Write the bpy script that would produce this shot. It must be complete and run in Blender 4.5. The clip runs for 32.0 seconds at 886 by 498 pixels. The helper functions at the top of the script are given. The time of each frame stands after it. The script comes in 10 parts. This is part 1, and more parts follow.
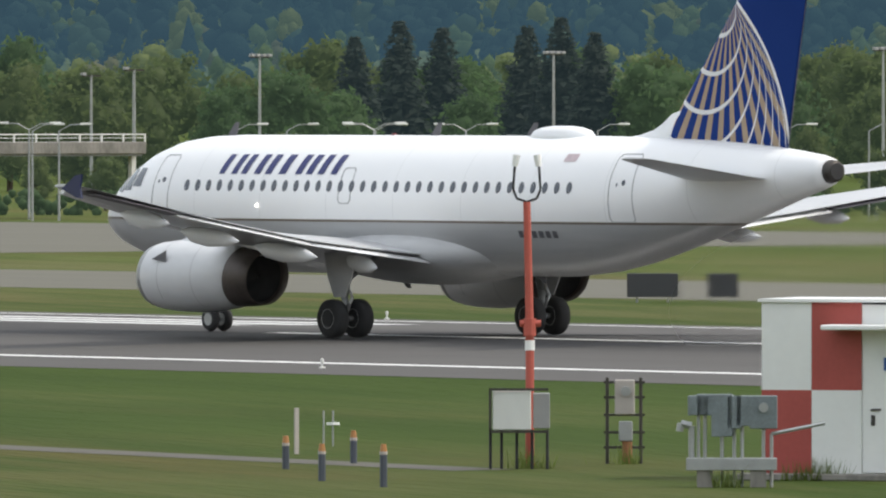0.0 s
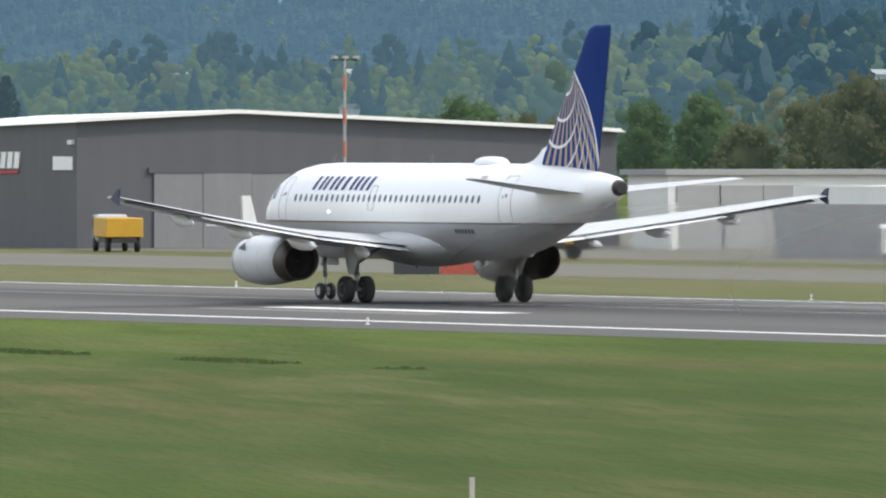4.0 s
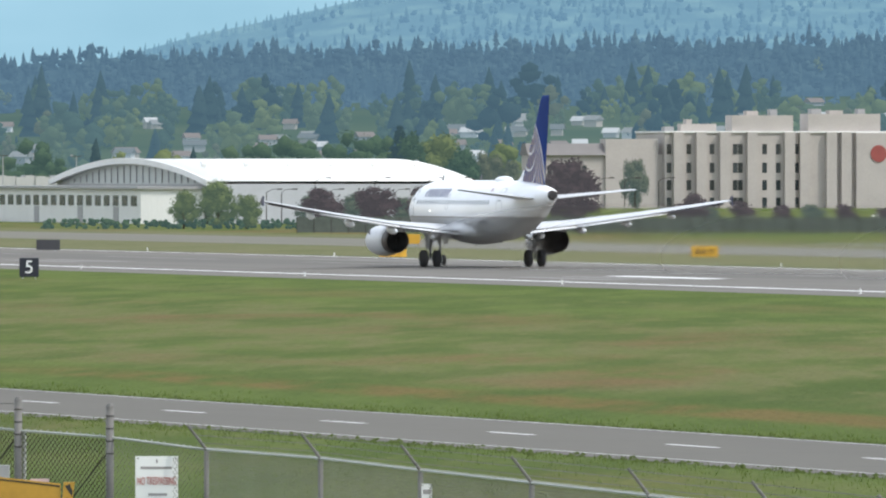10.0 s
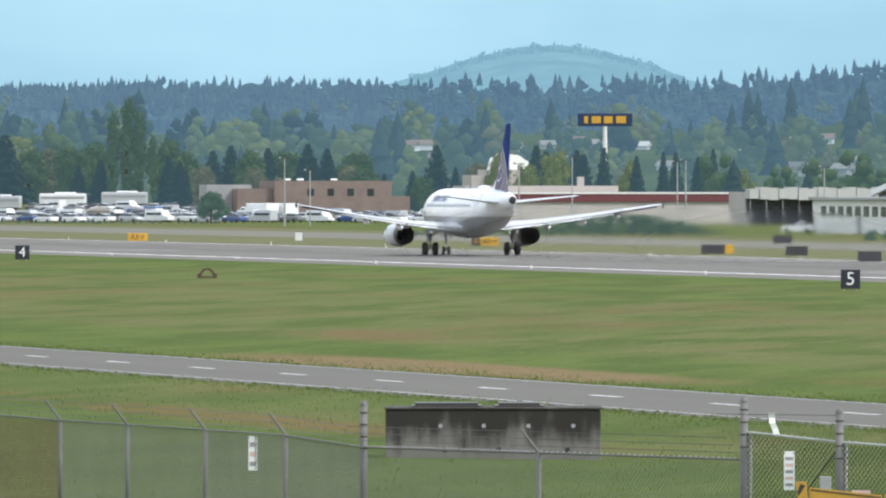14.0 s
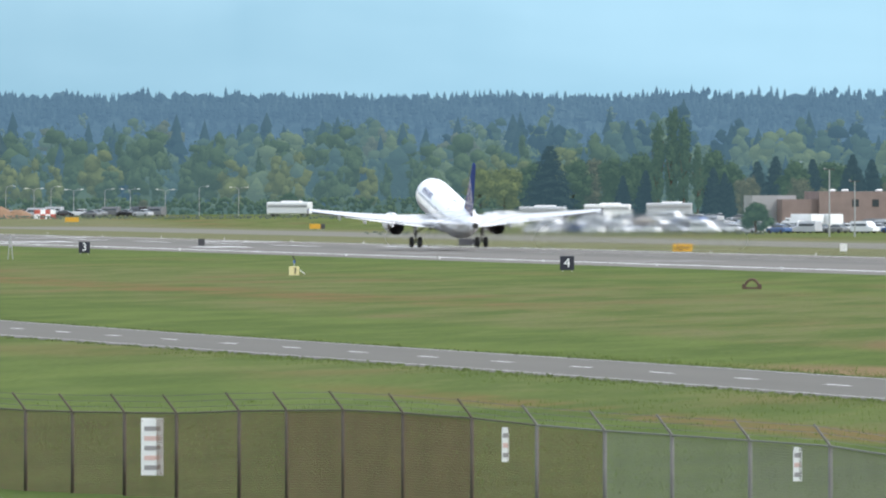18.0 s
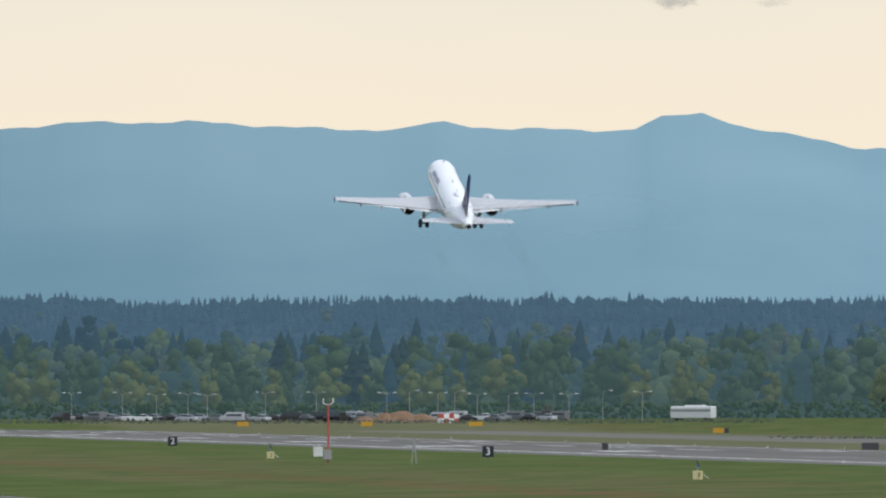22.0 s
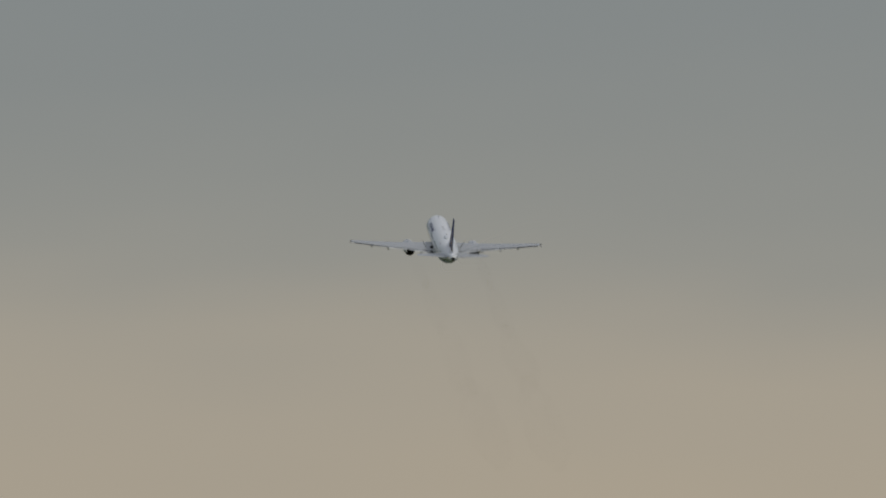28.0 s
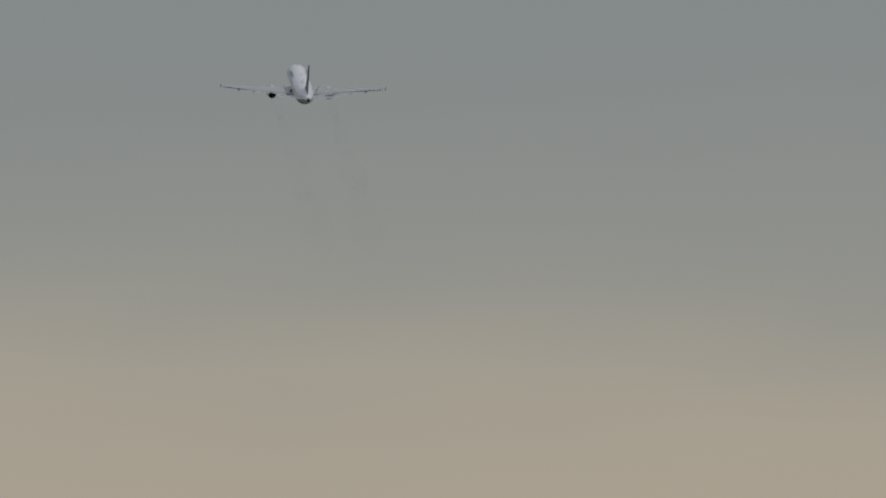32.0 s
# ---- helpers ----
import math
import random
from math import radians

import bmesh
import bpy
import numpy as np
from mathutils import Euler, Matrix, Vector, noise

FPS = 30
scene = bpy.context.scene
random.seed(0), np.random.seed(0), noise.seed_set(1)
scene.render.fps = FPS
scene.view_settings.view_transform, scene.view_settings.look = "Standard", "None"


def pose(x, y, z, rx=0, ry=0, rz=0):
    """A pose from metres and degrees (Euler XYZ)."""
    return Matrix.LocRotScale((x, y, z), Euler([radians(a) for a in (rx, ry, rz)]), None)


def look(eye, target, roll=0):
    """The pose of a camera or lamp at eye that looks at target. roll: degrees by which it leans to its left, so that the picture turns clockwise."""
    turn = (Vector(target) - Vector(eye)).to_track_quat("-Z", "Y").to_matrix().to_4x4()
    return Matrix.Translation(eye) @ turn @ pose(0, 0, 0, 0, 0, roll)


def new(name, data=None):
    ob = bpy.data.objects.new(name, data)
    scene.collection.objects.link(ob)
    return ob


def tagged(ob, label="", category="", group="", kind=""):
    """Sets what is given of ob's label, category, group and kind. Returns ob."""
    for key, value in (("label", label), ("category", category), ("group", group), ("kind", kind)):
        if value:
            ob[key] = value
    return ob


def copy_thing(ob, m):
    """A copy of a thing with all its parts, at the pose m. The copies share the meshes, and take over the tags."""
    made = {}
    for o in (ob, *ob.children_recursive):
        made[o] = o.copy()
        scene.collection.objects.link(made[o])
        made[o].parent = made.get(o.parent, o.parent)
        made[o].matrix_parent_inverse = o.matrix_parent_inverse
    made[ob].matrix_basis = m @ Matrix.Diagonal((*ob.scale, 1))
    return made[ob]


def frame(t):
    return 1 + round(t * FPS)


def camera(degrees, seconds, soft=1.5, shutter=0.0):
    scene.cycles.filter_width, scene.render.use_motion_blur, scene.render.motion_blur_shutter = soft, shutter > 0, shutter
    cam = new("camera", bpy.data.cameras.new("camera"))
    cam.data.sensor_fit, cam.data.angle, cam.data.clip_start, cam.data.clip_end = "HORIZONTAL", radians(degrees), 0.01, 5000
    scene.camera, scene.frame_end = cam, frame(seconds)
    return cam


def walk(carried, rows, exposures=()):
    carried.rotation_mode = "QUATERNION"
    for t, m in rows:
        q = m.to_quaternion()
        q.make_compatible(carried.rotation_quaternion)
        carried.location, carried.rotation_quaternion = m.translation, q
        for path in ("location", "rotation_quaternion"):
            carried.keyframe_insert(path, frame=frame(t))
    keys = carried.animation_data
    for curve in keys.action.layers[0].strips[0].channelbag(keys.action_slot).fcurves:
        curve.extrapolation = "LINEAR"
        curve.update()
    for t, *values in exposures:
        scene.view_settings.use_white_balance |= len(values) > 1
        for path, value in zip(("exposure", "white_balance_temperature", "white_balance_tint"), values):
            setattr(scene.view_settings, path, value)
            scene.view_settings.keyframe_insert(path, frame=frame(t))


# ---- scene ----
# Axes: y runs along the runway in the take-off direction, x to its far side, z up. Camera on a bank 7 m above the runway.
F = 23213.0                       # bearings u and heights v are given in 1/F of a radian
EYE = Vector((0.0, 0.0, 7.0))
GZ = -0.25                        # level of the airfield's grass
RWY = 243.85                      # x of the runway's centre line


def aim(bearing, rise_deg):
    b, e = radians(bearing), radians(rise_deg)
    return look(EYE, EYE + Vector((math.sin(b) * math.cos(e), math.cos(b) * math.cos(e), math.sin(e))) * 100)


def spot(u, d, z=GZ):
    """A place d metres out on the bearing u."""
    return Vector((d * math.sin(u / F), d * math.cos(u / F), z))


def rise(v, d):
    return 7.0 + d * v / F


cam = camera(2 * math.degrees(math.atan(784 / F)), 32.0, soft=2.15, shutter=0.0)
walk(cam, [(t, aim(b, e)) for t, b, e in (
    (0, 38.792, -0.648), (0.5, 36.756, -0.616), (1, 34.802, -0.595), (1.5, 32.997, -0.571), (2, 31.359, -0.549), (2.5, 29.831, -0.528),
    (4.5, 24.568, -0.467), (5, 23.496, -0.455), (5.5, 22.468, -0.445), (6, 21.475, -0.434), (6.5, 20.551, -0.423), (7, 19.702, -0.414),
    (7.5, 18.896, -0.404), (8, 18.115, -0.396), (8.5, 17.397, -0.386), (9, 16.713, -0.378), (9.5, 16.048, -0.370), (10, 15.423, -0.365),
    (10.5, 14.860, -0.358), (11, 14.345, -0.350), (11.5, 13.895, -0.345), (12, 13.442, -0.339), (12.5, 13.010, -0.332), (13, 12.603, -0.328),
    (13.5, 12.205, -0.320), (14, 11.836, -0.314), (14.5, 11.499, -0.309), (15, 11.183, -0.305), (15.5, 10.866, -0.299),
    (17.5, 9.732, -0.275), (18, 9.457, -0.267), (18.5, 9.209, -0.253), (19, 9.003, -0.215), (19.5, 8.799, -0.126), (20, 8.545, -0.025),
    (20.5, 8.299, 0.095), (21, 8.087, 0.254), (21.5, 7.888, 0.421), (22, 7.694, 0.625), (22.5, 7.505, 0.853), (23, 7.342, 1.066),
    (23.5, 7.189, 1.264), (24, 7.020, 1.474), (24.5, 6.814, 1.686), (25, 6.606, 1.895), (25.5, 6.430, 2.060), (26, 6.297, 2.175),
    (26.5, 6.150, 2.282), (28.5, 5.784, 2.692), (29, 5.721, 2.743), (29.5, 5.700, 2.776), (30, 5.686, 2.781), (30.5, 5.681, 2.770),
    (31, 5.674, 2.768), (31.5, 5.667, 2.770), (32, 5.647, 2.774))],
    exposures=((0, -0.24, 6760, 10), (2, -0.16, 6760, 10), (5, 0.0, 6400, 10), (9, 0.0, 6310, 10), (13, 0.1, 6310, 10), (15, 0.12, 6270, 10), (19.2, 0.12, 6150, 10), (20.3, -0.03, 6150, 10), (21, -0.25, 6200, 10), (22, -0.73, 6080, 10), (23, -1.25, 6300, 10),
               (24, -1.75, 6430, 10), (25.2, -2.0, 6430, 10), (32, -1.95, 6430, 10)))

# ---- world and sun ----
SUN_EL, SUN_AZ = 48.0, 128.0      # the sun stands high beyond the runway, behind the aircraft
world = bpy.data.worlds.new("sky")
scene.world = world
world.use_nodes = True
wt = world.node_tree
wt.nodes.clear()


def wnode(kind, **inputs):
    n = wt.nodes.new(kind)
    for k, val in inputs.items():
        n.inputs[int(k[1:])].default_value = val
    return n


sky = wnode("ShaderNodeTexSky")
sky.sky_type, sky.sun_disc = "NISHITA", False
sky.sun_elevation, sky.sun_rotation = radians(SUN_EL), radians(SUN_AZ)
sky.air_density, sky.dust_density = 1.0, 2.0
wcoord = wnode("ShaderNodeTexCoord")
wsep = wnode("ShaderNodeSeparateXYZ")
wt.links.new(wcoord.outputs["Generated"], wsep.inputs[0])
# cloud deck: cream and bright where it thins towards the horizon, grey above
wmap = wnode("ShaderNodeMapping")
wmap.inputs["Scale"].default_value = (9, 9, 30)
wt.links.new(wcoord.outputs["Generated"], wmap.inputs[0])
wn = wnode("ShaderNodeTexNoise", _2=1.6, _3=3.0, _4=0.45)
wt.links.new(wmap.outputs[0], wn.inputs["Vector"])
wadd = wnode("ShaderNodeMath")
wadd.operation = "MULTIPLY_ADD"
wadd.inputs[1].default_value = 0.02
wt.links.new(wn.outputs[0], wadd.inputs[0])
wt.links.new(wsep.outputs["Z"], wadd.inputs[2])
wramp = wnode("ShaderNodeValToRGB")
wt.links.new(wadd.outputs[0], wramp.inputs[0])
cr = wramp.color_ramp
cr.elements[0].position, cr.elements[0].color = 0.0, (1.48, 1.24, 0.90, 1)
cr.elements[1].position, cr.elements[1].color = 1.0, (1.30, 1.36, 1.44, 1)
for pos, c in ((0.030, (1.46, 1.22, 0.90)), (0.044, (1.26, 1.10, 0.88)), (0.056, (0.88, 0.86, 0.79)), (0.072, (0.68, 0.71, 0.71)), (0.10, (0.62, 0.67, 0.70)), (0.25, (0.84, 0.91, 0.98))):
    cr.elements.new(pos).color = (*c, 1)
wgray = wnode("ShaderNodeBackground")
wsky = wnode("ShaderNodeBackground", _1=0.07)
wgray.inputs[1].default_value = 1.0
wsum = wnode("ShaderNodeAddShader")
wout = wnode("ShaderNodeOutputWorld")
wt.links.new(wramp.outputs[0], wgray.inputs[0])
wt.links.new(sky.outputs[0], wsky.inputs[0])
wt.links.new(wgray.outputs[0], wsum.inputs[0])
wt.links.new(wsky.outputs[0], wsum.inputs[1])
wt.links.new(wsum.outputs[0], wout.inputs[0])

sun = new("sun", bpy.data.lights.new("sun", "SUN"))
sun.data.energy, sun.data.angle, sun.data.color = 2.6, radians(4.0), (1.0, 0.95, 0.87)
_a, _e = radians(SUN_AZ), radians(SUN_EL)
sun.matrix_world = look((300, 0, 300), Vector((300, 0, 300)) - Vector((math.sin(_a) * math.cos(_e), math.cos(_a) * math.cos(_e), math.sin(_e))))


# ---- materials ----
def mat(name, col, rough=0.6, metal=0.0, var=0.12, scale=1.0, fine=20.0, bump=0.0, random_tint=0.0, stretch=(1, 1, 1), coat=0.0, col2=None, spec=0.5):
    """A painted or natural surface: colour that varies at two scales, with fine relief."""
    m = bpy.data.materials.new(name)
    m.use_nodes = True
    nt = m.node_tree
    bs = nt.nodes["Principled BSDF"]
    bs.inputs["Roughness"].default_value, bs.inputs["Metallic"].default_value = rough, metal
    bs.inputs["Coat Weight"].default_value = coat
    bs.inputs["Specular IOR Level"].default_value = spec
    tc, mp = nt.nodes.new("ShaderNodeTexCoord"), nt.nodes.new("ShaderNodeMapping")
    mp.inputs["Scale"].default_value = stretch
    nt.links.new(tc.outputs["Object"], mp.inputs[0])
    n1, n2 = nt.nodes.new("ShaderNodeTexNoise"), nt.nodes.new("ShaderNodeTexNoise")
    n1.inputs["Scale"].default_value, n2.inputs["Scale"].default_value = scale, fine
    n1.inputs["Detail"].default_value, n2.inputs["Detail"].default_value = 4, 3
    for n in (n1, n2):
        nt.links.new(mp.outputs[0], n.inputs["Vector"])
    mid = nt.nodes.new("ShaderNodeMath")
    mid.operation = "MULTIPLY_ADD"
    mid.inputs[1].default_value = 0.4
    nt.links.new(n2.outputs[0], mid.inputs[0])
    sc = nt.nodes.new("ShaderNodeMath")
    sc.operation = "MULTIPLY"
    sc.inputs[1].default_value = 0.6
    nt.links.new(n1.outputs[0], sc.inputs[0])
    nt.links.new(sc.outputs[0], mid.inputs[2])
    last = mid.outputs[0]
    if random_tint:
        oi = nt.nodes.new("ShaderNodeObjectInfo")
        ra = nt.nodes.new("ShaderNodeMath")
        ra.operation = "MULTIPLY_ADD"
        ra.inputs[1].default_value = random_tint
        nt.links.new(oi.outputs["Random"], ra.inputs[0])
        nt.links.new(last, ra.inputs[2])
        off = nt.nodes.new("ShaderNodeMath")
        off.operation = "SUBTRACT"
        off.inputs[1].default_value = random_tint / 2
        nt.links.new(ra.outputs[0], off.inputs[0])
        last = off.outputs[0]
    rp = nt.nodes.new("ShaderNodeValToRGB")
    rp.color_ramp.elements[0].position, rp.color_ramp.elements[1].position = 0.25, 0.75
    c2 = col2 or [min(1, c * (1 + var)) for c in col]
    c1 = col if col2 else [c * (1 - var) for c in col]
    rp.color_ramp.elements[0].color, rp.color_ramp.elements[1].color = (*c1, 1), (*c2, 1)
    nt.links.new(last, rp.inputs[0])
    nt.links.new(rp.outputs[0], bs.inputs["Base Color"])
    if bump:
        bp = nt.nodes.new("ShaderNodeBump")
        bp.inputs["Strength"].default_value, bp.inputs["Distance"].default_value = 1.0, bump
        nt.links.new(n2.outputs[0], bp.inputs["Height"])
        nt.links.new(bp.outputs[0], bs.inputs["Normal"])
    return m


def glow(name, col, strength):
    m = bpy.data.materials.new(name)
    m.use_nodes = True
    bs = m.node_tree.nodes["Principled BSDF"]
    bs.inputs["Base Color"].default_value = (*col, 1)
    bs.inputs["Emission Color"].default_value, bs.inputs["Emission Strength"].default_value = (*col, 1), strength
    return m


def math_node(nt, op, a=None, b=None, c=None):
    n = nt.nodes.new("ShaderNodeMath")
    n.operation = op
    for i, x in enumerate((a, b, c)):
        if x is None:
            continue
        if isinstance(x, (int, float)):
            n.inputs[i].default_value = x
        else:
            nt.links.new(x, n.inputs[i])
    return n.outputs[0]


def mix_col(nt, fac, a, b):
    n = nt.nodes.new("ShaderNodeMix")
    n.data_type = "RGBA"
    for sock, x in ((n.inputs[0], fac), (n.inputs[6], a), (n.inputs[7], b)):
        if isinstance(x, (int, float)):
            sock.default_value = x
        elif isinstance(x, tuple):
            sock.default_value = (*x, 1)
        else:
            nt.links.new(x, sock)
    return n.outputs[2]


def noise_node(nt, vec, scale, detail=4, stretch=(1, 1, 1)):
    mp = nt.nodes.new("ShaderNodeMapping")
    mp.inputs["Scale"].default_value = stretch
    nt.links.new(vec, mp.inputs[0])
    n = nt.nodes.new("ShaderNodeTexNoise")
    n.inputs["Scale"].default_value, n.inputs["Detail"].default_value = scale, detail
    nt.links.new(mp.outputs[0], n.inputs["Vector"])
    return n.outputs[0]


def step(nt, x, lo, hi):
    n = nt.nodes.new("ShaderNodeMapRange")
    n.interpolation_type = "SMOOTHSTEP"
    n.inputs[1].default_value, n.inputs[2].default_value = lo, hi
    nt.links.new(x, n.inputs[0])
    return n.outputs[0]


def blank(name, rough):
    m = bpy.data.materials.new(name)
    m.use_nodes = True
    nt = m.node_tree
    bs = nt.nodes["Principled BSDF"]
    bs.inputs["Roughness"].default_value = rough
    tc = nt.nodes.new("ShaderNodeTexCoord")
    return m, nt, bs, tc.outputs["Object"]


def grass_material():
    """Mown airfield grass: fresh and dull green patches, with dry strips along the mower's way."""
    m, nt, bs, co = blank("airfield_grass", 1.0)
    bs.inputs["Specular IOR Level"].default_value = 0.06
    # the mower's way and the wind lay the sward aslant to the runway
    lay = nt.nodes.new("ShaderNodeMapping")
    lay.inputs["Rotation"].default_value = (0, 0, 0.33)
    nt.links.new(co, lay.inputs[0])
    sward = lay.outputs[0]
    big = noise_node(nt, sward, 1.0, 4, (0.07, 0.018, 1))
    midn = noise_node(nt, sward, 1.0, 5, (0.21, 0.030, 1))
    fin = noise_node(nt, sward, 1.0, 5, (0.75, 0.085, 1))
    tuft = noise_node(nt, sward, 1.0, 3, (3.2, 0.45, 1))
    sep = nt.nodes.new("ShaderNodeSeparateXYZ")
    nt.links.new(co, sep.inputs[0])
    green = mix_col(nt, step(nt, midn, 0.35, 0.65), (0.058, 0.084, 0.0175), (0.082, 0.110, 0.0255))
    green = mix_col(nt, math_node(nt, "MULTIPLY", step(nt, fin, 0.5, 0.8), 0.5), green, (0.112, 0.134, 0.043))
    lush = math_node(nt, "SUBTRACT", 1.0, step(nt, sep.outputs[1], 330.0, 470.0))
    lush = math_node(nt, "MULTIPLY", lush, math_node(nt, "MULTIPLY_ADD", step(nt, sep.outputs[0], 95.0, 130.0), 0.75, 0.25))
    green = mix_col(nt, math_node(nt, "MULTIPLY", lush, 0.8), green, mix_col(nt, midn, (0.028, 0.051, 0.011), (0.044, 0.072, 0.015)))
    dry = None
    for mid_x, half, amount in ((152, 17, 0.8), (121, 5, 0.85), (192, 6, 0.4), (82, 7, 0.55), (290, 20, 0.6), (345, 16, 0.55), (330, 62, 0.8), (500, 130, 0.45), (133, 4, 0.4)):
        d = math_node(nt, "ABSOLUTE", math_node(nt, "SUBTRACT", sep.outputs[0], float(mid_x)))
        band = math_node(nt, "SUBTRACT", 1.0, step(nt, d, half * 0.4, half * 1.6))
        band = math_node(nt, "MULTIPLY", band, amount)
        dry = band if dry is None else math_node(nt, "MAXIMUM", dry, band)
    patch = step(nt, math_node(nt, "MULTIPLY_ADD", big, 0.4, math_node(nt, "MULTIPLY_ADD", midn, 0.35, math_node(nt, "MULTIPLY", fin, 0.25))), 0.42, 0.60)
    dry = math_node(nt, "MULTIPLY", dry, math_node(nt, "MULTIPLY_ADD", patch, 0.85, 0.12))
    near = math_node(nt, "SUBTRACT", 1.0, step(nt, sep.outputs[1], 290.0, 350.0))
    dry = math_node(nt, "MULTIPLY", dry, math_node(nt, "MULTIPLY_ADD", near, -0.38, 1.0))
    # worn brown and bare spots in the open field past the first marker
    field = math_node(nt, "MULTIPLY", step(nt, sep.outputs[1], 330.0, 370.0), math_node(nt, "MULTIPLY", step(nt, sep.outputs[0], 112.0, 124.0), math_node(nt, "SUBTRACT", 1.0, step(nt, sep.outputs[0], 168.0, 184.0))))
    worn = math_node(nt, "MULTIPLY", field, step(nt, math_node(nt, "MULTIPLY_ADD", fin, 0.45, math_node(nt, "MULTIPLY", midn, 0.55)), 0.44, 0.60))
    dry = math_node(nt, "MAXIMUM", dry, math_node(nt, "MULTIPLY", worn, 0.7))
    rust = step(nt, big, 0.5, 0.68)
    straw = mix_col(nt, rust, mix_col(nt, fin, (0.104, 0.098, 0.042), (0.124, 0.114, 0.051)), (0.132, 0.086, 0.042))
    col = mix_col(nt, dry, green, straw)
    verge = math_node(nt, "MULTIPLY", step(nt, sep.outputs[0], 268.0, 276.0), math_node(nt, "SUBTRACT", 1.0, step(nt, sep.outputs[0], 345.0, 365.0)))
    verge = math_node(nt, "MULTIPLY", verge, math_node(nt, "MULTIPLY", math_node(nt, "MULTIPLY_ADD", midn, 0.5, 0.5), step(nt, sep.outputs[1], 380.0, 620.0)))
    col = mix_col(nt, verge, col, mix_col(nt, fin, (0.118, 0.116, 0.060), (0.142, 0.136, 0.076)))
    # reddish sorrel strips
    for mid_x, half, y0, y1 in ((110.5, 4.0, 270.0, 470.0), (136.0, 7.0, 750.0, 1450.0), (75.0, 3.0, 330.0, 480.0)):
        sx = math_node(nt, "ABSOLUTE", math_node(nt, "SUBTRACT", sep.outputs[0], mid_x))
        sy = math_node(nt, "ABSOLUTE", math_node(nt, "SUBTRACT", sep.outputs[1], (y0 + y1) / 2))
        rs = math_node(nt, "MULTIPLY", math_node(nt, "SUBTRACT", 1.0, step(nt, sx, half * 0.3, half)), math_node(nt, "SUBTRACT", 1.0, step(nt, sy, (y1 - y0) * 0.3, (y1 - y0) * 0.55)))
        rs = math_node(nt, "MULTIPLY", rs, step(nt, math_node(nt, "ADD", math_node(nt, "MULTIPLY", fin, 0.5), math_node(nt, "MULTIPLY", midn, 0.5)), 0.36, 0.58))
        col = mix_col(nt, math_node(nt, "MULTIPLY", rs, 0.6), col, (0.140, 0.078, 0.034))
    # bare brown earth along the road's bend
    ax = math_node(nt, "ABSOLUTE", math_node(nt, "SUBTRACT", sep.outputs[0], 102.5))
    ay = math_node(nt, "ABSOLUTE", math_node(nt, "SUBTRACT", sep.outputs[1], 488.0))
    bare = math_node(nt, "MULTIPLY", math_node(nt, "SUBTRACT", 1.0, step(nt, ax, 1.0, 6.0)), math_node(nt, "SUBTRACT", 1.0, step(nt, ay, 12.0, 62.0)))
    bare = step(nt, math_node(nt, "MULTIPLY", bare, math_node(nt, "ADD", midn, 0.5)), 0.15, 0.8)
    col = mix_col(nt, math_node(nt, "MULTIPLY", bare, 0.85), col, (0.165, 0.112, 0.060))
    col = mix_col(nt, math_node(nt, "MULTIPLY", step(nt, tuft, 0.50, 0.78), 0.3), col, (0.036, 0.056, 0.013))
    nt.links.new(col, bs.inputs["Base Color"])
    bp = nt.nodes.new("ShaderNodeBump")
    bp.inputs["Distance"].default_value = 0.15
    nt.links.new(math_node(nt, "ADD", tuft, fin), bp.inputs["Height"])
    nt.links.new(bp.outputs[0], bs.inputs["Normal"])
    return m


def asphalt_material(name, base, light, track=False):
    m, nt, bs, co = blank(name, 0.85)
    bs.inputs["Specular IOR Level"].default_value = 0.1
    a = noise_node(nt, co, 1.0, 5, (0.25, 0.02, 1))
    b = noise_node(nt, co, 1.0, 4, (3, 0.6, 1))
    col = mix_col(nt, math_node(nt, "MULTIPLY_ADD", a, 0.7, math_node(nt, "MULTIPLY", b, 0.3)), base, light)
    sep = nt.nodes.new("ShaderNodeSeparateXYZ")
    nt.links.new(co, sep.inputs[0])
    if track:   # rubber laid down by tyres on both sides of the centre line
        d = math_node(nt, "ABSOLUTE", math_node(nt, "SUBTRACT", sep.outputs[0], RWY))
        band = math_node(nt, "SUBTRACT", 1.0, step(nt, d, 4.0, 11.0))
        streak = noise_node(nt, co, 1.0, 3, (1.5, 0.01, 1))
        far = step(nt, sep.outputs[1], 420.0, 760.0)     # the touchdown zone ends: bleached, cleaner asphalt
        col = mix_col(nt, math_node(nt, "MULTIPLY", far, 0.85), col, mix_col(nt, a, (0.118, 0.110, 0.097), (0.172, 0.162, 0.143)))
        rub = math_node(nt, "MULTIPLY", math_node(nt, "SUBTRACT", 1.0, math_node(nt, "MULTIPLY", far, 0.7)), math_node(nt, "MULTIPLY_ADD", streak, 0.5, 0.35))
        col = mix_col(nt, math_node(nt, "MULTIPLY", band, rub), col, (0.035, 0.035, 0.037))
    seam = math_node(nt, "FRACT", math_node(nt, "MULTIPLY", sep.outputs[1], 1 / 15.0))
    col = mix_col(nt, math_node(nt, "MULTIPLY", math_node(nt, "LESS_THAN", seam, 0.012), 0.25), col, (0.03, 0.03, 0.03))
    nt.links.new(col, bs.inputs["Base Color"])
    return m


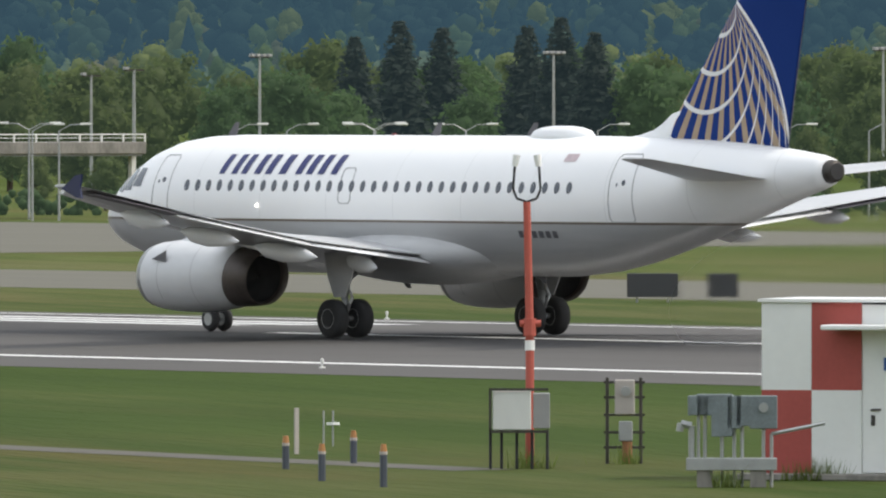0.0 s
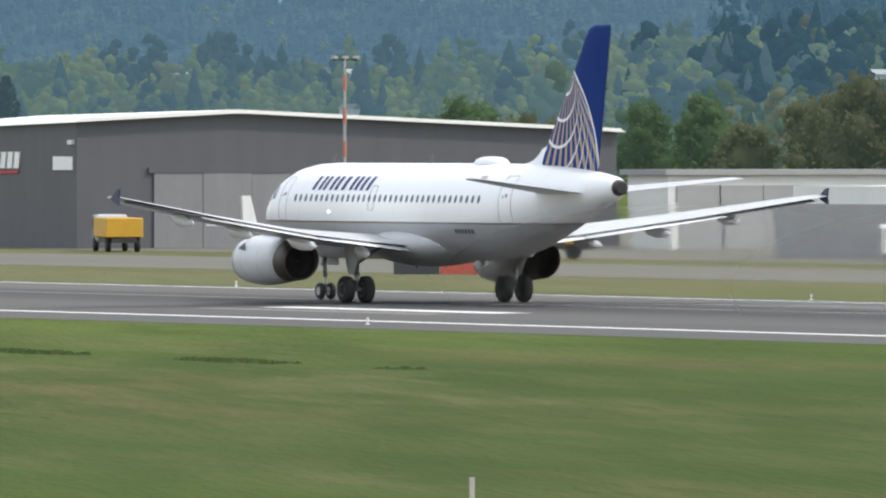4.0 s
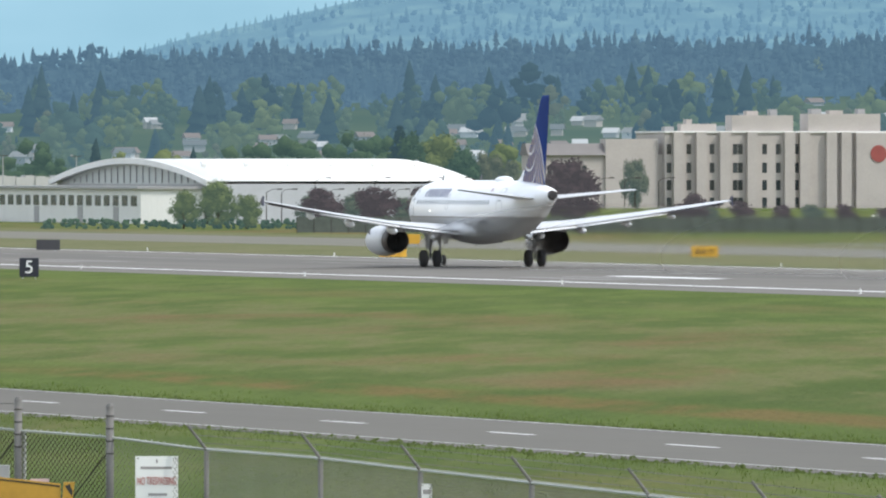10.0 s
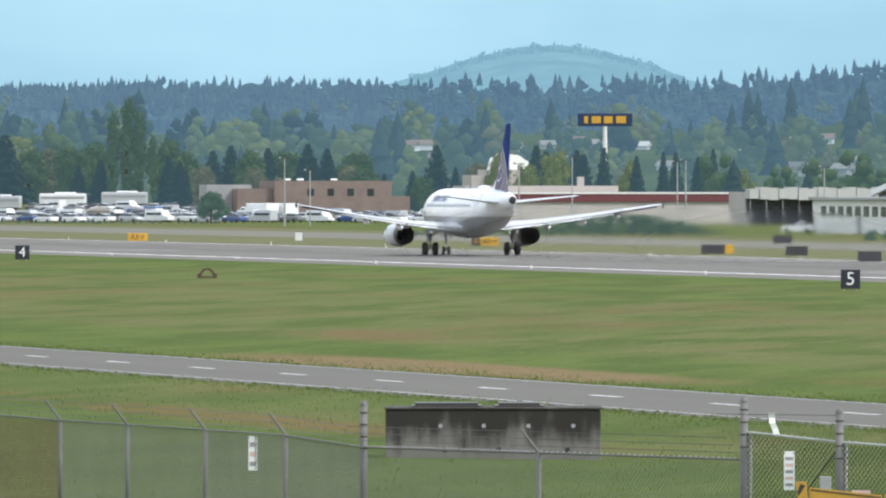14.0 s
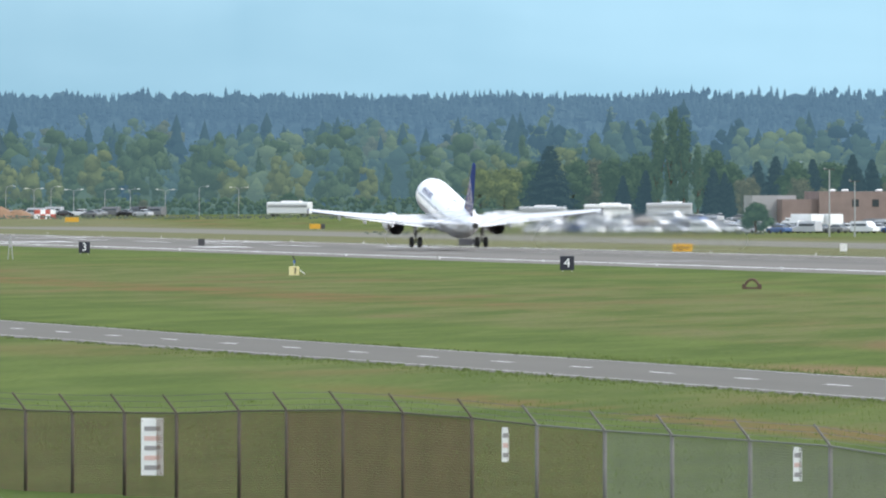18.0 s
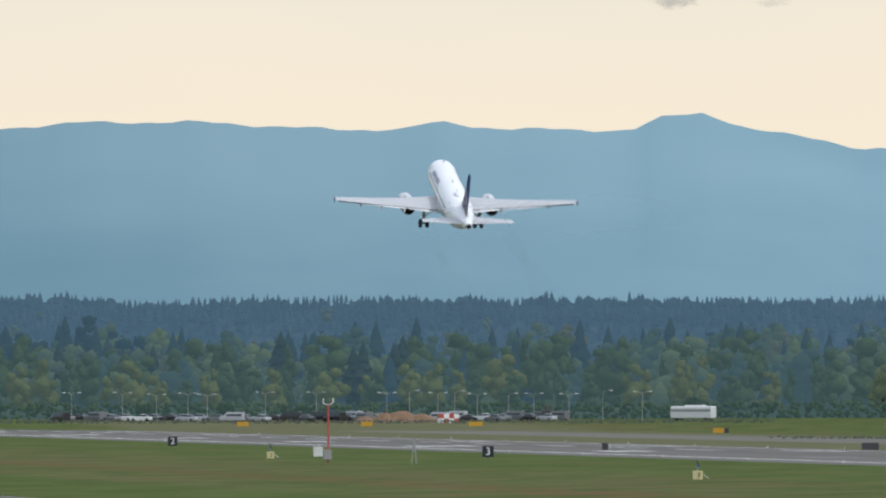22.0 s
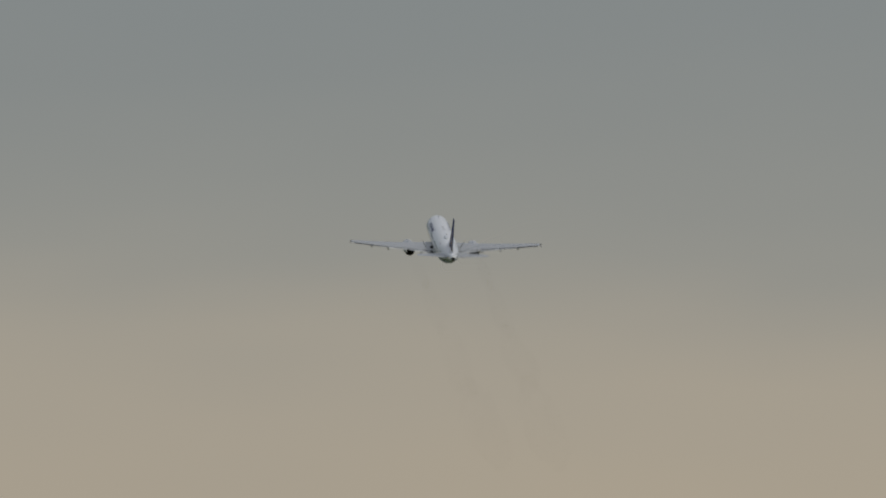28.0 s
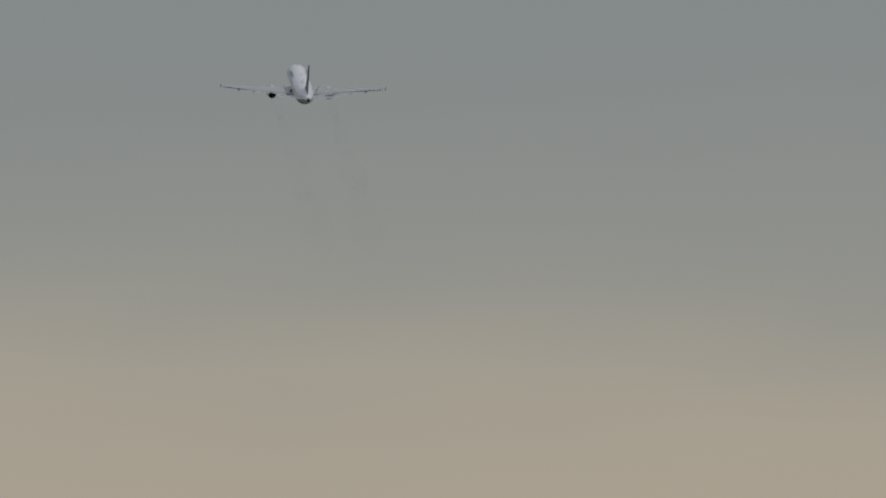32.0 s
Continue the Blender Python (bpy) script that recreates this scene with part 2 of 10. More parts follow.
M_GRASS = grass_material()
M_RWY = asphalt_material("runway_asphalt", (0.078, 0.074, 0.072), (0.122, 0.116, 0.110), True)
M_TAXI = asphalt_material("weathered_concrete", (0.116, 0.112, 0.092), (0.160, 0.154, 0.126))
M_ROAD = asphalt_material("road_asphalt", (0.094, 0.089, 0.077), (0.136, 0.129, 0.112))
M_ROADLINE = mat("worn_road_line", (0.5, 0.5, 0.48), 0.8, var=0.3, scale=0.5, fine=4, stretch=(1, 0.15, 1))
M_LINE = mat("white_marking", (0.66, 0.66, 0.64), 0.7, var=0.12, scale=0.8, fine=12)
M_WORN = mat("worn_marking_under_rubber", (0.16, 0.153, 0.14), 0.85, var=0.3, scale=0.6, fine=5, stretch=(1, 0.15, 1))
M_WHITE = mat("white_paint", (0.8, 0.8, 0.79), 0.35, var=0.04, scale=0.3, fine=3)
M_OFFWHITE = mat("aged_white_sheet", (0.66, 0.66, 0.63), 0.6, var=0.08, scale=0.3, fine=4, stretch=(1, 1, 0.3))
M_CREAM = mat("cream_render", (0.40, 0.366, 0.338), 0.8, var=0.12, scale=0.2, fine=3)
M_TAN = mat("tan_render", (0.46, 0.375, 0.33), 0.8, var=0.08, scale=0.2, fine=3)
M_DKGREY = mat("dark_grey_sheet", (0.086, 0.089, 0.098), 0.55, var=0.12, scale=0.4, fine=6, stretch=(2, 2, 0.3))
M_GREY = mat("grey_sheet", (0.30, 0.30, 0.30), 0.55, var=0.1, scale=0.3, fine=6)
# some haze is mixed into the brick's colour, paler and greyer
M_BRICK = mat("red_brown_brick", (0.205, 0.155, 0.138), 0.85, var=0.25, scale=0.5, fine=8)
M_ROOFW = mat("pale_roof_membrane", (0.78, 0.78, 0.74), 0.6, var=0.05, scale=0.2, fine=2)
M_ROOFG = mat("grey_roof", (0.16, 0.15, 0.145), 0.7, var=0.12, scale=0.3, fine=5)
M_GLASS = mat("dark_window_glass", (0.035, 0.045, 0.05), 0.12, var=0.4, scale=0.4, fine=2, random_tint=0.3)
M_TEAL = mat("teal_window_glass", (0.07, 0.19, 0.19), 0.12, var=0.35, scale=0.3, fine=2, random_tint=0.3)
M_BLACK = mat("black_rubber", (0.030, 0.030, 0.031), 0.85, var=0.25, scale=3, fine=30)
M_STEEL = mat("galvanised_steel", (0.36, 0.37, 0.37), 0.45, 0.6, var=0.15, scale=3, fine=30)
M_DKSTEEL = mat("dark_metal", (0.07, 0.065, 0.06), 0.45, 0.7, var=0.25, scale=2, fine=20)
M_CONC = mat("stained_concrete", (0.10, 0.095, 0.085), 0.9, var=0.2, scale=0.9, fine=8, bump=0.01, col2=(0.33, 0.31, 0.28), stretch=(1, 1, 0.35))
M_RED = mat("faded_red_paint", (0.42, 0.085, 0.06), 0.6, var=0.15, scale=1.5, fine=12)
M_REDBR = mat("bright_red_paint", (0.55, 0.03, 0.03), 0.5, var=0.1)
M_YEL = mat("yellow_sign_paint", (0.56, 0.31, 0.025), 0.5, var=0.1, scale=1, fine=8)
M_BLUE = mat("blue_paint", (0.03, 0.10, 0.32), 0.4, var=0.1)
M_SIGNBLK = mat("black_sign_face", (0.015, 0.016, 0.028), 0.5, var=0.15)
M_SIGNBACK = mat("dark_sign_back", (0.045, 0.045, 0.05), 0.6, var=0.2)
M_ORANGE = mat("orange_paint", (0.38, 0.17, 0.05), 0.5, var=0.15)
M_BARK = mat("bark", (0.11, 0.085, 0.065), 0.9, var=0.3, scale=1.5, fine=8)


# ---- mesh helpers ----
def thing(name, at, label, category, group="", kind="", rz=0.0):
    ob = new(name)
    ob.matrix_world = Matrix.Translation(at) @ Matrix.Rotation(rz, 4, "Z")
    return tagged(ob, label, category, group, kind)


def part(name, bm, material, parent, label="", smooth=False, kind="", loc=None):
    me = bpy.data.meshes.new(name)
    if smooth:
        for f in bm.faces:
            f.smooth = True
    bm.to_mesh(me)
    bm.free()
    me.materials.append(material)
    ob = new(name, me)
    ob.parent = parent
    if loc is not None:
        ob.matrix_basis = loc if isinstance(loc, Matrix) else Matrix.Translation(loc)
    return tagged(ob, label, kind=kind)


def share(name, me, parent, m):
    ob = new(name, me)
    ob.parent = parent
    ob.matrix_basis = m
    return ob


def single(name, bm, material, label, category, group="", kind="", smooth=False, at=None):
    ob = part(name, bm, material, None, "", smooth)
    if at is not None:
        ob.matrix_world = at if isinstance(at, Matrix) else Matrix.Translation(at)
    return tagged(ob, label, category, group, kind)


def box(bm, x0, x1, y0, y1, z0, z1, bevel=0.0):
    c = [bm.verts.new((x, y, z)) for z in (z0, z1) for x, y in ((x0, y0), (x1, y0), (x1, y1), (x0, y1))]
    fs = [bm.faces.new([c[i] for i in q]) for q in ((3, 2, 1, 0), (4, 5, 6, 7), (0, 1, 5, 4), (1, 2, 6, 5), (2, 3, 7, 6), (3, 0, 4, 7))]
    if bevel:
        es = list({e for f in fs for e in f.edges})
        bmesh.ops.bevel(bm, geom=es, offset=bevel, segments=1, affect="EDGES")
    return bm


def boxes(*args, bevel=0.0):
    bm = bmesh.new()
    for a in args:
        box(bm, *a, bevel=bevel)
    return bm


def loft(bm, rings, cap=True, close=True):
    vs = [[bm.verts.new(p) for p in r] for r in rings]
    n = len(rings[0])
    for a, b in zip(vs, vs[1:]):
        for i in range(n if close else n - 1):
            j = (i + 1) % n
            bm.faces.new((a[i], a[j], b[j], b[i]))
    if cap:
        bm.faces.new(list(reversed(vs[0])))
        bm.faces.new(vs[-1])
    return bm


def tube(bm, p0, p1, r0, r1=None, n=8):
    p0, p1 = Vector(p0), Vector(p1)
    r1 = r0 if r1 is None else r1
    d = (p1 - p0).normalized()
    s = d.orthogonal().normalized()
    q = d.cross(s)
    rings = [[p + (s * math.cos(a) + q * math.sin(a)) * r for a in (2 * math.pi * i / n for i in range(n))] for p, r in ((p0, r0), (p1, r1))]
    return loft(bm, rings)


def tubes(*args, n=8):
    bm = bmesh.new()
    for a in args:
        tube(bm, *a, n=n)
    return bm


def prism(bm, outline, axis, lo, hi):
    """A flat outline drawn in the two other axes, pulled from lo to hi along axis 0, 1 or 2."""
    def p(a, b, h):
        c = [a, b]
        c.insert(axis, h)
        return c
    return loft(bm, [[p(a, b, h) for a, b in outline] for h in (lo, hi)])


def fix(bm):
    bmesh.ops.recalc_face_normals(bm, faces=bm.faces)
    return bm


def text_part(words, size, material, parent, m, name="lettering", depth=0.01):
    cu = bpy.data.curves.new(name, "FONT")
    cu.body, cu.size, cu.extrude, cu.align_x, cu.align_y = words, size, depth, "CENTER", "CENTER"
    tmp = bpy.data.objects.new(name, cu)
    scene.collection.objects.link(tmp)
    me = bpy.data.meshes.new_from_object(tmp.evaluated_get(bpy.context.evaluated_depsgraph_get()))
    bpy.data.objects.remove(tmp)
    me.materials.append(material)
    ob = new(name, me)
    ob.parent, ob.matrix_basis = parent, m
    return ob


# ---- the ground ----
def strip(name, xs, y0, y1, zs, material, label, category, step_y=50.0):
    """A paved strip along the runway: heights zs at the offsets xs."""
    bm = bmesh.new()
    n = max(2, int((y1 - y0) / step_y))
    rows = [[bm.verts.new((x, y0 + (y1 - y0) * i / n, z)) for x, z in zip(xs, zs)] for i in range(n + 1)]
    for a, b in zip(rows, rows[1:]):
        for i in range(len(xs) - 1):
            bm.faces.new((a[i], a[i + 1], b[i + 1], b[i]))
    return single(name, bm, material, label, category, kind="structure")


def ground_height(x, y):
    """The airfield is flat; towards the camera's bank the land climbs a little."""
    r = math.hypot(x, y)
    h = GZ
    if x < 80:
        a, b = max(0.0, min(1.0, (80 - x) / 45)), max(0.0, min(1.0, (420 - r) / 150))
        h += 0.9 * a * a * (3 - 2 * a) * b * b * (3 - 2 * b)
    h += 3.9 * max(0.0, min(1.0, (110 - r) / 80)) ** 2
    return h


def build_ground():
    bm = bmesh.new()
    def axis(*stretches):
        out = []
        for a, b, s in stretches:
            k = max(1, round((b - a) / s))
            out += [a + (b - a) * i / k for i in range(k)]
        return out + [stretches[-1][1]]
    xs = axis((-4800, -200, 600), (-200, 30, 10), (30, 95, 4), (95, 420, 30), (420, 4900, 560))
    ys = axis((-1200, -100, 220), (-100, 460, 8), (460, 1000, 45), (1000, 4900, 300))
    vs = [[bm.verts.new((x, y, ground_height(x, y))) for x in xs] for y in ys]
    for a, b in zip(vs, vs[1:]):
        for i in range(len(xs) - 1):
            bm.faces.new((a[i], a[i + 1], b[i + 1], b[i]))
    single("ground", bm, M_GRASS, "mown green airfield grass with dry brown strips", "grass", kind="structure", smooth=True)


build_ground()
strip("runway", [RWY - 29, RWY - 22.9, RWY, RWY + 22.9, RWY + 27], -500, 3600, [GZ + 0.01, GZ + 0.07, 0.0, GZ + 0.07, GZ + 0.01],
      M_RWY, "grey grooved asphalt runway darkened by tyre rubber", "runway")
strip("taxiway", [306, 311, 333, 338], -500, 3600, [GZ + 0.01, GZ + 0.03, GZ + 0.03, GZ + 0.01], M_TAXI, "pale weathered concrete taxiway", "taxiway")
strip("apron", [352, 470], 500, 1160, [GZ + 0.012, GZ + 0.012], M_TAXI, "pale concrete apron before the hangars", "apron")
ROAD = ((-300, 98.0), (200, 97.2), (275, 96.5), (320, 95.8), (350, 95.4), (385, 94.5), (430, 93.6), (470, 93.0), (520, 92.2), (570, 90.9), (640, 89.2), (750, 88.0), (900, 86.6), (1150, 84.0))


def road_x(y):
    return float(np.interp(y, [r[0] for r in ROAD], [r[1] for r in ROAD]))


def road_ribbon(name, offs, y0, y1, lift, material, parent=None, n=None):
    """A ribbon that follows the road between the offsets given."""
    bm = bmesh.new()
    n = n or max(1, int((y1 - y0) / 18))
    rows = [[bm.verts.new((road_x(y0 + (y1 - y0) * i / n) + o, y0 + (y1 - y0) * i / n, GZ + z)) for o, z in zip(offs, lift)] for i in range(n + 1)]
    for p, q in zip(rows, rows[1:]):
        for i in range(len(offs) - 1):
            bm.faces.new((p[i], p[i + 1], q[i + 1], q[i]))
    return part(name, bm, material, parent)


tagged(road_ribbon("perimeter_road", (-5.7, -5.3, 5.3, 5.7), -300, 1150, (0.01, 0.04, 0.04, 0.01), M_ROAD), "grey asphalt perimeter road with worn white lines", "road", kind="structure")


def runway_top(x):
    return 0.0 - 0.18 * abs(x - RWY) / 22.9 + 0.008


def marking(parent, x0, x1, y0, y1, z, paint=None):
    bm = bmesh.new()
    n = max(1, int((y1 - y0) / 60))
    loft(bm, [[(x0, y0 + (y1 - y0) * i / n, z(x0)), (x1, y0 + (y1 - y0) * i / n, z(x1))] for i in range(n + 1)], cap=False, close=False)
    bmesh.ops.recalc_face_normals(bm, faces=bm.faces)
    return part("painted_line", bm, paint or M_LINE, parent)


def build_markings():
    rw = bpy.data.objects["runway"]
    marking(rw, RWY - 22.4, RWY - 21.5, -500, 3600, runway_top)
    marking(rw, RWY + 21.5, RWY + 22.4, -500, 3600, runway_top)
    for i in range(52):
        y = 214 + 60.96 * i
        marking(rw, RWY - 0.45, RWY + 0.45, y, y + 36.6, runway_top, None if y < 420 or y > 1500 else M_WORN)
    for i in range(14):                      # touchdown zone bars
        y = 326 + 152.4 * i
        for j in range(3 if i % 3 == 0 else 2):
            for side in (-1, 1):
                a = RWY + side * (10.0 + 3.2 * j)
                marking(rw, a - 0.9, a + 0.9, y, y + 22.9, runway_top, None if i == 0 or i >= 8 or (i < 4 and j == 0 and side < 0) else M_WORN)
    road = bpy.data.objects["perimeter_road"]
    road_ribbon("painted_line", (-4.98, -4.85), -300, 1150, (0.048, 0.048), M_ROADLINE, road)
    road_ribbon("painted_line", (4.85, 4.98), -300, 1150, (0.048, 0.048), M_ROADLINE, road)
    for i in range(56):
        road_ribbon("painted_line", (-0.12, 0.12), 108.0 + i * 16.38, 112.2 + i * 16.38, (0.048, 0.048), M_LINE, road, 1)


build_markings()


# ---- the aircraft ----
# nose to tail: station (metres behind the nose), centre height, half width, half height
HULL = ((0.0, 3.42, 0.06, 0.06), (0.12, 3.43, 0.30, 0.30), (0.4, 3.46, 0.58, 0.56), (0.9, 3.52, 0.90, 0.86), (1.5, 3.62, 1.20, 1.15), (2.2, 3.72, 1.46, 1.44),
        (3.0, 3.80, 1.69, 1.72), (4.0, 3.86, 1.87, 1.93), (5.2, 3.89, 1.96, 2.04), (6.5, 3.90, 1.975, 2.07), (9, 3.90, 1.975, 2.07), (12, 3.90, 1.975, 2.07),
        (15, 3.90, 1.975, 2.07), (18, 3.90, 1.975, 2.07), (21, 3.90, 1.975, 2.07), (22.5, 3.91, 1.97, 2.06), (24, 3.97, 1.92, 1.99), (25.5, 4.09, 1.80, 1.85),
        (27, 4.26, 1.62, 1.65), (28.5, 4.45, 1.40, 1.42), (30, 4.63, 1.13, 1.16), (31.3, 4.77, 0.88, 0.92), (32.5, 4.88, 0.64, 0.68), (33.4, 4.95, 0.46, 0.50), (33.75, 4.97, 0.37, 0.40))
NOSE = 16.1


def hull_at(y):
    s = NOSE - y
    for a, b in zip(HULL, HULL[1:]):
        if a[0] <= s <= b[0]:
            k = (s - a[0]) / (b[0] - a[0])
            return [a[i] + (b[i] - a[i]) * k for i in (1, 2, 3)]
    return HULL[-1][1:]


def skin(y, z, side, out=0.0):
    """A point on the hull's side at station y and height z, and the slope of the skin there."""
    zc, hw, hh = hull_at(y)
    c = max(-0.995, min(0.995, (z - zc) / hh))
    a = math.asin(c)
    n = Vector((math.cos(a) / hw, 0, math.sin(a) / hh)).normalized()
    return Vector((side * (hw * math.cos(a) + out * n.x), y, z + out * n.z)), a


def livery_material(name, top, belly, line, level):
    m, nt, bs, co = blank(name, 0.28)
    sep = nt.nodes.new("ShaderNodeSeparateXYZ")
    nt.links.new(co, sep.inputs[0])
    n = noise_node(nt, co, 1.0, 4, (0.5, 0.35, 0.8))
    dirt = noise_node(nt, co, 1.0, 5, (3, 0.25, 5))
    up = mix_col(nt, n, tuple(c * 0.94 for c in top), top)
    low = mix_col(nt, math_node(nt, "MULTIPLY_ADD", dirt, 0.7, math_node(nt, "MULTIPLY", n, 0.3)), tuple(c * 0.78 for c in belly), tuple(min(1, c * 1.12) for c in belly))
    col = mix_col(nt, math_node(nt, "GREATER_THAN", sep.outputs[2], level), low, up)
    d = math_node(nt, "ABSOLUTE", math_node(nt, "SUBTRACT", sep.outputs[2], level))
    col = mix_col(nt, math_node(nt, "LESS_THAN", d, 0.035), col, line)
    # faint panel joints round the hull
    j = math_node(nt, "FRACT", math_node(nt, "MULTIPLY", sep.outputs[1], 1 / 3.2))
    col = mix_col(nt, math_node(nt, "MULTIPLY", math_node(nt, "LESS_THAN", j, 0.007), 0.25), col, (0.3, 0.3, 0.3))
    nt.links.new(col, bs.inputs["Base Color"])
    return m


def fin_material():
    """Deep blue fin with part of a globe: gold meridians that fan out from its top, pale curved parallels across them."""
    m, nt, bs, co = blank("blue_fin_with_gold_globe", 0.6)
    bs.inputs["Specular IOR Level"].default_value = 0.05
    sep = nt.nodes.new("ShaderNodeSeparateXYZ")
    nt.links.new(co, sep.inputs[0])
    y, z = sep.outputs[1], sep.outputs[2]
    # the globe's edge is a circle; smaller circles touch it at the pole and make the parallels
    py, pz, R = -13.19, 10.06, 5.82
    dy, dz = math_node(nt, "SUBTRACT", y, py), math_node(nt, "SUBTRACT", z, pz)
    ang = math_node(nt, "ARCTAN2", math_node(nt, "MULTIPLY", dy, -1.0), math_node(nt, "MULTIPLY", dz, -1.0))
    sq = math_node(nt, "ADD", math_node(nt, "MULTIPLY", dy, dy), math_node(nt, "MULTIPLY", dz, dz))
    q = math_node(nt, "DIVIDE", sq, math_node(nt, "MAXIMUM", 0.02, math_node(nt, "ADD", math_node(nt, "MULTIPLY", dy, 1.096), math_node(nt, "MULTIPLY", dz, -1.67))))
    ey, ez = math_node(nt, "SUBTRACT", y, -10.0), math_node(nt, "SUBTRACT", z, 5.2)
    edge = math_node(nt, "SQRT", math_node(nt, "ADD", math_node(nt, "MULTIPLY", ey, ey), math_node(nt, "MULTIPLY", ez, ez)))
    stripe = math_node(nt, "FRACT", math_node(nt, "MULTIPLY_ADD", ang, 7.6, 20.1))
    gold = step(nt, math_node(nt, "ABSOLUTE", math_node(nt, "SUBTRACT", stripe, 0.5)), 0.24, 0.20)
    inner = mix_col(nt, gold, (0.014, 0.042, 0.19), mix_col(nt, noise_node(nt, co, 1.2), (0.36, 0.27, 0.19), (0.45, 0.35, 0.25)))
    par = math_node(nt, "FRACT", math_node(nt, "MULTIPLY", q, 9.6 / R))
    inner = mix_col(nt, math_node(nt, "LESS_THAN", par, 0.12), inner, (0.74, 0.74, 0.74))
    blue = mix_col(nt, noise_node(nt, co, 0.6), (0.009, 0.030, 0.150), (0.012, 0.040, 0.185))
    col = mix_col(nt, math_node(nt, "LESS_THAN", edge, 5.78), blue, inner)
    rim = math_node(nt, "LESS_THAN", math_node(nt, "ABSOLUTE", math_node(nt, "SUBTRACT", edge, 5.82)), 0.045)
    col = mix_col(nt, rim, col, (0.80, 0.80, 0.80))
    nt.links.new(col, bs.inputs["Base Color"])
    return m


def airfoil(n=9):
    """Closed outline: fractions of the chord behind the nose, and of the thickness."""
    up, lo = [], []
    for i in range(n):
        t = 0.5 * (1 - math.cos(math.pi * i / (n - 1)))
        h = 2.97 * math.sqrt(t) * 0.5 - 0.63 * t - 1.758 * t * t + 1.4215 * t ** 3 - 0.5075 * t ** 4
        up.append((t, h + 0.04 * 4 * t * (1 - t)))
        lo.append((t, -0.75 * h + 0.04 * 4 * t * (1 - t)))
    return up + lo[-2:0:-1]


FOIL = airfoil()


def wing_ring(x, le, chord, thick, z, twist=0.0):
    return [(x, le - a * chord, z + b * thick - math.tan(twist) * a * chord) for a, b in FOIL]


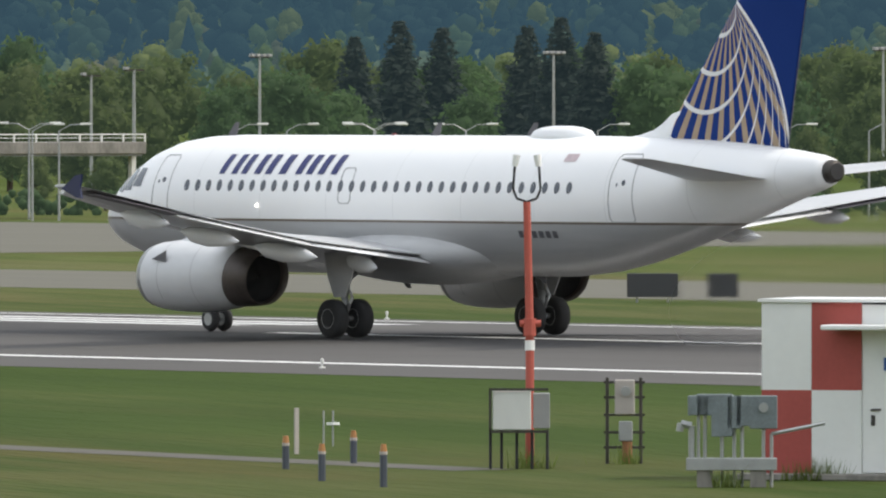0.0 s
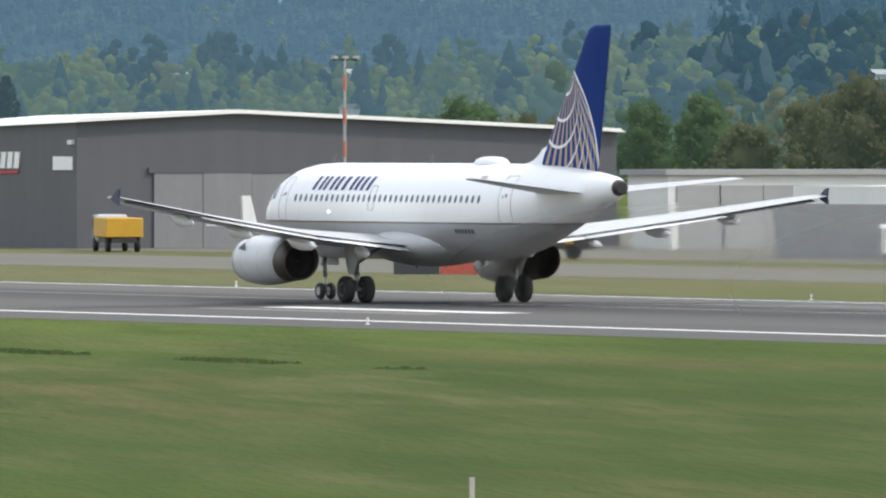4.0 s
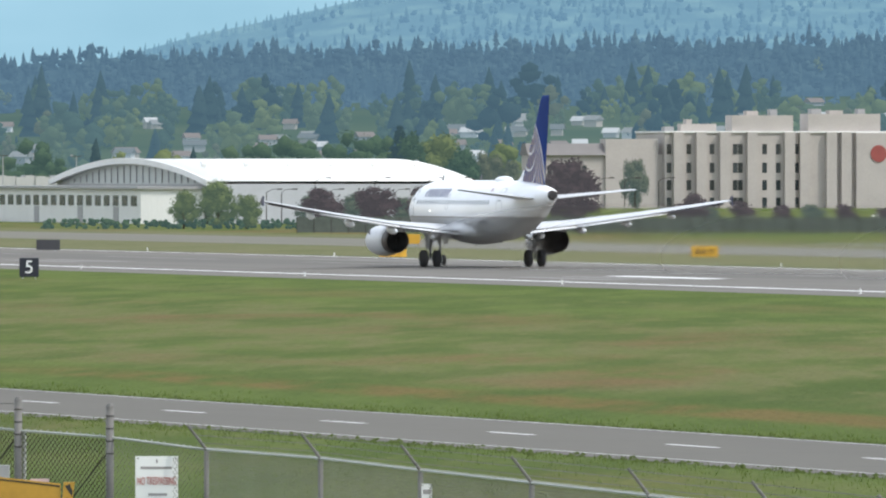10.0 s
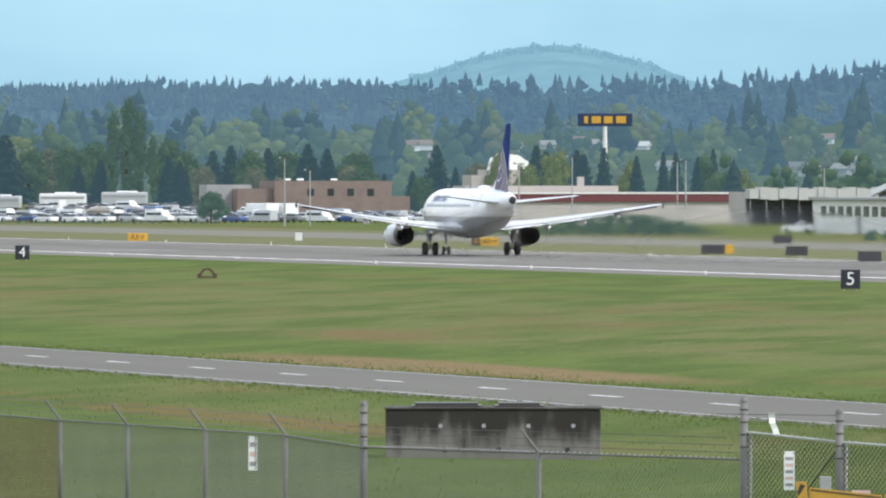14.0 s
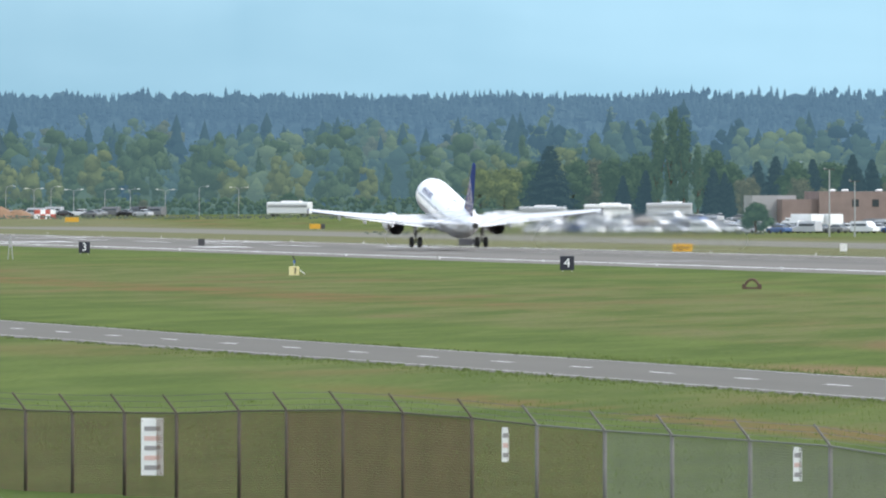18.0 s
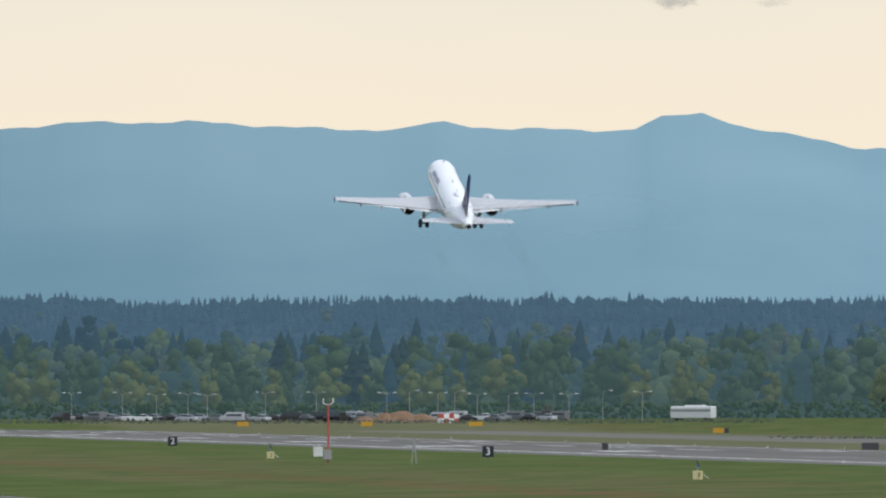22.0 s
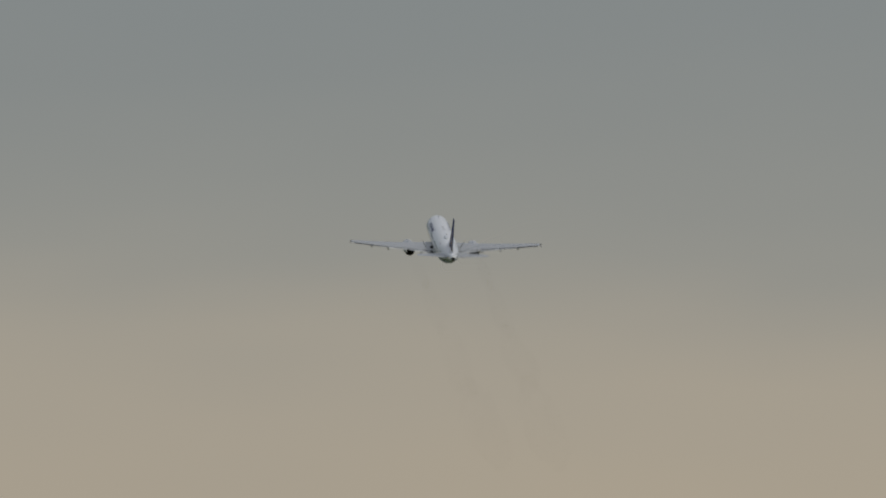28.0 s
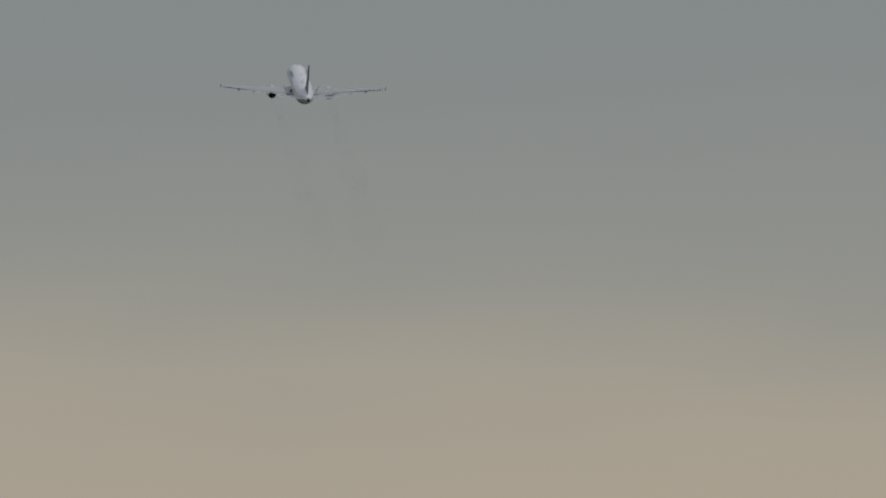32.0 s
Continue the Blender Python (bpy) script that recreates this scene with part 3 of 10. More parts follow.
def aircraft(at, mats, label, group="", gear_doors=True):
    """A short twin-engined airliner in parts; its origin lies on the ground between the main wheels, nose along +y."""
    top, fin_m, wing_m, dark = mats["hull"], mats["fin"], mats["wing"], mats["glass"]
    plane = thing("passenger_jet", (0, 0, 0), label, "aircraft", group)
    plane.matrix_world = at
    # fuselage
    bm = bmesh.new()
    loft(bm, [[(hw * math.cos(a), NOSE - s, zc + hh * math.sin(a)) for a in (2 * math.pi * i / 40 for i in range(40))] for s, zc, hw, hh in HULL])
    part("fuselage", fix(bm), top, plane, "white hull with a grey belly", True)
    bm = bmesh.new()
    rings = []
    for i in range(13):
        k = i / 12
        f = math.sin(math.pi * k) ** 0.55
        rings.append([((2.15 * f + 0.02) * math.cos(a), 5.9 - 11.2 * k, 2.62 + (0.95 * f + 0.02) * math.sin(a) - 0.12 * f) for a in (2 * math.pi * j / 24 for j in range(24))])
    part("belly_fairing", fix(loft(bm, rings)), mats["belly"], plane, "grey wing root fairing", True)
    # radome seam, cockpit glass
    for side in (-1, 1):
        for y0, y1, z0, z1 in ((13.95, 14.45, 4.22, 4.72), (13.25, 13.85, 4.28, 4.92), (12.6, 13.15, 4.40, 4.95)):
            bm = bmesh.new()
            grid = [[bm.verts.new(skin(y0 + (y1 - 0.16 * k - y0) * j, z0 + (z1 - z0) * k, side, 0.014)[0]) for j in (0, 0.25, 0.5, 0.75, 1)] for k in (0, 0.2, 0.4, 0.6, 0.8, 1)]
            for g, h in zip(grid, grid[1:]):
                for j in range(4):
                    bm.faces.new((g[j], g[j + 1], h[j + 1], h[j]))
            part("cockpit_window", fix(bm), dark, plane)
    # cabin windows, one mesh shared
    bm = bmesh.new()
    ring = [(0.0, 0.125 * math.cos(a), 0.18 * math.sin(a)) for a in (2 * math.pi * i / 12 for i in range(12))]
    loft(bm, [ring, [(0.012, y * 0.8, z * 0.85) for _, y, z in ring]])
    wmesh = bpy.data.meshes.new("cabin_window")
    fix(bm).to_mesh(wmesh)
    bm.free()
    wmesh.materials.append(dark)
    for side in (-1, 1):
        for i in range(35):
            y = 10.05 - i * 0.533
            p, a = skin(y, 4.46, side)
            share("cabin_window", wmesh, plane, Matrix.Translation(p) @ Matrix.Rotation(math.pi if side < 0 else 0, 4, "Z") @ Matrix.Rotation(-a, 4, "Y"))
    # doors: thin raised frames that follow the skin
    def outline_on_skin(y0, y1, z0, z1, side, w=0.045):
        bm = bmesh.new()
        def seg(a, b):
            for i in range(8):
                p = [(a[0] + (b[0] - a[0]) * k, a[1] + (b[1] - a[1]) * k) for k in (i / 8, (i + 1) / 8)]
                tube(bm, skin(*p[0], side, 0.0)[0], skin(*p[1], side, 0.0)[0], w * 0.5, n=4)
        c = 0.09
        pts = [(y0, z0 + c), (y0, z1 - c), (y0 + c, z1), (y1 - c, z1), (y1, z1 - c), (y1, z0 + c), (y1 - c, z0), (y0 + c, z0)]
        for a, b in zip(pts, pts[1:] + pts[:1]):
            seg(a, b)
        return bm
    for side in (-1, 1):
        for y0, y1, z0, z1 in ((10.95, 11.80, 3.50, 5.36), (-10.7, -9.75, 3.47, 5.45), (2.05, 2.62, 3.95, 5.0)):
            dr = part("cabin_door_outline", outline_on_skin(y0, y1, z0, z1, side, 0.034), mats["joint"], plane)
            if z0 < 3.9:
                p, a = skin((y0 + y1) / 2 - 0.08, 4.62, side)
                share("door_window", wmesh, dr, Matrix.Translation(p) @ Matrix.Rotation(math.pi if side < 0 else 0, 4, "Z") @ Matrix.Rotation(-a, 4, "Y") @ Matrix.Diagonal((1, 0.7, 0.5, 1)))
                p, a = skin((y0 + y1) / 2 + 0.18, 4.56, side)
                share("door_handle", wmesh, dr, Matrix.Translation(p) @ Matrix.Rotation(math.pi if side < 0 else 0, 4, "Z") @ Matrix.Rotation(-a, 4, "Y") @ Matrix.Diagonal((1, 0.3, 0.35, 1)))
    # airline name and registration as plain slanted blocks, a small flag
    if mats.get("name"):
        for side in (-1, 1):
            def bars(spans, z0, z1, slant, material, nm):
                for ya, w in spans:
                    bm = bmesh.new()
                    grid = []
                    for k in range(5):
                        z = z0 + (z1 - z0) * k / 4
                        sl = slant * (z - z0) * (1 if side < 0 else -1)
                        grid.append([bm.verts.new(skin(ya - sl - w * j, z, side, 0.014)[0]) for j in (0, 1)])
                    for a, b in zip(grid, grid[1:]):
                        bm.faces.new((a[0], a[1], b[1], b[0]))
                    part(nm, fix(bm), material, plane)
            bars([(8.62, 0.27), (8.02, 0.27), (7.55, 0.27), (6.92, 0.30), (6.38, 0.30), (5.72, 0.34), (4.92, 0.30), (4.40, 0.30), (3.84, 0.30), (3.22, 0.30)], 4.80, 5.38, 0.25, mats["name"], "airline_name_bar")
            bars([(-5.75 - 0.30 * i, 0.2) for i in range(6)], 3.0, 3.2, 0.0, mats["seam"], "registration_bar")
            bm = bmesh.new()
            bm.faces.new([bm.verts.new(skin(y, z, side, 0.012)[0]) for y, z in ((-7.4, 5.22), (-7.95, 5.22), (-7.95, 5.44), (-7.4, 5.44))])
            part("flag_decal", fix(bm), mat("faded_flag_decal", (0.52, 0.42, 0.44), 0.5, var=0.3, scale=4), plane)
    # satellite dome, aerials
    bm = bmesh.new()
    loft(bm, [[(0.55 * r * math.cos(a), -5.55 + 1.4 * r * math.sin(a), 5.84 + h) for a in (2 * math.pi * i / 20 for i in range(20))] for r, h in ((1, 0), (0.97, 0.16), (0.86, 0.29), (0.6, 0.38), (0.25, 0.42))])
    part("satellite_dome", fix(bm), mats["white"], plane, "", True)
    for y in (10.3, 0.5, -4.0):
        bm = bmesh.new()
        prism(bm, [(y + 0.2, 5.9), (y - 0.25, 5.9), (y - 0.38, 6.35), (y - 0.22, 6.35)], 0, -0.02, 0.02)
        part("aerial", fix(bm), mats["seam"], plane)
    for y, z in ((2.0, 1.6), (-4.4, 1.82), (-10.5, 2.95)):
        bm = bmesh.new()
        prism(bm, [(y + 0.2, z + 0.2), (y - 0.3, z + 0.2), (y - 0.4, z - 0.18), (y - 0.25, z - 0.18)], 0, -0.02, 0.02)
        part("belly_aerial", fix(bm), mats["seam"], plane)
    bm = bmesh.new()
    loft(bm, [[(0.10 * r * math.cos(a), 2.4 + 0.12 * r * math.sin(a), 5.94 + h) for a in (2 * math.pi * i / 10 for i in range(10))] for r, h in ((1, 0), (0.9, 0.05), (0.4, 0.09))])
    part("beacon", fix(bm), mats["beacon"], plane, "red anti-collision light", True)
    # tail pipe
    bm = tubes(((0, NOSE - 33.7, 4.97), (0, NOSE - 34.0, 4.98), 0.36, 0.30), n=20)
    part("tail_pipe", bm, M_DKSTEEL, plane, "dark auxiliary exhaust", True)
    bm = tubes(((0, NOSE - 33.98, 4.98), (0, NOSE - 34.02, 4.98), 0.24, 0.24), n=16)
    part("tail_pipe_mouth", bm, M_BLACK, plane)
    # fin with dorsal fillet and rudder
    bm = bmesh.new()
    rings = []
    for z, le, te, t in ((5.55, -9.5, -15.75, 0.30), (6.1, -10.2, -15.85, 0.29), (6.6, -10.78, -15.95, 0.27), (9.0, -12.78, -16.42, 0.2), (11.2, -14.5, -16.85, 0.13), (11.62, -14.9, -16.92, 0.1), (11.76, -15.4, -16.9, 0.02)):
        c = le - te
        rings.append([(b * t * 1.2, le - a * c, z) for a, b in ((a, b - 0.04 * 4 * a * (1 - a)) for a, b in FOIL)])
    part("fin", fix(loft(bm, rings)), fin_m, plane, "deep blue fin with part of a gold globe", True)
    bm = bmesh.new()
    loft(bm, [[(w, y, z), (0.0, y, z + 0.03), (-w, y, z), (-w * 1.6, y, 5.5), (w * 1.6, y, 5.5)] for y, z, w in ((-8.5, 5.90, 0.03), (-9.1, 5.97, 0.05), (-9.7, 6.11, 0.06), (-10.2, 6.33, 0.07), (-10.6, 6.60, 0.07), (-11.0, 6.7, 0.05))])
    part("dorsal_fillet", fix(bm), mats["white"], plane, "", True)
    bm = tubes(((0, -15.78, 5.7), (0, -16.9, 11.7), 0.015, 0.015), n=4)
    part("rudder_hinge_line", bm, mats["seam"], plane)
    for side in (-1, 1):
        # tailplane
        bm = bmesh.new()
        loft(bm, [wing_ring(side * x, le, c, t, z) for x, le, c, t, z in ((0.5, -12.0, 3.7, 0.40, 4.72), (1.3, -12.5, 3.3, 0.32, 4.80), (6.1, -15.6, 1.45, 0.13, 5.33), (6.23, -15.85, 1.05, 0.04, 5.35))])
        part("tailplane", fix(bm), wing_m, plane, "", True)
        # main wing: sections from root to tip
        bm = bmesh.new()
        sec = ((0.8, 5.6, 6.9, 0.95, 2.42), (1.95, 4.95, 6.35, 0.85, 2.52), (4.2, 3.76, 5.2, 0.66, 2.72), (6.4, 2.6, 4.2, 0.50, 2.95), (11.0, 0.18, 2.95, 0.33, 3.62), (16.3, -2.62, 1.58, 0.17, 4.48), (16.75, -2.95, 1.35, 0.12, 4.55))
        loft(bm, [wing_ring(side * x, le, c, t, z, 0.01) for x, le, c, t, z in sec])
        wing = part("wing", fix(bm), wing_m, plane, "light grey swept wing", True)
        # slats let down a little
        bm = bmesh.new()
        loft(bm, [[(side * x, le + 0.16, z - 0.14), (side * x, le + 0.08, z + 0.02), (side * x, le - 0.35 * 1, z + 0.13), (side * x, le - 0.12, z - 0.12)]
                  for x, le, z in ((2.6, 4.61, 2.58), (5.2, 3.24, 2.82))])
        part("slat", fix(bm), mats["white"], wing)
        bm = bmesh.new()
        loft(bm, [[(side * x, le + 0.14, z - 0.13), (side * x, le + 0.06, z + 0.02), (side * x, le - 0.3 * 1, z + 0.11), (side * x, le - 0.1, z - 0.1)]
                  for x, le, z in ((6.6, 2.50, 2.98), (11.0, 0.18, 3.62), (16.1, -2.5, 4.44))])
        part("slat", fix(bm), mats["white"], wing)
        # flaps, drooped, and a dark strip painted in for the shaded gap before them
        for xa, xb, lea, leb, ca, cb, za, zb in ((2.0, 6.3, -0.80, -1.0, 1.05, 0.9, 2.40, 2.88), (6.4, 12.4, -1.08, -2.55, 0.85, 0.66, 2.90, 3.77), (12.5, 16.2, -2.66, -3.75, 0.62, 0.42, 3.80, 4.36)):
            bm = bmesh.new()
            droop = 0.13 if xb < 12.45 else 0.03
            loft(bm, [wing_ring(side * xa, lea, ca, 0.16, za - 0.06, droop), wing_ring(side * xb, leb, cb, 0.12, zb - 0.04, droop)])
            part("flap" if droop > 0.1 else "aileron", fix(bm), mats["white"] if droop > 0.1 else mats["shade"], wing, "", True)
            bm = bmesh.new()
            loft(bm, [[(side * x, le + 0.26, z + 0.075), (side * x, le - 0.08, z + 0.07), (side * x, le - 0.08, z - 0.03), (side * x, le + 0.26, z - 0.05)] for x, le, z in ((xa, lea, za), (xb, leb, zb))])
            part("flap_gap_shade", fix(bm), mats["seam"], wing)
        for x, y, z, ln in ((3.9, -0.9, 2.28, 1.3), (6.75, -0.9, 2.62, 2.6), (9.9, -1.35, 3.10, 2.4), (12.9, -2.15, 3.64, 2.0)):
            bm = bmesh.new()
            loft(bm, [[(side * x + r * 0.20 * math.cos(a), y + ln * 1.15 * (0.48 - k), z - 0.03 + dz + r * 0.29 * math.sin(a)) for a in (2 * math.pi * i / 10 for i in range(10))]
                      for k, r, dz in ((0, 0.1, 0.14), (0.2, 0.8, 0.03), (0.5, 1.0, -0.05), (0.8, 0.7, -0.12), (1.0, 0.08, -0.16))])
            part("flap_track_fairing", fix(bm), mats["white"], wing, "", True)
        # wing tip fence
        bm = bmesh.new()
        prism(bm, [(-3.35, 4.48), (-4.0, 4.86), (-4.3, 4.9), (-4.22, 4.5), (-4.3, 4.2), (-4.05, 4.22)], 0, side * 16.76 - 0.03, side * 16.76 + 0.03)
        part("wing_tip_fence", fix(bm), mats["fence"], wing, "dark blue wing tip fence")
        # engine
        ex, ez = side * 5.75, 1.80
        ring = lambda y, r, dz, n=36: [(ex + r * math.cos(a), y - 0.16 * r * math.sin(a) * (y < 2.6), ez + dz + r * 0.99 * math.sin(a)) for a in (2 * math.pi * i / n for i in range(n))]
        eng = part("engine", fix(loft(bmesh.new(), [ring(*q) for q in ((6.22, 0.80, 0), (6.34, 0.87, 0), (6.30, 0.93, 0), (5.95, 1.01, 0), (5.3, 1.07, 0), (4.4, 1.09, 0), (3.4, 1.05, 0.02), (2.7, 0.99, 0.03), (2.2, 0.93, 0.04), (2.15, 0.90, 0.04))], cap=False)), mats["nacelle"], plane, "grey-white engine nacelle", True)
        bm = loft(bmesh.new(), [ring(y, r, 0) for y, r in ((6.22, 0.80), (5.7, 0.79), (5.3, 0.78))], cap=False)
        loft(bm, [ring(y, r, 0) for y, r in ((5.3, 0.78), (5.3, 0.2), (5.65, 0.03))], cap=False)
        part("intake_fan", bm, M_DKSTEEL, eng, "", True)
        part("intake_lip", fix(loft(bmesh.new(), [ring(y, r, 0) for y, r in ((6.23, 0.79), (6.36, 0.87), (6.31, 0.94), (6.1, 0.985), (6.1, 0.97))], cap=False)), M_STEEL, eng, "bare metal intake lip", True)
        for y, r in ((5.15, 1.083), (3.55, 1.064)):      # cowl joints
            part("cowl_joint", fix(loft(bmesh.new(), [ring(y + dy, r, 0.015) for dy in (-0.012, 0.012)], cap=False)), mats["joint"], eng)
        part("exhaust_nozzle", fix(loft(bmesh.new(), [ring(*q) for q in ((2.22, 0.925, 0.03), (1.7, 0.88, 0.0), (1.2, 0.81, -0.03), (1.18, 0.78, -0.03), (1.5, 0.74, -0.02))], cap=False)), mats["nozzle"], eng, "brown scorched exhaust nozzle", True)
        part("exhaust_mouth", loft(bmesh.new(), [ring(*q) for q in ((1.22, 0.785, -0.03), (1.9, 0.72, 0.0), (2.0, 0.30, 0.0), (1.65, 0.12, -0.02), (1.6, 0.02, -0.02))], cap=False), M_BLACK, eng, "dark exhaust mouth", True)
        bm = bmesh.new()
        loft(bm, [[(ex + w, y, zt - 0.1), (ex + w * 0.5, y, zt), (ex - w * 0.5, y, zt), (ex - w, y, zt - 0.1), (ex - w, y, zb), (ex + w, y, zb)] for y, w, zb, zt in ((5.4, 0.05, 2.6, 2.82), (4.9, 0.22, 2.6, 2.95), (4.0, 0.30, 2.6, 3.10), (3.0, 0.30, 2.55, 3.12), (1.6, 0.26, 2.45, 3.0), (0.2, 0.2, 2.4, 2.75), (-0.8, 0.06, 2.5, 2.6))])
        part("pylon", fix(bm), mats["nacelle"], eng, "", True)
        bm = bmesh.new()
        prism(bm, [(5.45, 2.30), (4.75, 2.56), (4.75, 2.22)], 0, ex + side * 1.02 - 0.012, ex + side * 1.02 + 0.012)
        part("nacelle_strake", fix(bm), mats["seam"], eng)
        bm = bmesh.new()
        prism(bm, [(5.45, 2.30), (4.75, 2.56), (4.75, 2.22)], 0, ex - side * 1.02 - 0.012, ex - side * 1.02 + 0.012)
        part("nacelle_strake", fix(bm), mats["seam"], eng)
    # landing lights at the wing roots
    bm = bmesh.new()
    loft(bm, [[(-2.02, 6.55, 3.83), (-2.02, 6.45, 3.83), (-2.02, 6.45, 3.93)], [(-2.06, 6.5, 3.84), (-2.06, 6.47, 3.84), (-2.06, 6.47, 3.9)]])
    part("wing_inspection_light", fix(bm), mats["lamp"], plane)
    return plane


def wheel_pair(parent, x, z, r, w, gap):
    for s in (-1, 1):
        bm = bmesh.new()
        cx = x + s * gap / 2
        loft(bm, [[(cx + dx, rr * math.cos(a), z + rr * math.sin(a)) for a in (2 * math.pi * i / 28 for i in range(28))] for dx, rr in ((-w / 2, r * 0.55), (-w / 2, r * 0.86), (-w * 0.36, r * 0.97), (0, r), (w * 0.36, r * 0.97), (w / 2, r * 0.86), (w / 2, r * 0.55))])
        tyre = part("wheel", fix(bm), M_BLACK, parent, "black rubber tyre", True)
        bm = bmesh.new()
        loft(bm, [[(cx + dx, rr * math.cos(a), z + rr * math.sin(a)) for a in (2 * math.pi * i / 20 for i in range(20))] for dx, rr in ((-w * 0.42, r * 0.2), (-w * 0.51, r * 0.5), (w * 0.51, r * 0.5), (w * 0.42, r * 0.2))])
        part("wheel_hub", fix(bm), M_STEEL, tyre)


def landing_gear(plane, mats):
    """Three legs with twin wheels; each leg's own origin is its hinge, so that it can swing up."""
    legs = []
    for side in (-1, 1):
        hinge = Vector((side * 3.75, 0.0, 2.55))
        bm = tubes(((0, 0, 0.1), (0, 0, -1.2), 0.15, 0.14), ((0, 0, -1.2), (0, 0, -1.97), 0.095, 0.095), ((-0.5, 0, -1.97), (0.5, 0, -1.97), 0.08, 0.08),
                   ((0, 0.0, -0.9), (-side * 1.5, 0.0, 0.05), 0.07, 0.07), ((0, 0.32, -0.75), (0, 0.1, -1.5), 0.04, 0.04), ((0, -0.32, -1.35), (0, 0, -1.9), 0.05, 0.05), ((0, -0.32, -1.35), (0, 0, -0.9), 0.05, 0.05), n=10)
        leg = part("main_gear_leg", bm, M_STEEL, plane, "pale grey main landing gear leg", True, loc=hinge)
        wheel_pair(leg, 0, -1.97, 0.58, 0.42, 0.93)
        bm = bmesh.new()
        prism(bm, [(-0.75, 0.15), (0.75, 0.15), (0.55, -0.75), (0.25, -1.35), (-0.25, -1.35), (-0.6, -0.75)], 0, side * 0.22 - 0.02, side * 0.22 + 0.02)
        part("gear_door", fix(bm), mats["belly"], leg, "grey leg door")
        legs.append(leg)
    bm = tubes(((0, 0, 0.1), (0, -0.12, -1.0), 0.10, 0.09), ((0, -0.12, -1.0), (0, -0.15, -1.62), 0.06, 0.06), ((-0.28, -0.15, -1.62), (0.28, -0.15, -1.62), 0.05, 0.05), ((0, -0.1, -0.7), (0, 0.9, 0.1), 0.05, 0.05), n=10)
    nose = part("nose_gear_leg", bm, M_STEEL, plane, "pale grey nose landing gear leg", True, loc=Vector((0, 11.15, 2.0)))
    for s in (-1, 1):
        bm = bmesh.new()
        loft(bm, [[(s * 0.25 + dx, -0.15 + rr * math.cos(a), -1.62 + rr * math.sin(a)) for a in (2 * math.pi * i / 24 for i in range(24))] for dx, rr in ((-0.11, 0.2), (-0.11, 0.32), (0, 0.38), (0.11, 0.32), (0.11, 0.2))])
        tyre = part("wheel", fix(bm), M_BLACK, nose, "black rubber tyre", True)
        bm = tubes(((s * 0.25 - 0.115, -0.15, -1.62), (s * 0.25 + 0.115, -0.15, -1.62), 0.19, 0.19), n=16)
        part("wheel_hub", bm, M_STEEL, tyre)
        bm = boxes((s * 0.42 - 0.015, s * 0.42 + 0.015, -0.6, 0.7, -0.5, 0.12))
        part("gear_door", bm, mats["belly"], nose)
    legs.append(nose)
    return legs


JET = dict(hull=livery_material("airliner_livery", (0.88, 0.885, 0.89), (0.42, 0.425, 0.43), (0.16, 0.13, 0.10), 3.43), fin=fin_material(),
           wing=mat("wing_grey", (0.47, 0.48, 0.49), 0.35, var=0.1, scale=0.4, fine=3, stretch=(1, 3, 1)), glass=mat("cabin_glass", (0.10, 0.11, 0.13), 0.15, var=0.3),
           belly=mat("belly_grey", (0.44, 0.445, 0.45), 0.4, var=0.16, scale=0.5, fine=4, stretch=(1, 0.3, 1)), seam=mat("dark_seam", (0.10, 0.10, 0.11), 0.5, var=0.1),
           white=mat("airliner_white", (0.80, 0.81, 0.82), 0.3, var=0.05), nacelle=mat("nacelle_paint", (0.60, 0.61, 0.62), 0.35, var=0.09, scale=0.6, fine=4, stretch=(1, 0.4, 1)),
           nozzle=mat("scorched_nozzle", (0.095, 0.080, 0.072), 0.45, 0.5, var=0.3, scale=1.5, fine=8), fence=mat("navy_paint", (0.012, 0.02, 0.075), 0.35, var=0.1),
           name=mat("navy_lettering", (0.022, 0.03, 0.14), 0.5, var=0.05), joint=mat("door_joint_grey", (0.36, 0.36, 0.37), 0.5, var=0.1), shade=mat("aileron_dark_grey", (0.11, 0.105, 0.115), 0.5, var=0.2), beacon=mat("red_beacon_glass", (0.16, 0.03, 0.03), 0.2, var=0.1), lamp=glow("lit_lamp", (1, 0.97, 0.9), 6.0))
jet = aircraft(pose(RWY, 303.3, 0), JET, "white twin-engined airliner with grey belly and blue tail taking off")
jet_legs = landing_gear(jet, JET)


# ---- distance: mountains, hills and wooded slopes ----
def leafy(nt, bs, col, geo, relief=0.5):
    """Leaf clumps break up a crown's colour and surface, at real size."""
    n = noise_node(nt, geo.outputs["Position"], 1.0, 4, (0.9, 0.9, 1.1))
    col = mix_col(nt, step(nt, n, 0.30, 0.70), mix_col(nt, 0.25, col, (0.006, 0.010, 0.005)), col)
    bp = nt.nodes.new("ShaderNodeBump")
    bp.inputs["Strength"].default_value, bp.inputs["Distance"].default_value = relief, 1.0
    nt.links.new(n, bp.inputs["Height"])
    nt.links.new(bp.outputs[0], bs.inputs["Normal"])
    return col


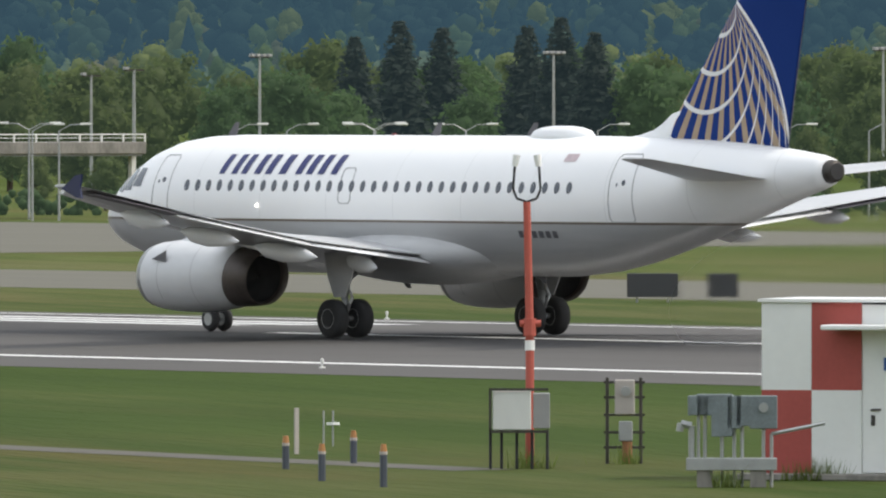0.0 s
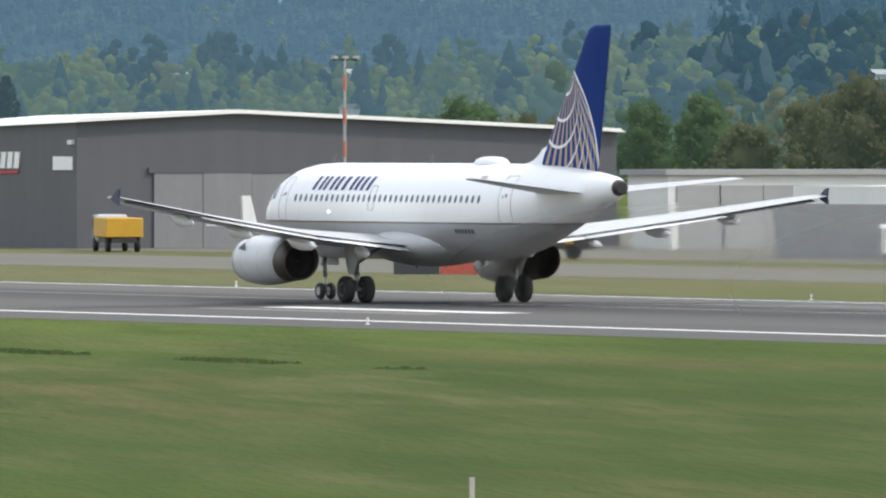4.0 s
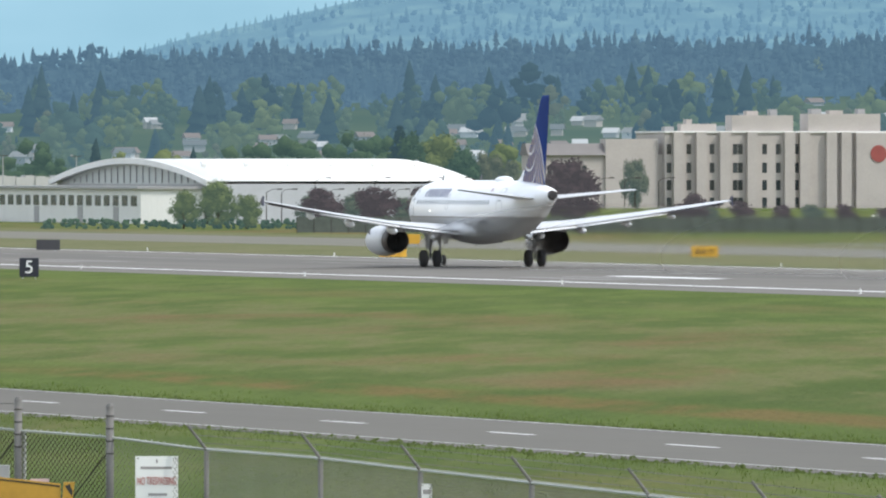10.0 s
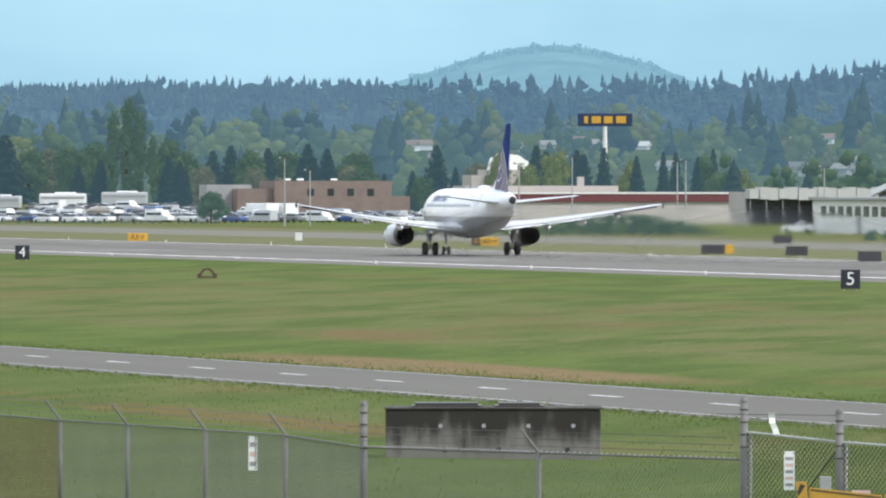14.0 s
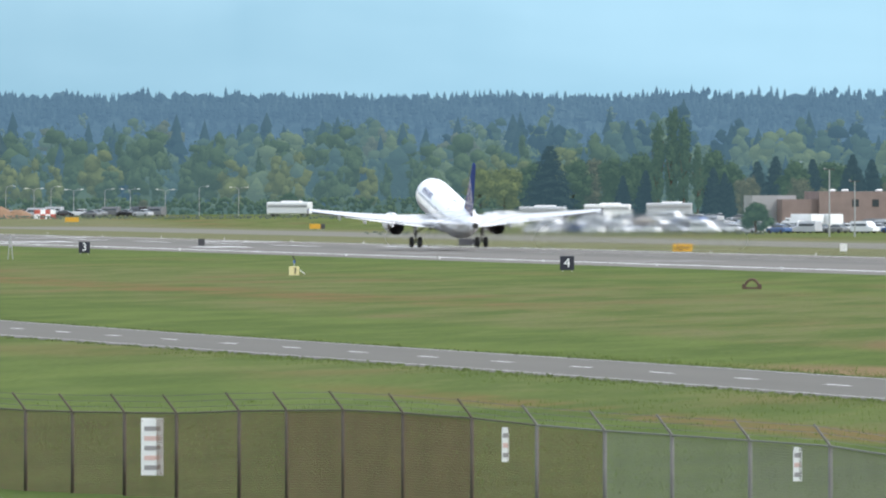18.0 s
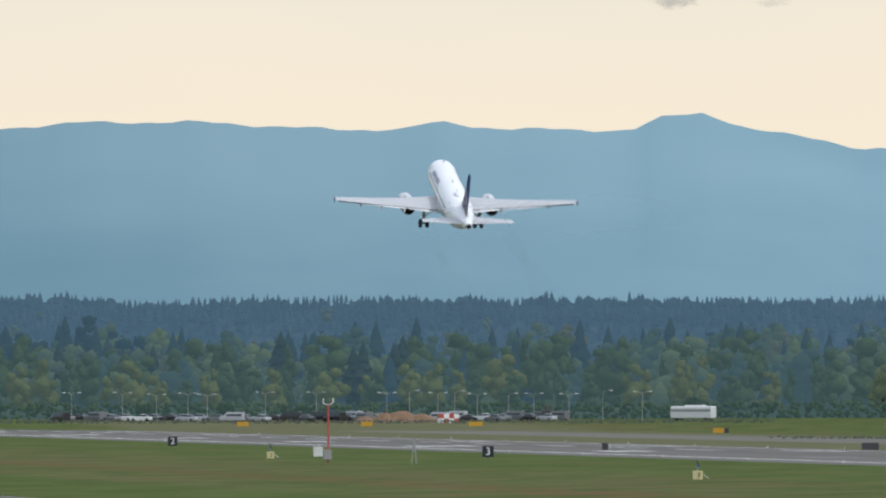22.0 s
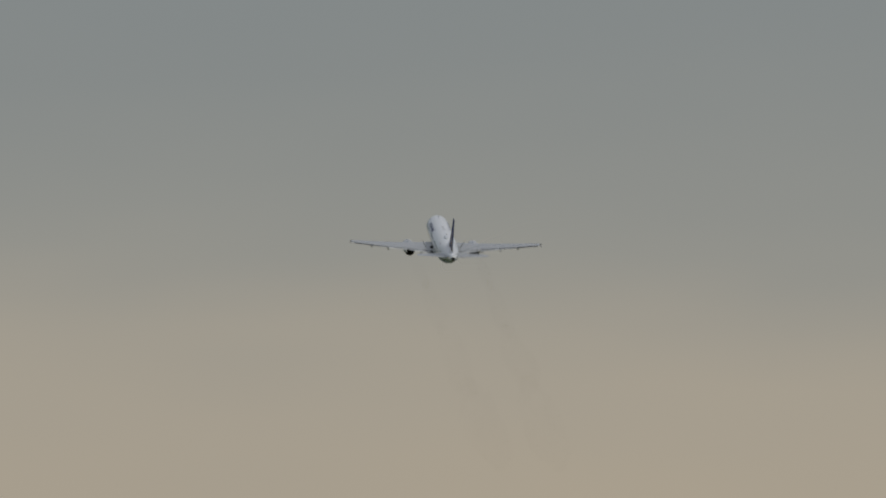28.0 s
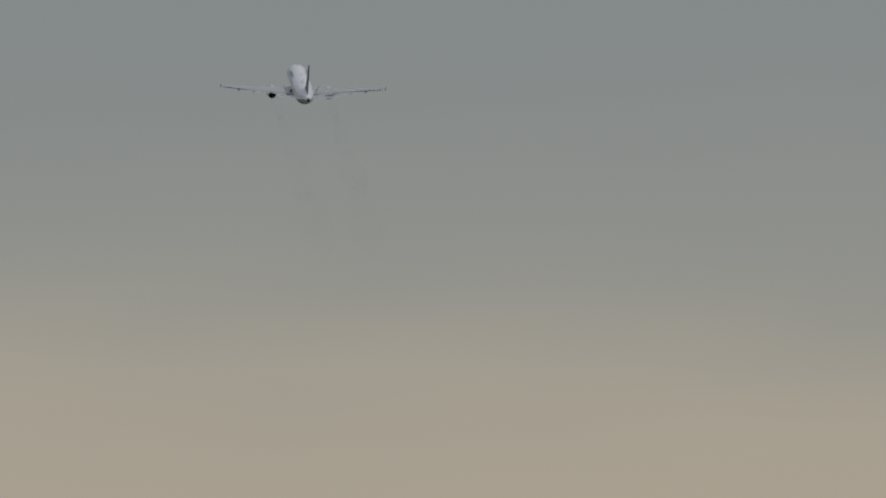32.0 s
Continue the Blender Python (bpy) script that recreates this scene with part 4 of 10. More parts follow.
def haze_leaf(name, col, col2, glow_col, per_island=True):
    """Distant woods, hills or walls, with the air's haze painted in as a faint glow."""
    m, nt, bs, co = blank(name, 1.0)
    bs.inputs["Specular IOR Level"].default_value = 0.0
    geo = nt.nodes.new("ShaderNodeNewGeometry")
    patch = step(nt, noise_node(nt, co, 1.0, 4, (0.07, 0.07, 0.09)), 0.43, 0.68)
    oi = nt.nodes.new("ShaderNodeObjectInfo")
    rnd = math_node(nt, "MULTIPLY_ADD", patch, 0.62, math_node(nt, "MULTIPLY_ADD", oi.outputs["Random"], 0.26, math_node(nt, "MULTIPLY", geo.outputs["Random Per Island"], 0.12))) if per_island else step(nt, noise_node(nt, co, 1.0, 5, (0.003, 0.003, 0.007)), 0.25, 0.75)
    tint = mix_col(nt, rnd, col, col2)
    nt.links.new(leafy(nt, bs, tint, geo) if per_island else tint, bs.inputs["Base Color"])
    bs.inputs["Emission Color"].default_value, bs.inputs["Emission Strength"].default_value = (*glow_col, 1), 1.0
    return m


def ridge_profile(u):
    return np.interp(u, (0, 3400, 5200, 5500, 6500, 7500, 8100, 8600, 10500, 12500, 17500), (165, 164, 168, 192, 222, 236, 250, 285, 262, 330, 330))


def far_ridge(name, d, us, top, foot, material, label):
    """A ridge on the skyline: foot to crest, d metres away, crest heights top(u)."""
    bm = bmesh.new()
    rows = []
    for k in (0.0, 0.25, 0.5, 0.75, 1.0):
        row = []
        for u in us:
            v = foot + (top(u) - foot) * k
            dd = d * (0.94 + 0.06 * k)
            row.append(bm.verts.new(spot(u, dd, rise(v, dd))))
        rows.append(row)
    for a, b in zip(rows, rows[1:]):
        for i in range(len(us) - 1):
            bm.faces.new((a[i], a[i + 1], b[i + 1], b[i]))
    return single(name, bm, material, label, "mountain" if "mount" in name else "hill", kind="structure", smooth=True)


def mountain_top(u):
    base = np.interp(u, (0, 2060, 2250, 2480, 2680, 2940, 3048, 3094, 3125, 3164, 3230, 3450, 3510, 3580, 3660, 3780, 3860, 3920, 4020, 4150, 5000, 7000, 9000, 17500),
                     (410, 436, 460, 477, 478, 464, 466, 476, 477, 471, 466, 463, 488, 495, 464, 450, 428, 430, 412, 403, 370, 330, 310, 260))
    return float(base) + 2.2 * math.sin(u * 0.031) + 1.5 * math.sin(u * 0.083)


# the backdrop's haze is painted in: each layer glows bluer and paler
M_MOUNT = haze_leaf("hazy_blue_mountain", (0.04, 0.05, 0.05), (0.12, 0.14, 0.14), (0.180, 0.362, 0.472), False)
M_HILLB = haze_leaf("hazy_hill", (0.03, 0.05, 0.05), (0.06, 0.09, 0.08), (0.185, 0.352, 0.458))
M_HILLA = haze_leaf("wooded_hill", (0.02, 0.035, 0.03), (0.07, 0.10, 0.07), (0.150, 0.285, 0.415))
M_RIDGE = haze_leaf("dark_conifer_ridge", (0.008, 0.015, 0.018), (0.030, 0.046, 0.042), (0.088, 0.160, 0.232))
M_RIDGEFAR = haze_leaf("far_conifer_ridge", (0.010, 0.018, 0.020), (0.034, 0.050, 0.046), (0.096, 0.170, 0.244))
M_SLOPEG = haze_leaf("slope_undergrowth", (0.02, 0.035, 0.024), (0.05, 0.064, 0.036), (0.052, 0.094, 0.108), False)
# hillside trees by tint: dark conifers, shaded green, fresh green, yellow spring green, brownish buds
# each tint also glows blue-green: haze painted over the slope
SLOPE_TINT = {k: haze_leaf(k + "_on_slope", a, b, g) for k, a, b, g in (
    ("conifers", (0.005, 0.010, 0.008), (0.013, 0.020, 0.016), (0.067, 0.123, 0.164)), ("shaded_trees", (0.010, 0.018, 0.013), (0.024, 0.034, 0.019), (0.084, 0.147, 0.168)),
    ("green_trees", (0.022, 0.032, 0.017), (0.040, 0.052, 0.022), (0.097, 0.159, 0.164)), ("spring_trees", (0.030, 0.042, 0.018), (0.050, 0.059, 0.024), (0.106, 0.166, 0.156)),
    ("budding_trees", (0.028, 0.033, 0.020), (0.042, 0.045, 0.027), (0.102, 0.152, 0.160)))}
# the nearer hills at the runway's start, with less haze painted into their glow
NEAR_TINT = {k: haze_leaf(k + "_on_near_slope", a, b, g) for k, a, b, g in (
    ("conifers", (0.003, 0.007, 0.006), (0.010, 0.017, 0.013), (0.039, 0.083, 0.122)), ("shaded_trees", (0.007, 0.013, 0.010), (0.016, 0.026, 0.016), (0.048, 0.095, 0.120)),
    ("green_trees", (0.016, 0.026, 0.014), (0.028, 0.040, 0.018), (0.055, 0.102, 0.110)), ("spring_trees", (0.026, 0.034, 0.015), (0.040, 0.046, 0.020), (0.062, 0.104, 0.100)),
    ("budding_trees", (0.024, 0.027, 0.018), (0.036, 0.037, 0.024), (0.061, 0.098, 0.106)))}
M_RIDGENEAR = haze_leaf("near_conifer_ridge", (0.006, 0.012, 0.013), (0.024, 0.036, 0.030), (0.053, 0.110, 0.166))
# the haze painted into the mountain's glow brightens with x, on the sun's side
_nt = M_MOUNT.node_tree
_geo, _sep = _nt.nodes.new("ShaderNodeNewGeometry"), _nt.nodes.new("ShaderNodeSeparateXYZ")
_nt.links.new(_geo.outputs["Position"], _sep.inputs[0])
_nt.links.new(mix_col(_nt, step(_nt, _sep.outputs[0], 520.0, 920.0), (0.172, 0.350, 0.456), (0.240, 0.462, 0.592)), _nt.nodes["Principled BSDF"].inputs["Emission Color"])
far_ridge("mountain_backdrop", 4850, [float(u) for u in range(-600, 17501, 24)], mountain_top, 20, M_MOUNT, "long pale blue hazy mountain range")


def icosphere(sub):
    bm = bmesh.new()
    bmesh.ops.create_icosphere(bm, subdivisions=sub, radius=1.0)
    vs = np.array([v.co[:] for v in bm.verts])
    fs = np.array([[v.index for v in f.verts] for f in bm.faces])
    bm.free()
    return vs, fs


def cone_tree(rng, tiers=4, n=7):
    """A conifer as stacked ragged skirts."""
    vs, fs = [], []
    for i in range(tiers):
        z0, z1 = i / tiers * 0.92, min(1.0, (i + 1.75) / tiers)
        r = 0.26 * (1 - i / tiers) ** 0.85 + 0.025
        b = len(vs)
        for j in range(n):
            a = 2 * math.pi * (j + 0.5 * (i % 2)) / n
            rr = r * rng.uniform(0.65, 1.2)
            vs.append((rr * math.cos(a), rr * math.sin(a), z0 + rng.uniform(-0.03, 0.03)))
        vs.append((0, 0, z1))
        fs += [(b + j, b + (j + 1) % n, b + n) for j in range(n)]
    return np.array(vs), np.array(fs)


def lump(rng, sub, rough=0.3):
    """A ragged clump of foliage."""
    vs, fs = icosphere(sub)
    return vs * rng.uniform(1 - rough, 1 + rough * 0.7, (len(vs), 1)) * rng.uniform(0.85, 1.15, (1, 3)), fs


def blob_tree(rng, leaves=120, fine=1, size=0.036, count=11):
    """A far broadleaf tree: overlapping rounded lobes with loose sprays at the rim."""
    V, Fc = [], []
    lobes = [(np.array([0.0, 0.0, 0.50]), 0.21)]
    lean = rng.uniform(0.75, 1.25)
    for i in range(count):
        a, z = rng.uniform(0, 6.283), 0.16 + 0.76 * (i + rng.random()) / count
        rr = rng.uniform(0.16, 0.30) * math.sin(math.pi * z ** lean) ** 0.7
        lobes.append((np.array([rr * math.cos(a), rr * math.sin(a), z]), rng.uniform(0.08, 0.15) * (1.35 if count < 8 else 1.12 if count < 11 else 1.0)))
    for c, r in lobes:
        vs, fs = lump(rng, 2 if r > 0.2 and count > 8 else fine, 0.42)
        k = len(V)
        V.extend(list(vs * r + c))
        Fc.extend([tuple(int(q) + k for q in f) for f in fs])
        for _ in range(leaves // 12):
            n = rng.normal(size=3)
            n /= np.linalg.norm(n)
            t = np.cross(n, rng.normal(size=3))
            t /= np.linalg.norm(t)
            b2 = np.cross(n, t)
            p, s, k = c + n * r * rng.uniform(0.8, 1.35), rng.uniform(0.4, 1.0) * size, len(V)
            V.extend([p - t * s, p + b2 * s, p + t * s])
            Fc.append((k, k + 1, k + 2))
    return np.array(V), np.array(Fc)


def round_crown(rng):
    """A very far broadleaf crown: three uneven lumps."""
    V, Fc = [], []
    for c, r in (((0, 0, 0.4), 0.30), ((rng.uniform(-0.15, 0.15), rng.uniform(-0.15, 0.15), 0.70), 0.22), ((rng.uniform(-0.25, 0.25), rng.uniform(-0.25, 0.25), 0.45), 0.22)):
        vs, fs = lump(rng, 1, 0.4)
        k = len(V)
        V.extend(list(vs * r + np.array(c)))
        Fc.extend([tuple(int(q) + k for q in f) for f in fs])
    return np.array(V), np.array(Fc)


def woods(name, templates, places, material, label):
    """Countless far trees as one mesh: places are x, y, z, height, width."""
    rng = np.random.default_rng(7)
    V, Fc, base = [], [], 0
    for x, y, z, h, w in places:
        vs, fs = templates[rng.integers(len(templates))]
        a = rng.uniform(0, 6.28)
        c, s = math.cos(a), math.sin(a)
        R = np.array([[c, s, 0], [-s, c, 0], [0, 0, 1]])
        V.append((vs @ R) * np.array([w, w, h]) + np.array([x, y, z]))
        Fc.append(fs + base)
        base += len(vs)
    me = bpy.data.meshes.new(name)
    me.from_pydata(np.concatenate(V).tolist(), [], np.concatenate(Fc).tolist())
    me.polygons.foreach_set("use_smooth", [True] * len(me.polygons))
    me.materials.append(material)
    ob = new(name, me)
    return tagged(ob, label, "woods", kind="stuff")


def slope_v(u, d):
    """The land's height, as seen, between the plain and the ridge."""
    k = max(0.0, (d - 2440) / (3960 - 2440))
    top = float(ridge_profile(u)) * float(np.interp(u, (3000, 4300, 5500, 7500, 9000, 10400, 12000, 17000), (0.32, 0.46, 0.52, 0.54, 0.50, 0.50, 0.78, 0.80)))
    return -69 + (top + 69) * k ** 0.85


def foot(u, d):
    """A place on the ground, or on the hillside's foot where it has begun to climb."""
    return spot(u, d, rise(slope_v(u, d), d)) if d > 2440 else spot(u, d)


_hr = random.Random(3)
# the hillside houses stand in loose rows along the contour: bearing, distance
HOUSES = [(_hr.uniform(4300, 12600), _hr.uniform(2850, 3850)) for _ in range(60)]
HOUSES += [(_hr.uniform(7500, 9700), _hr.choice((2960, 3080, 3230, 3420, 3600)) + _hr.uniform(-25, 25)) for _ in range(75)]
HOUSES += [(_hr.uniform(5600, 7500), _hr.choice((3050, 3300, 3520)) + _hr.uniform(-25, 25)) for _ in range(30)]
HOUSES += [(_hr.uniform(4350, 6500), _hr.choice((2980, 3150, 3340, 3560)) + _hr.uniform(-25, 25)) for _ in range(46)]


def build_distance():
    rng = np.random.default_rng(11)
    cones = [cone_tree(rng) for _ in range(6)]
    blobs = [blob_tree(rng, 110, 1, 0.04, 8) for _ in range(6)]
    # wooded hills behind the ridge
    hill_b = lambda u: float(np.interp(u, (4560, 4700, 4767, 4850, 4930, 5000, 5060, 5120, 5170, 5230, 5420), (120, 165, 185, 212, 230, 234, 227, 212, 198, 172, 120)))
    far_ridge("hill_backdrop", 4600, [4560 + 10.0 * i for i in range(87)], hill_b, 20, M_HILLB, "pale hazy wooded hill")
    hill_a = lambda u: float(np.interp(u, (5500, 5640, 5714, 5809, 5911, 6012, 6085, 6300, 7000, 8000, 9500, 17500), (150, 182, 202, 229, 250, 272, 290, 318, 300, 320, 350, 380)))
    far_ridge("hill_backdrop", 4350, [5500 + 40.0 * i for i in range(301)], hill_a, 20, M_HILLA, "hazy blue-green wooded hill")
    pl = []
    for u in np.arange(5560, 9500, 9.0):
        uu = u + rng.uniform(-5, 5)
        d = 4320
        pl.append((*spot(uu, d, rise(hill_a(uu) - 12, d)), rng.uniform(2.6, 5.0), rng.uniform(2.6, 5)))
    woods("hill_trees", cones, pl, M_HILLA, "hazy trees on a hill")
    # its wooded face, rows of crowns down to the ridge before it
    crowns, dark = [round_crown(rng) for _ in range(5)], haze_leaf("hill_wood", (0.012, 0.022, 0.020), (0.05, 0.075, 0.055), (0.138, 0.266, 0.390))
    pl, pc = [], []
    for row in range(1, 15):
        d = 4340 - 12 * row
        for u in np.arange(5540, 9600, 15.0):
            uu = u + rng.uniform(-9, 9)
            if rng.random() < 0.35 or noise.noise((uu * 0.008, row * 0.35, 4.0)) < -0.25:
                continue
            (pl if rng.random() < 0.5 else pc).append((*spot(uu, d, rise(hill_a(uu) - 9.5 * row - 14, d)), rng.uniform(2.6, 4.6), rng.uniform(2.6, 4.6)))
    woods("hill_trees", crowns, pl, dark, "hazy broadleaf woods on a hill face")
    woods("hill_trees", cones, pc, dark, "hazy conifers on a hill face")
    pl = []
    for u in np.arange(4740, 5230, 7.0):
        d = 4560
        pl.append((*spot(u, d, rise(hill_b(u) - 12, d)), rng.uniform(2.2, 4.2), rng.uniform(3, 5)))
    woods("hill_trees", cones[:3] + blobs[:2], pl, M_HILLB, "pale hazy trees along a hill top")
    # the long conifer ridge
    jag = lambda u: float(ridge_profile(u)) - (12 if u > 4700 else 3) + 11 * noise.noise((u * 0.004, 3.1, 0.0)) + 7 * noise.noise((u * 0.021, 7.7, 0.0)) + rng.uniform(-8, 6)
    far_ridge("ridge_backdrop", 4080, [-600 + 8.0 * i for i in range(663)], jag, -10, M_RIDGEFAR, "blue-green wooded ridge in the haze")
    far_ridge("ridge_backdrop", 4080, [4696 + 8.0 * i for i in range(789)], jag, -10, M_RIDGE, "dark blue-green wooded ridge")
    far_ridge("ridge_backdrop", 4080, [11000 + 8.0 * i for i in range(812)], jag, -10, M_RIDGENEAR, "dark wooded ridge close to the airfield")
    pl = []
    for row in range(11):
        for u in np.arange(-500, 17400, 11.0 + row):
            uu = u + rng.uniform(-16, 16)
            d = 4060 - row * 24
            top = float(ridge_profile(uu)) + 15 * noise.noise((uu * 0.004, 3.1, row * 0.4)) + 13 * noise.noise((uu * 0.021, 7.7, row * 0.7)) - row * 12
            top += float(np.interp(uu, (3800, 4400), (0, 9)))
            h = rng.uniform(22, 44) * (1.3 if rng.random() < 0.08 else 1.0) * (0.72 if uu < 4700 else 1.0)
            top += rng.normal(0, 4.0 if uu > 4700 else 2.5)
            if rng.random() < 0.12:
                continue
            pl.append((*spot(uu, d, rise(top - h * 0.86, d)), h * d / F, h * d / F * rng.uniform(0.7, 1.15)))
    for row in range(4):
        for u in np.arange(-300, 4750, 10.0):
            uu, d = u + rng.uniform(-6, 6), 4050 - row * 30
            top = float(ridge_profile(uu)) + 12 * noise.noise((uu * 0.006, 9.1, row * 0.4)) - row * 9 + 2
            h = rng.uniform(14, 30)
            pl.append((*spot(uu, d, rise(top - h * 0.86, d)), h * d / F, h * d / F * rng.uniform(0.8, 1.3)))
    # past the runway's end the ridge has more haze painted in; rounder crowns stand among the conifers
    bearing = lambda p: math.atan2(p[0], p[1]) * F
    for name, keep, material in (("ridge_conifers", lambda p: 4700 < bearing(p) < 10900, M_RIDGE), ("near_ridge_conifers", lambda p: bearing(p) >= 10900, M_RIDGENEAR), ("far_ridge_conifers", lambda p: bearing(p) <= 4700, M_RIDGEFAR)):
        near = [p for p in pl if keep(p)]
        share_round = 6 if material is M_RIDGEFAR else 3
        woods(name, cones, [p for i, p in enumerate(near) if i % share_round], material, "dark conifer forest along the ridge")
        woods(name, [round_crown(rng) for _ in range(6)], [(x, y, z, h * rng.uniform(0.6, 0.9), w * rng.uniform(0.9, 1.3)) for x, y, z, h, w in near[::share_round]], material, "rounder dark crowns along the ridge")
    pl = []
    for _ in range(420):
        uu, k = rng.uniform(1000, 11500), rng.random()
        if noise.noise((uu * 0.006, k * 2.0, 8.0)) < 0.02:
            continue
        d, h = 3790 - 90 * k, rng.uniform(16, 34)
        top = float(ridge_profile(uu)) * (0.92 - 0.55 * k)
        pl.append((*spot(uu, d, rise(top - h, d)), h * d / F, h * d / F * rng.uniform(0.9, 1.4)))
    # their paleness is partly haze, painted in as glow
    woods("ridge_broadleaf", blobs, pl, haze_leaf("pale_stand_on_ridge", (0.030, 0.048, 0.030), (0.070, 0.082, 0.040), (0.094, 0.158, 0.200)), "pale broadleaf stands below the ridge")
    # the slope before it: undergrowth, then mixed trees
    bm = bmesh.new()
    us = [-600 + 120.0 * i for i in range(151)]
    rows = [[bm.verts.new(spot(u, d, rise(slope_v(u, d), d))) for u in us] for d in (2440, 2500, 2560, 2630, 2900, 3200, 3500, 3800, 3960)]
    low = bmesh.new()
    near = [[low.verts.new(v.co) for v in row] for row in rows[:4]]
    for a, b in zip(near, near[1:]):
        for i in range(len(us) - 1):
            low.faces.new((a[i], a[i + 1], b[i + 1], b[i]))
    single("far_field", low, M_GRASS, "rough grass at the foot of the hillside", "grass", kind="structure", smooth=True)
    for a, b in zip(rows[3:], rows[4:]):
        for i in range(len(us) - 1):
            bm.faces.new((a[i], a[i + 1], b[i + 1], b[i]))
    for v in [v for row in rows[:3] for v in row]:
        bm.verts.remove(v)
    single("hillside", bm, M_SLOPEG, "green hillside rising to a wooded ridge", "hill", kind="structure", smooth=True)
    seen = [(u, slope_v(u, d), d) for i, (u, d) in enumerate(HOUSES) if i % 4]
    stands = {}
    copse = [blob_tree(rng, 72, 1, 0.05, 5) for _ in range(6)]
    for i in range(5200):
        u, k = (rng.uniform(-300, 17000) if i < 3500 else rng.uniform(10700, 17000)), rng.random()
        d = 2700 + 1120 * k
        east = u > 10900 + rng.normal(0, 150)
        grove = noise.noise((u * 0.0035, d * 0.004, 2.0)) + 0.6 * noise.noise((u * 0.012, d * 0.013, 5.0)) + rng.normal(0, 0.28)
        tint = "conifers" if grove < -0.22 + (0.15 + 0.45 * k if east else 0.0) else "shaded_trees" if grove < (0.06 + 0.6 * k if east else 0.06) else "green_trees" if grove < 0.36 else "spring_trees" if grove < 0.75 else "budding_trees"
        h = rng.uniform(6.5, 14.0) * (1.2 if tint == "conifers" else 1.0)
        if east and k < 0.1:
            continue
        v = slope_v(u, d)
        # houses look out over the trees before them
        for hu, hv, hd in seen:
            if abs(u - hu) < 30 and d < hd + 8:
                h = min(h, max(0.0, hv - v - 1) * d / F) if d > hd - 420 else h
        if h < 2.6:
            continue
        shape = "cone" if tint == "conifers" and rng.random() < (0.35 if east else 0.75) else "blob"
        stands.setdefault((east, tint, shape), []).append((*spot(u, d, rise(v, d) - 0.6), h, h * (rng.uniform(0.8, 1.1) if shape == "cone" else rng.uniform(0.85, 1.35))))
    words = {"conifers": "dark conifers", "shaded_trees": "dull green trees", "green_trees": "fresh green trees", "spring_trees": "yellow-green spring trees", "budding_trees": "brownish budding trees"}
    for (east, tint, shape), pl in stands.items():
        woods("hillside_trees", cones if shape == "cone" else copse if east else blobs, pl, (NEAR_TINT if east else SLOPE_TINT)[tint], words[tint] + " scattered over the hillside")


build_distance()


# ---- trees ----
def leaf_mat(name, col, col2, rough=0.75, air=(0, 0, 0)):
    m, nt, bs, co = blank(name, rough)
    # air: haze light put into the leaves as emission
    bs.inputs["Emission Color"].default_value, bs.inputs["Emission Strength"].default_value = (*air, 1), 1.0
    bs.inputs["Specular IOR Level"].default_value = 0.25
    geo, oi = nt.nodes.new("ShaderNodeNewGeometry"), nt.nodes.new("ShaderNodeObjectInfo")
    f = math_node(nt, "MULTIPLY_ADD", geo.outputs["Random Per Island"], 0.3, math_node(nt, "MULTIPLY", oi.outputs["Random"], 0.7))
    tint = leafy(nt, bs, mix_col(nt, f, col, col2), geo, 0.15)
    nt.links.new(tint, bs.inputs["Base Color"])
    # thin leaves let part of the light through
    tl, mx = nt.nodes.new("ShaderNodeBsdfTranslucent"), nt.nodes.new("ShaderNodeMixShader")
    nt.links.new(tint, tl.inputs[0])
    mx.inputs[0].default_value = 0.6
    nt.links.new(bs.outputs[0], mx.inputs[1])
    nt.links.new(tl.outputs[0], mx.inputs[2])
    nt.links.new(mx.outputs[0], nt.nodes["Material Output"].inputs[0])
    return m


# air light painted into the nearer leaves as a glow that lifts their shadows
AIR_GLOW = (0.055, 0.085, 0.066)
LEAF = dict(green=leaf_mat("mid_green_leaves", (0.058, 0.105, 0.040), (0.090, 0.150, 0.055), air=AIR_GLOW), spring=leaf_mat("spring_green_leaves", (0.095, 0.130, 0.043), (0.14, 0.165, 0.056), air=AIR_GLOW),
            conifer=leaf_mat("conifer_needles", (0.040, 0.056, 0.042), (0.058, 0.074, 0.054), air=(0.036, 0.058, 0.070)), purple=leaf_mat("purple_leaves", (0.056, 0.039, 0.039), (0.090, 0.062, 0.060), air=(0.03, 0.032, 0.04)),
            olive=leaf_mat("budding_twigs", (0.085, 0.083, 0.045), (0.13, 0.125, 0.058), air=AIR_GLOW))


# far leaves carry painted haze, a bluish glow in the material
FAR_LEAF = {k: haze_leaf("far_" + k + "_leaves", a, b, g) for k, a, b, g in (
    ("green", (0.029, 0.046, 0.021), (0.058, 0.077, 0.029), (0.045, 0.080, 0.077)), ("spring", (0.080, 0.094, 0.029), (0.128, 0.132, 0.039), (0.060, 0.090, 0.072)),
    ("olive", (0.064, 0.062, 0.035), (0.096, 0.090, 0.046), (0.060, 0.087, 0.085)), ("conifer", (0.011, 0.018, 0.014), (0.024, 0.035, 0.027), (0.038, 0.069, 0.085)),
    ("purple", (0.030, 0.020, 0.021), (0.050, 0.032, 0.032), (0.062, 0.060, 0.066)))}
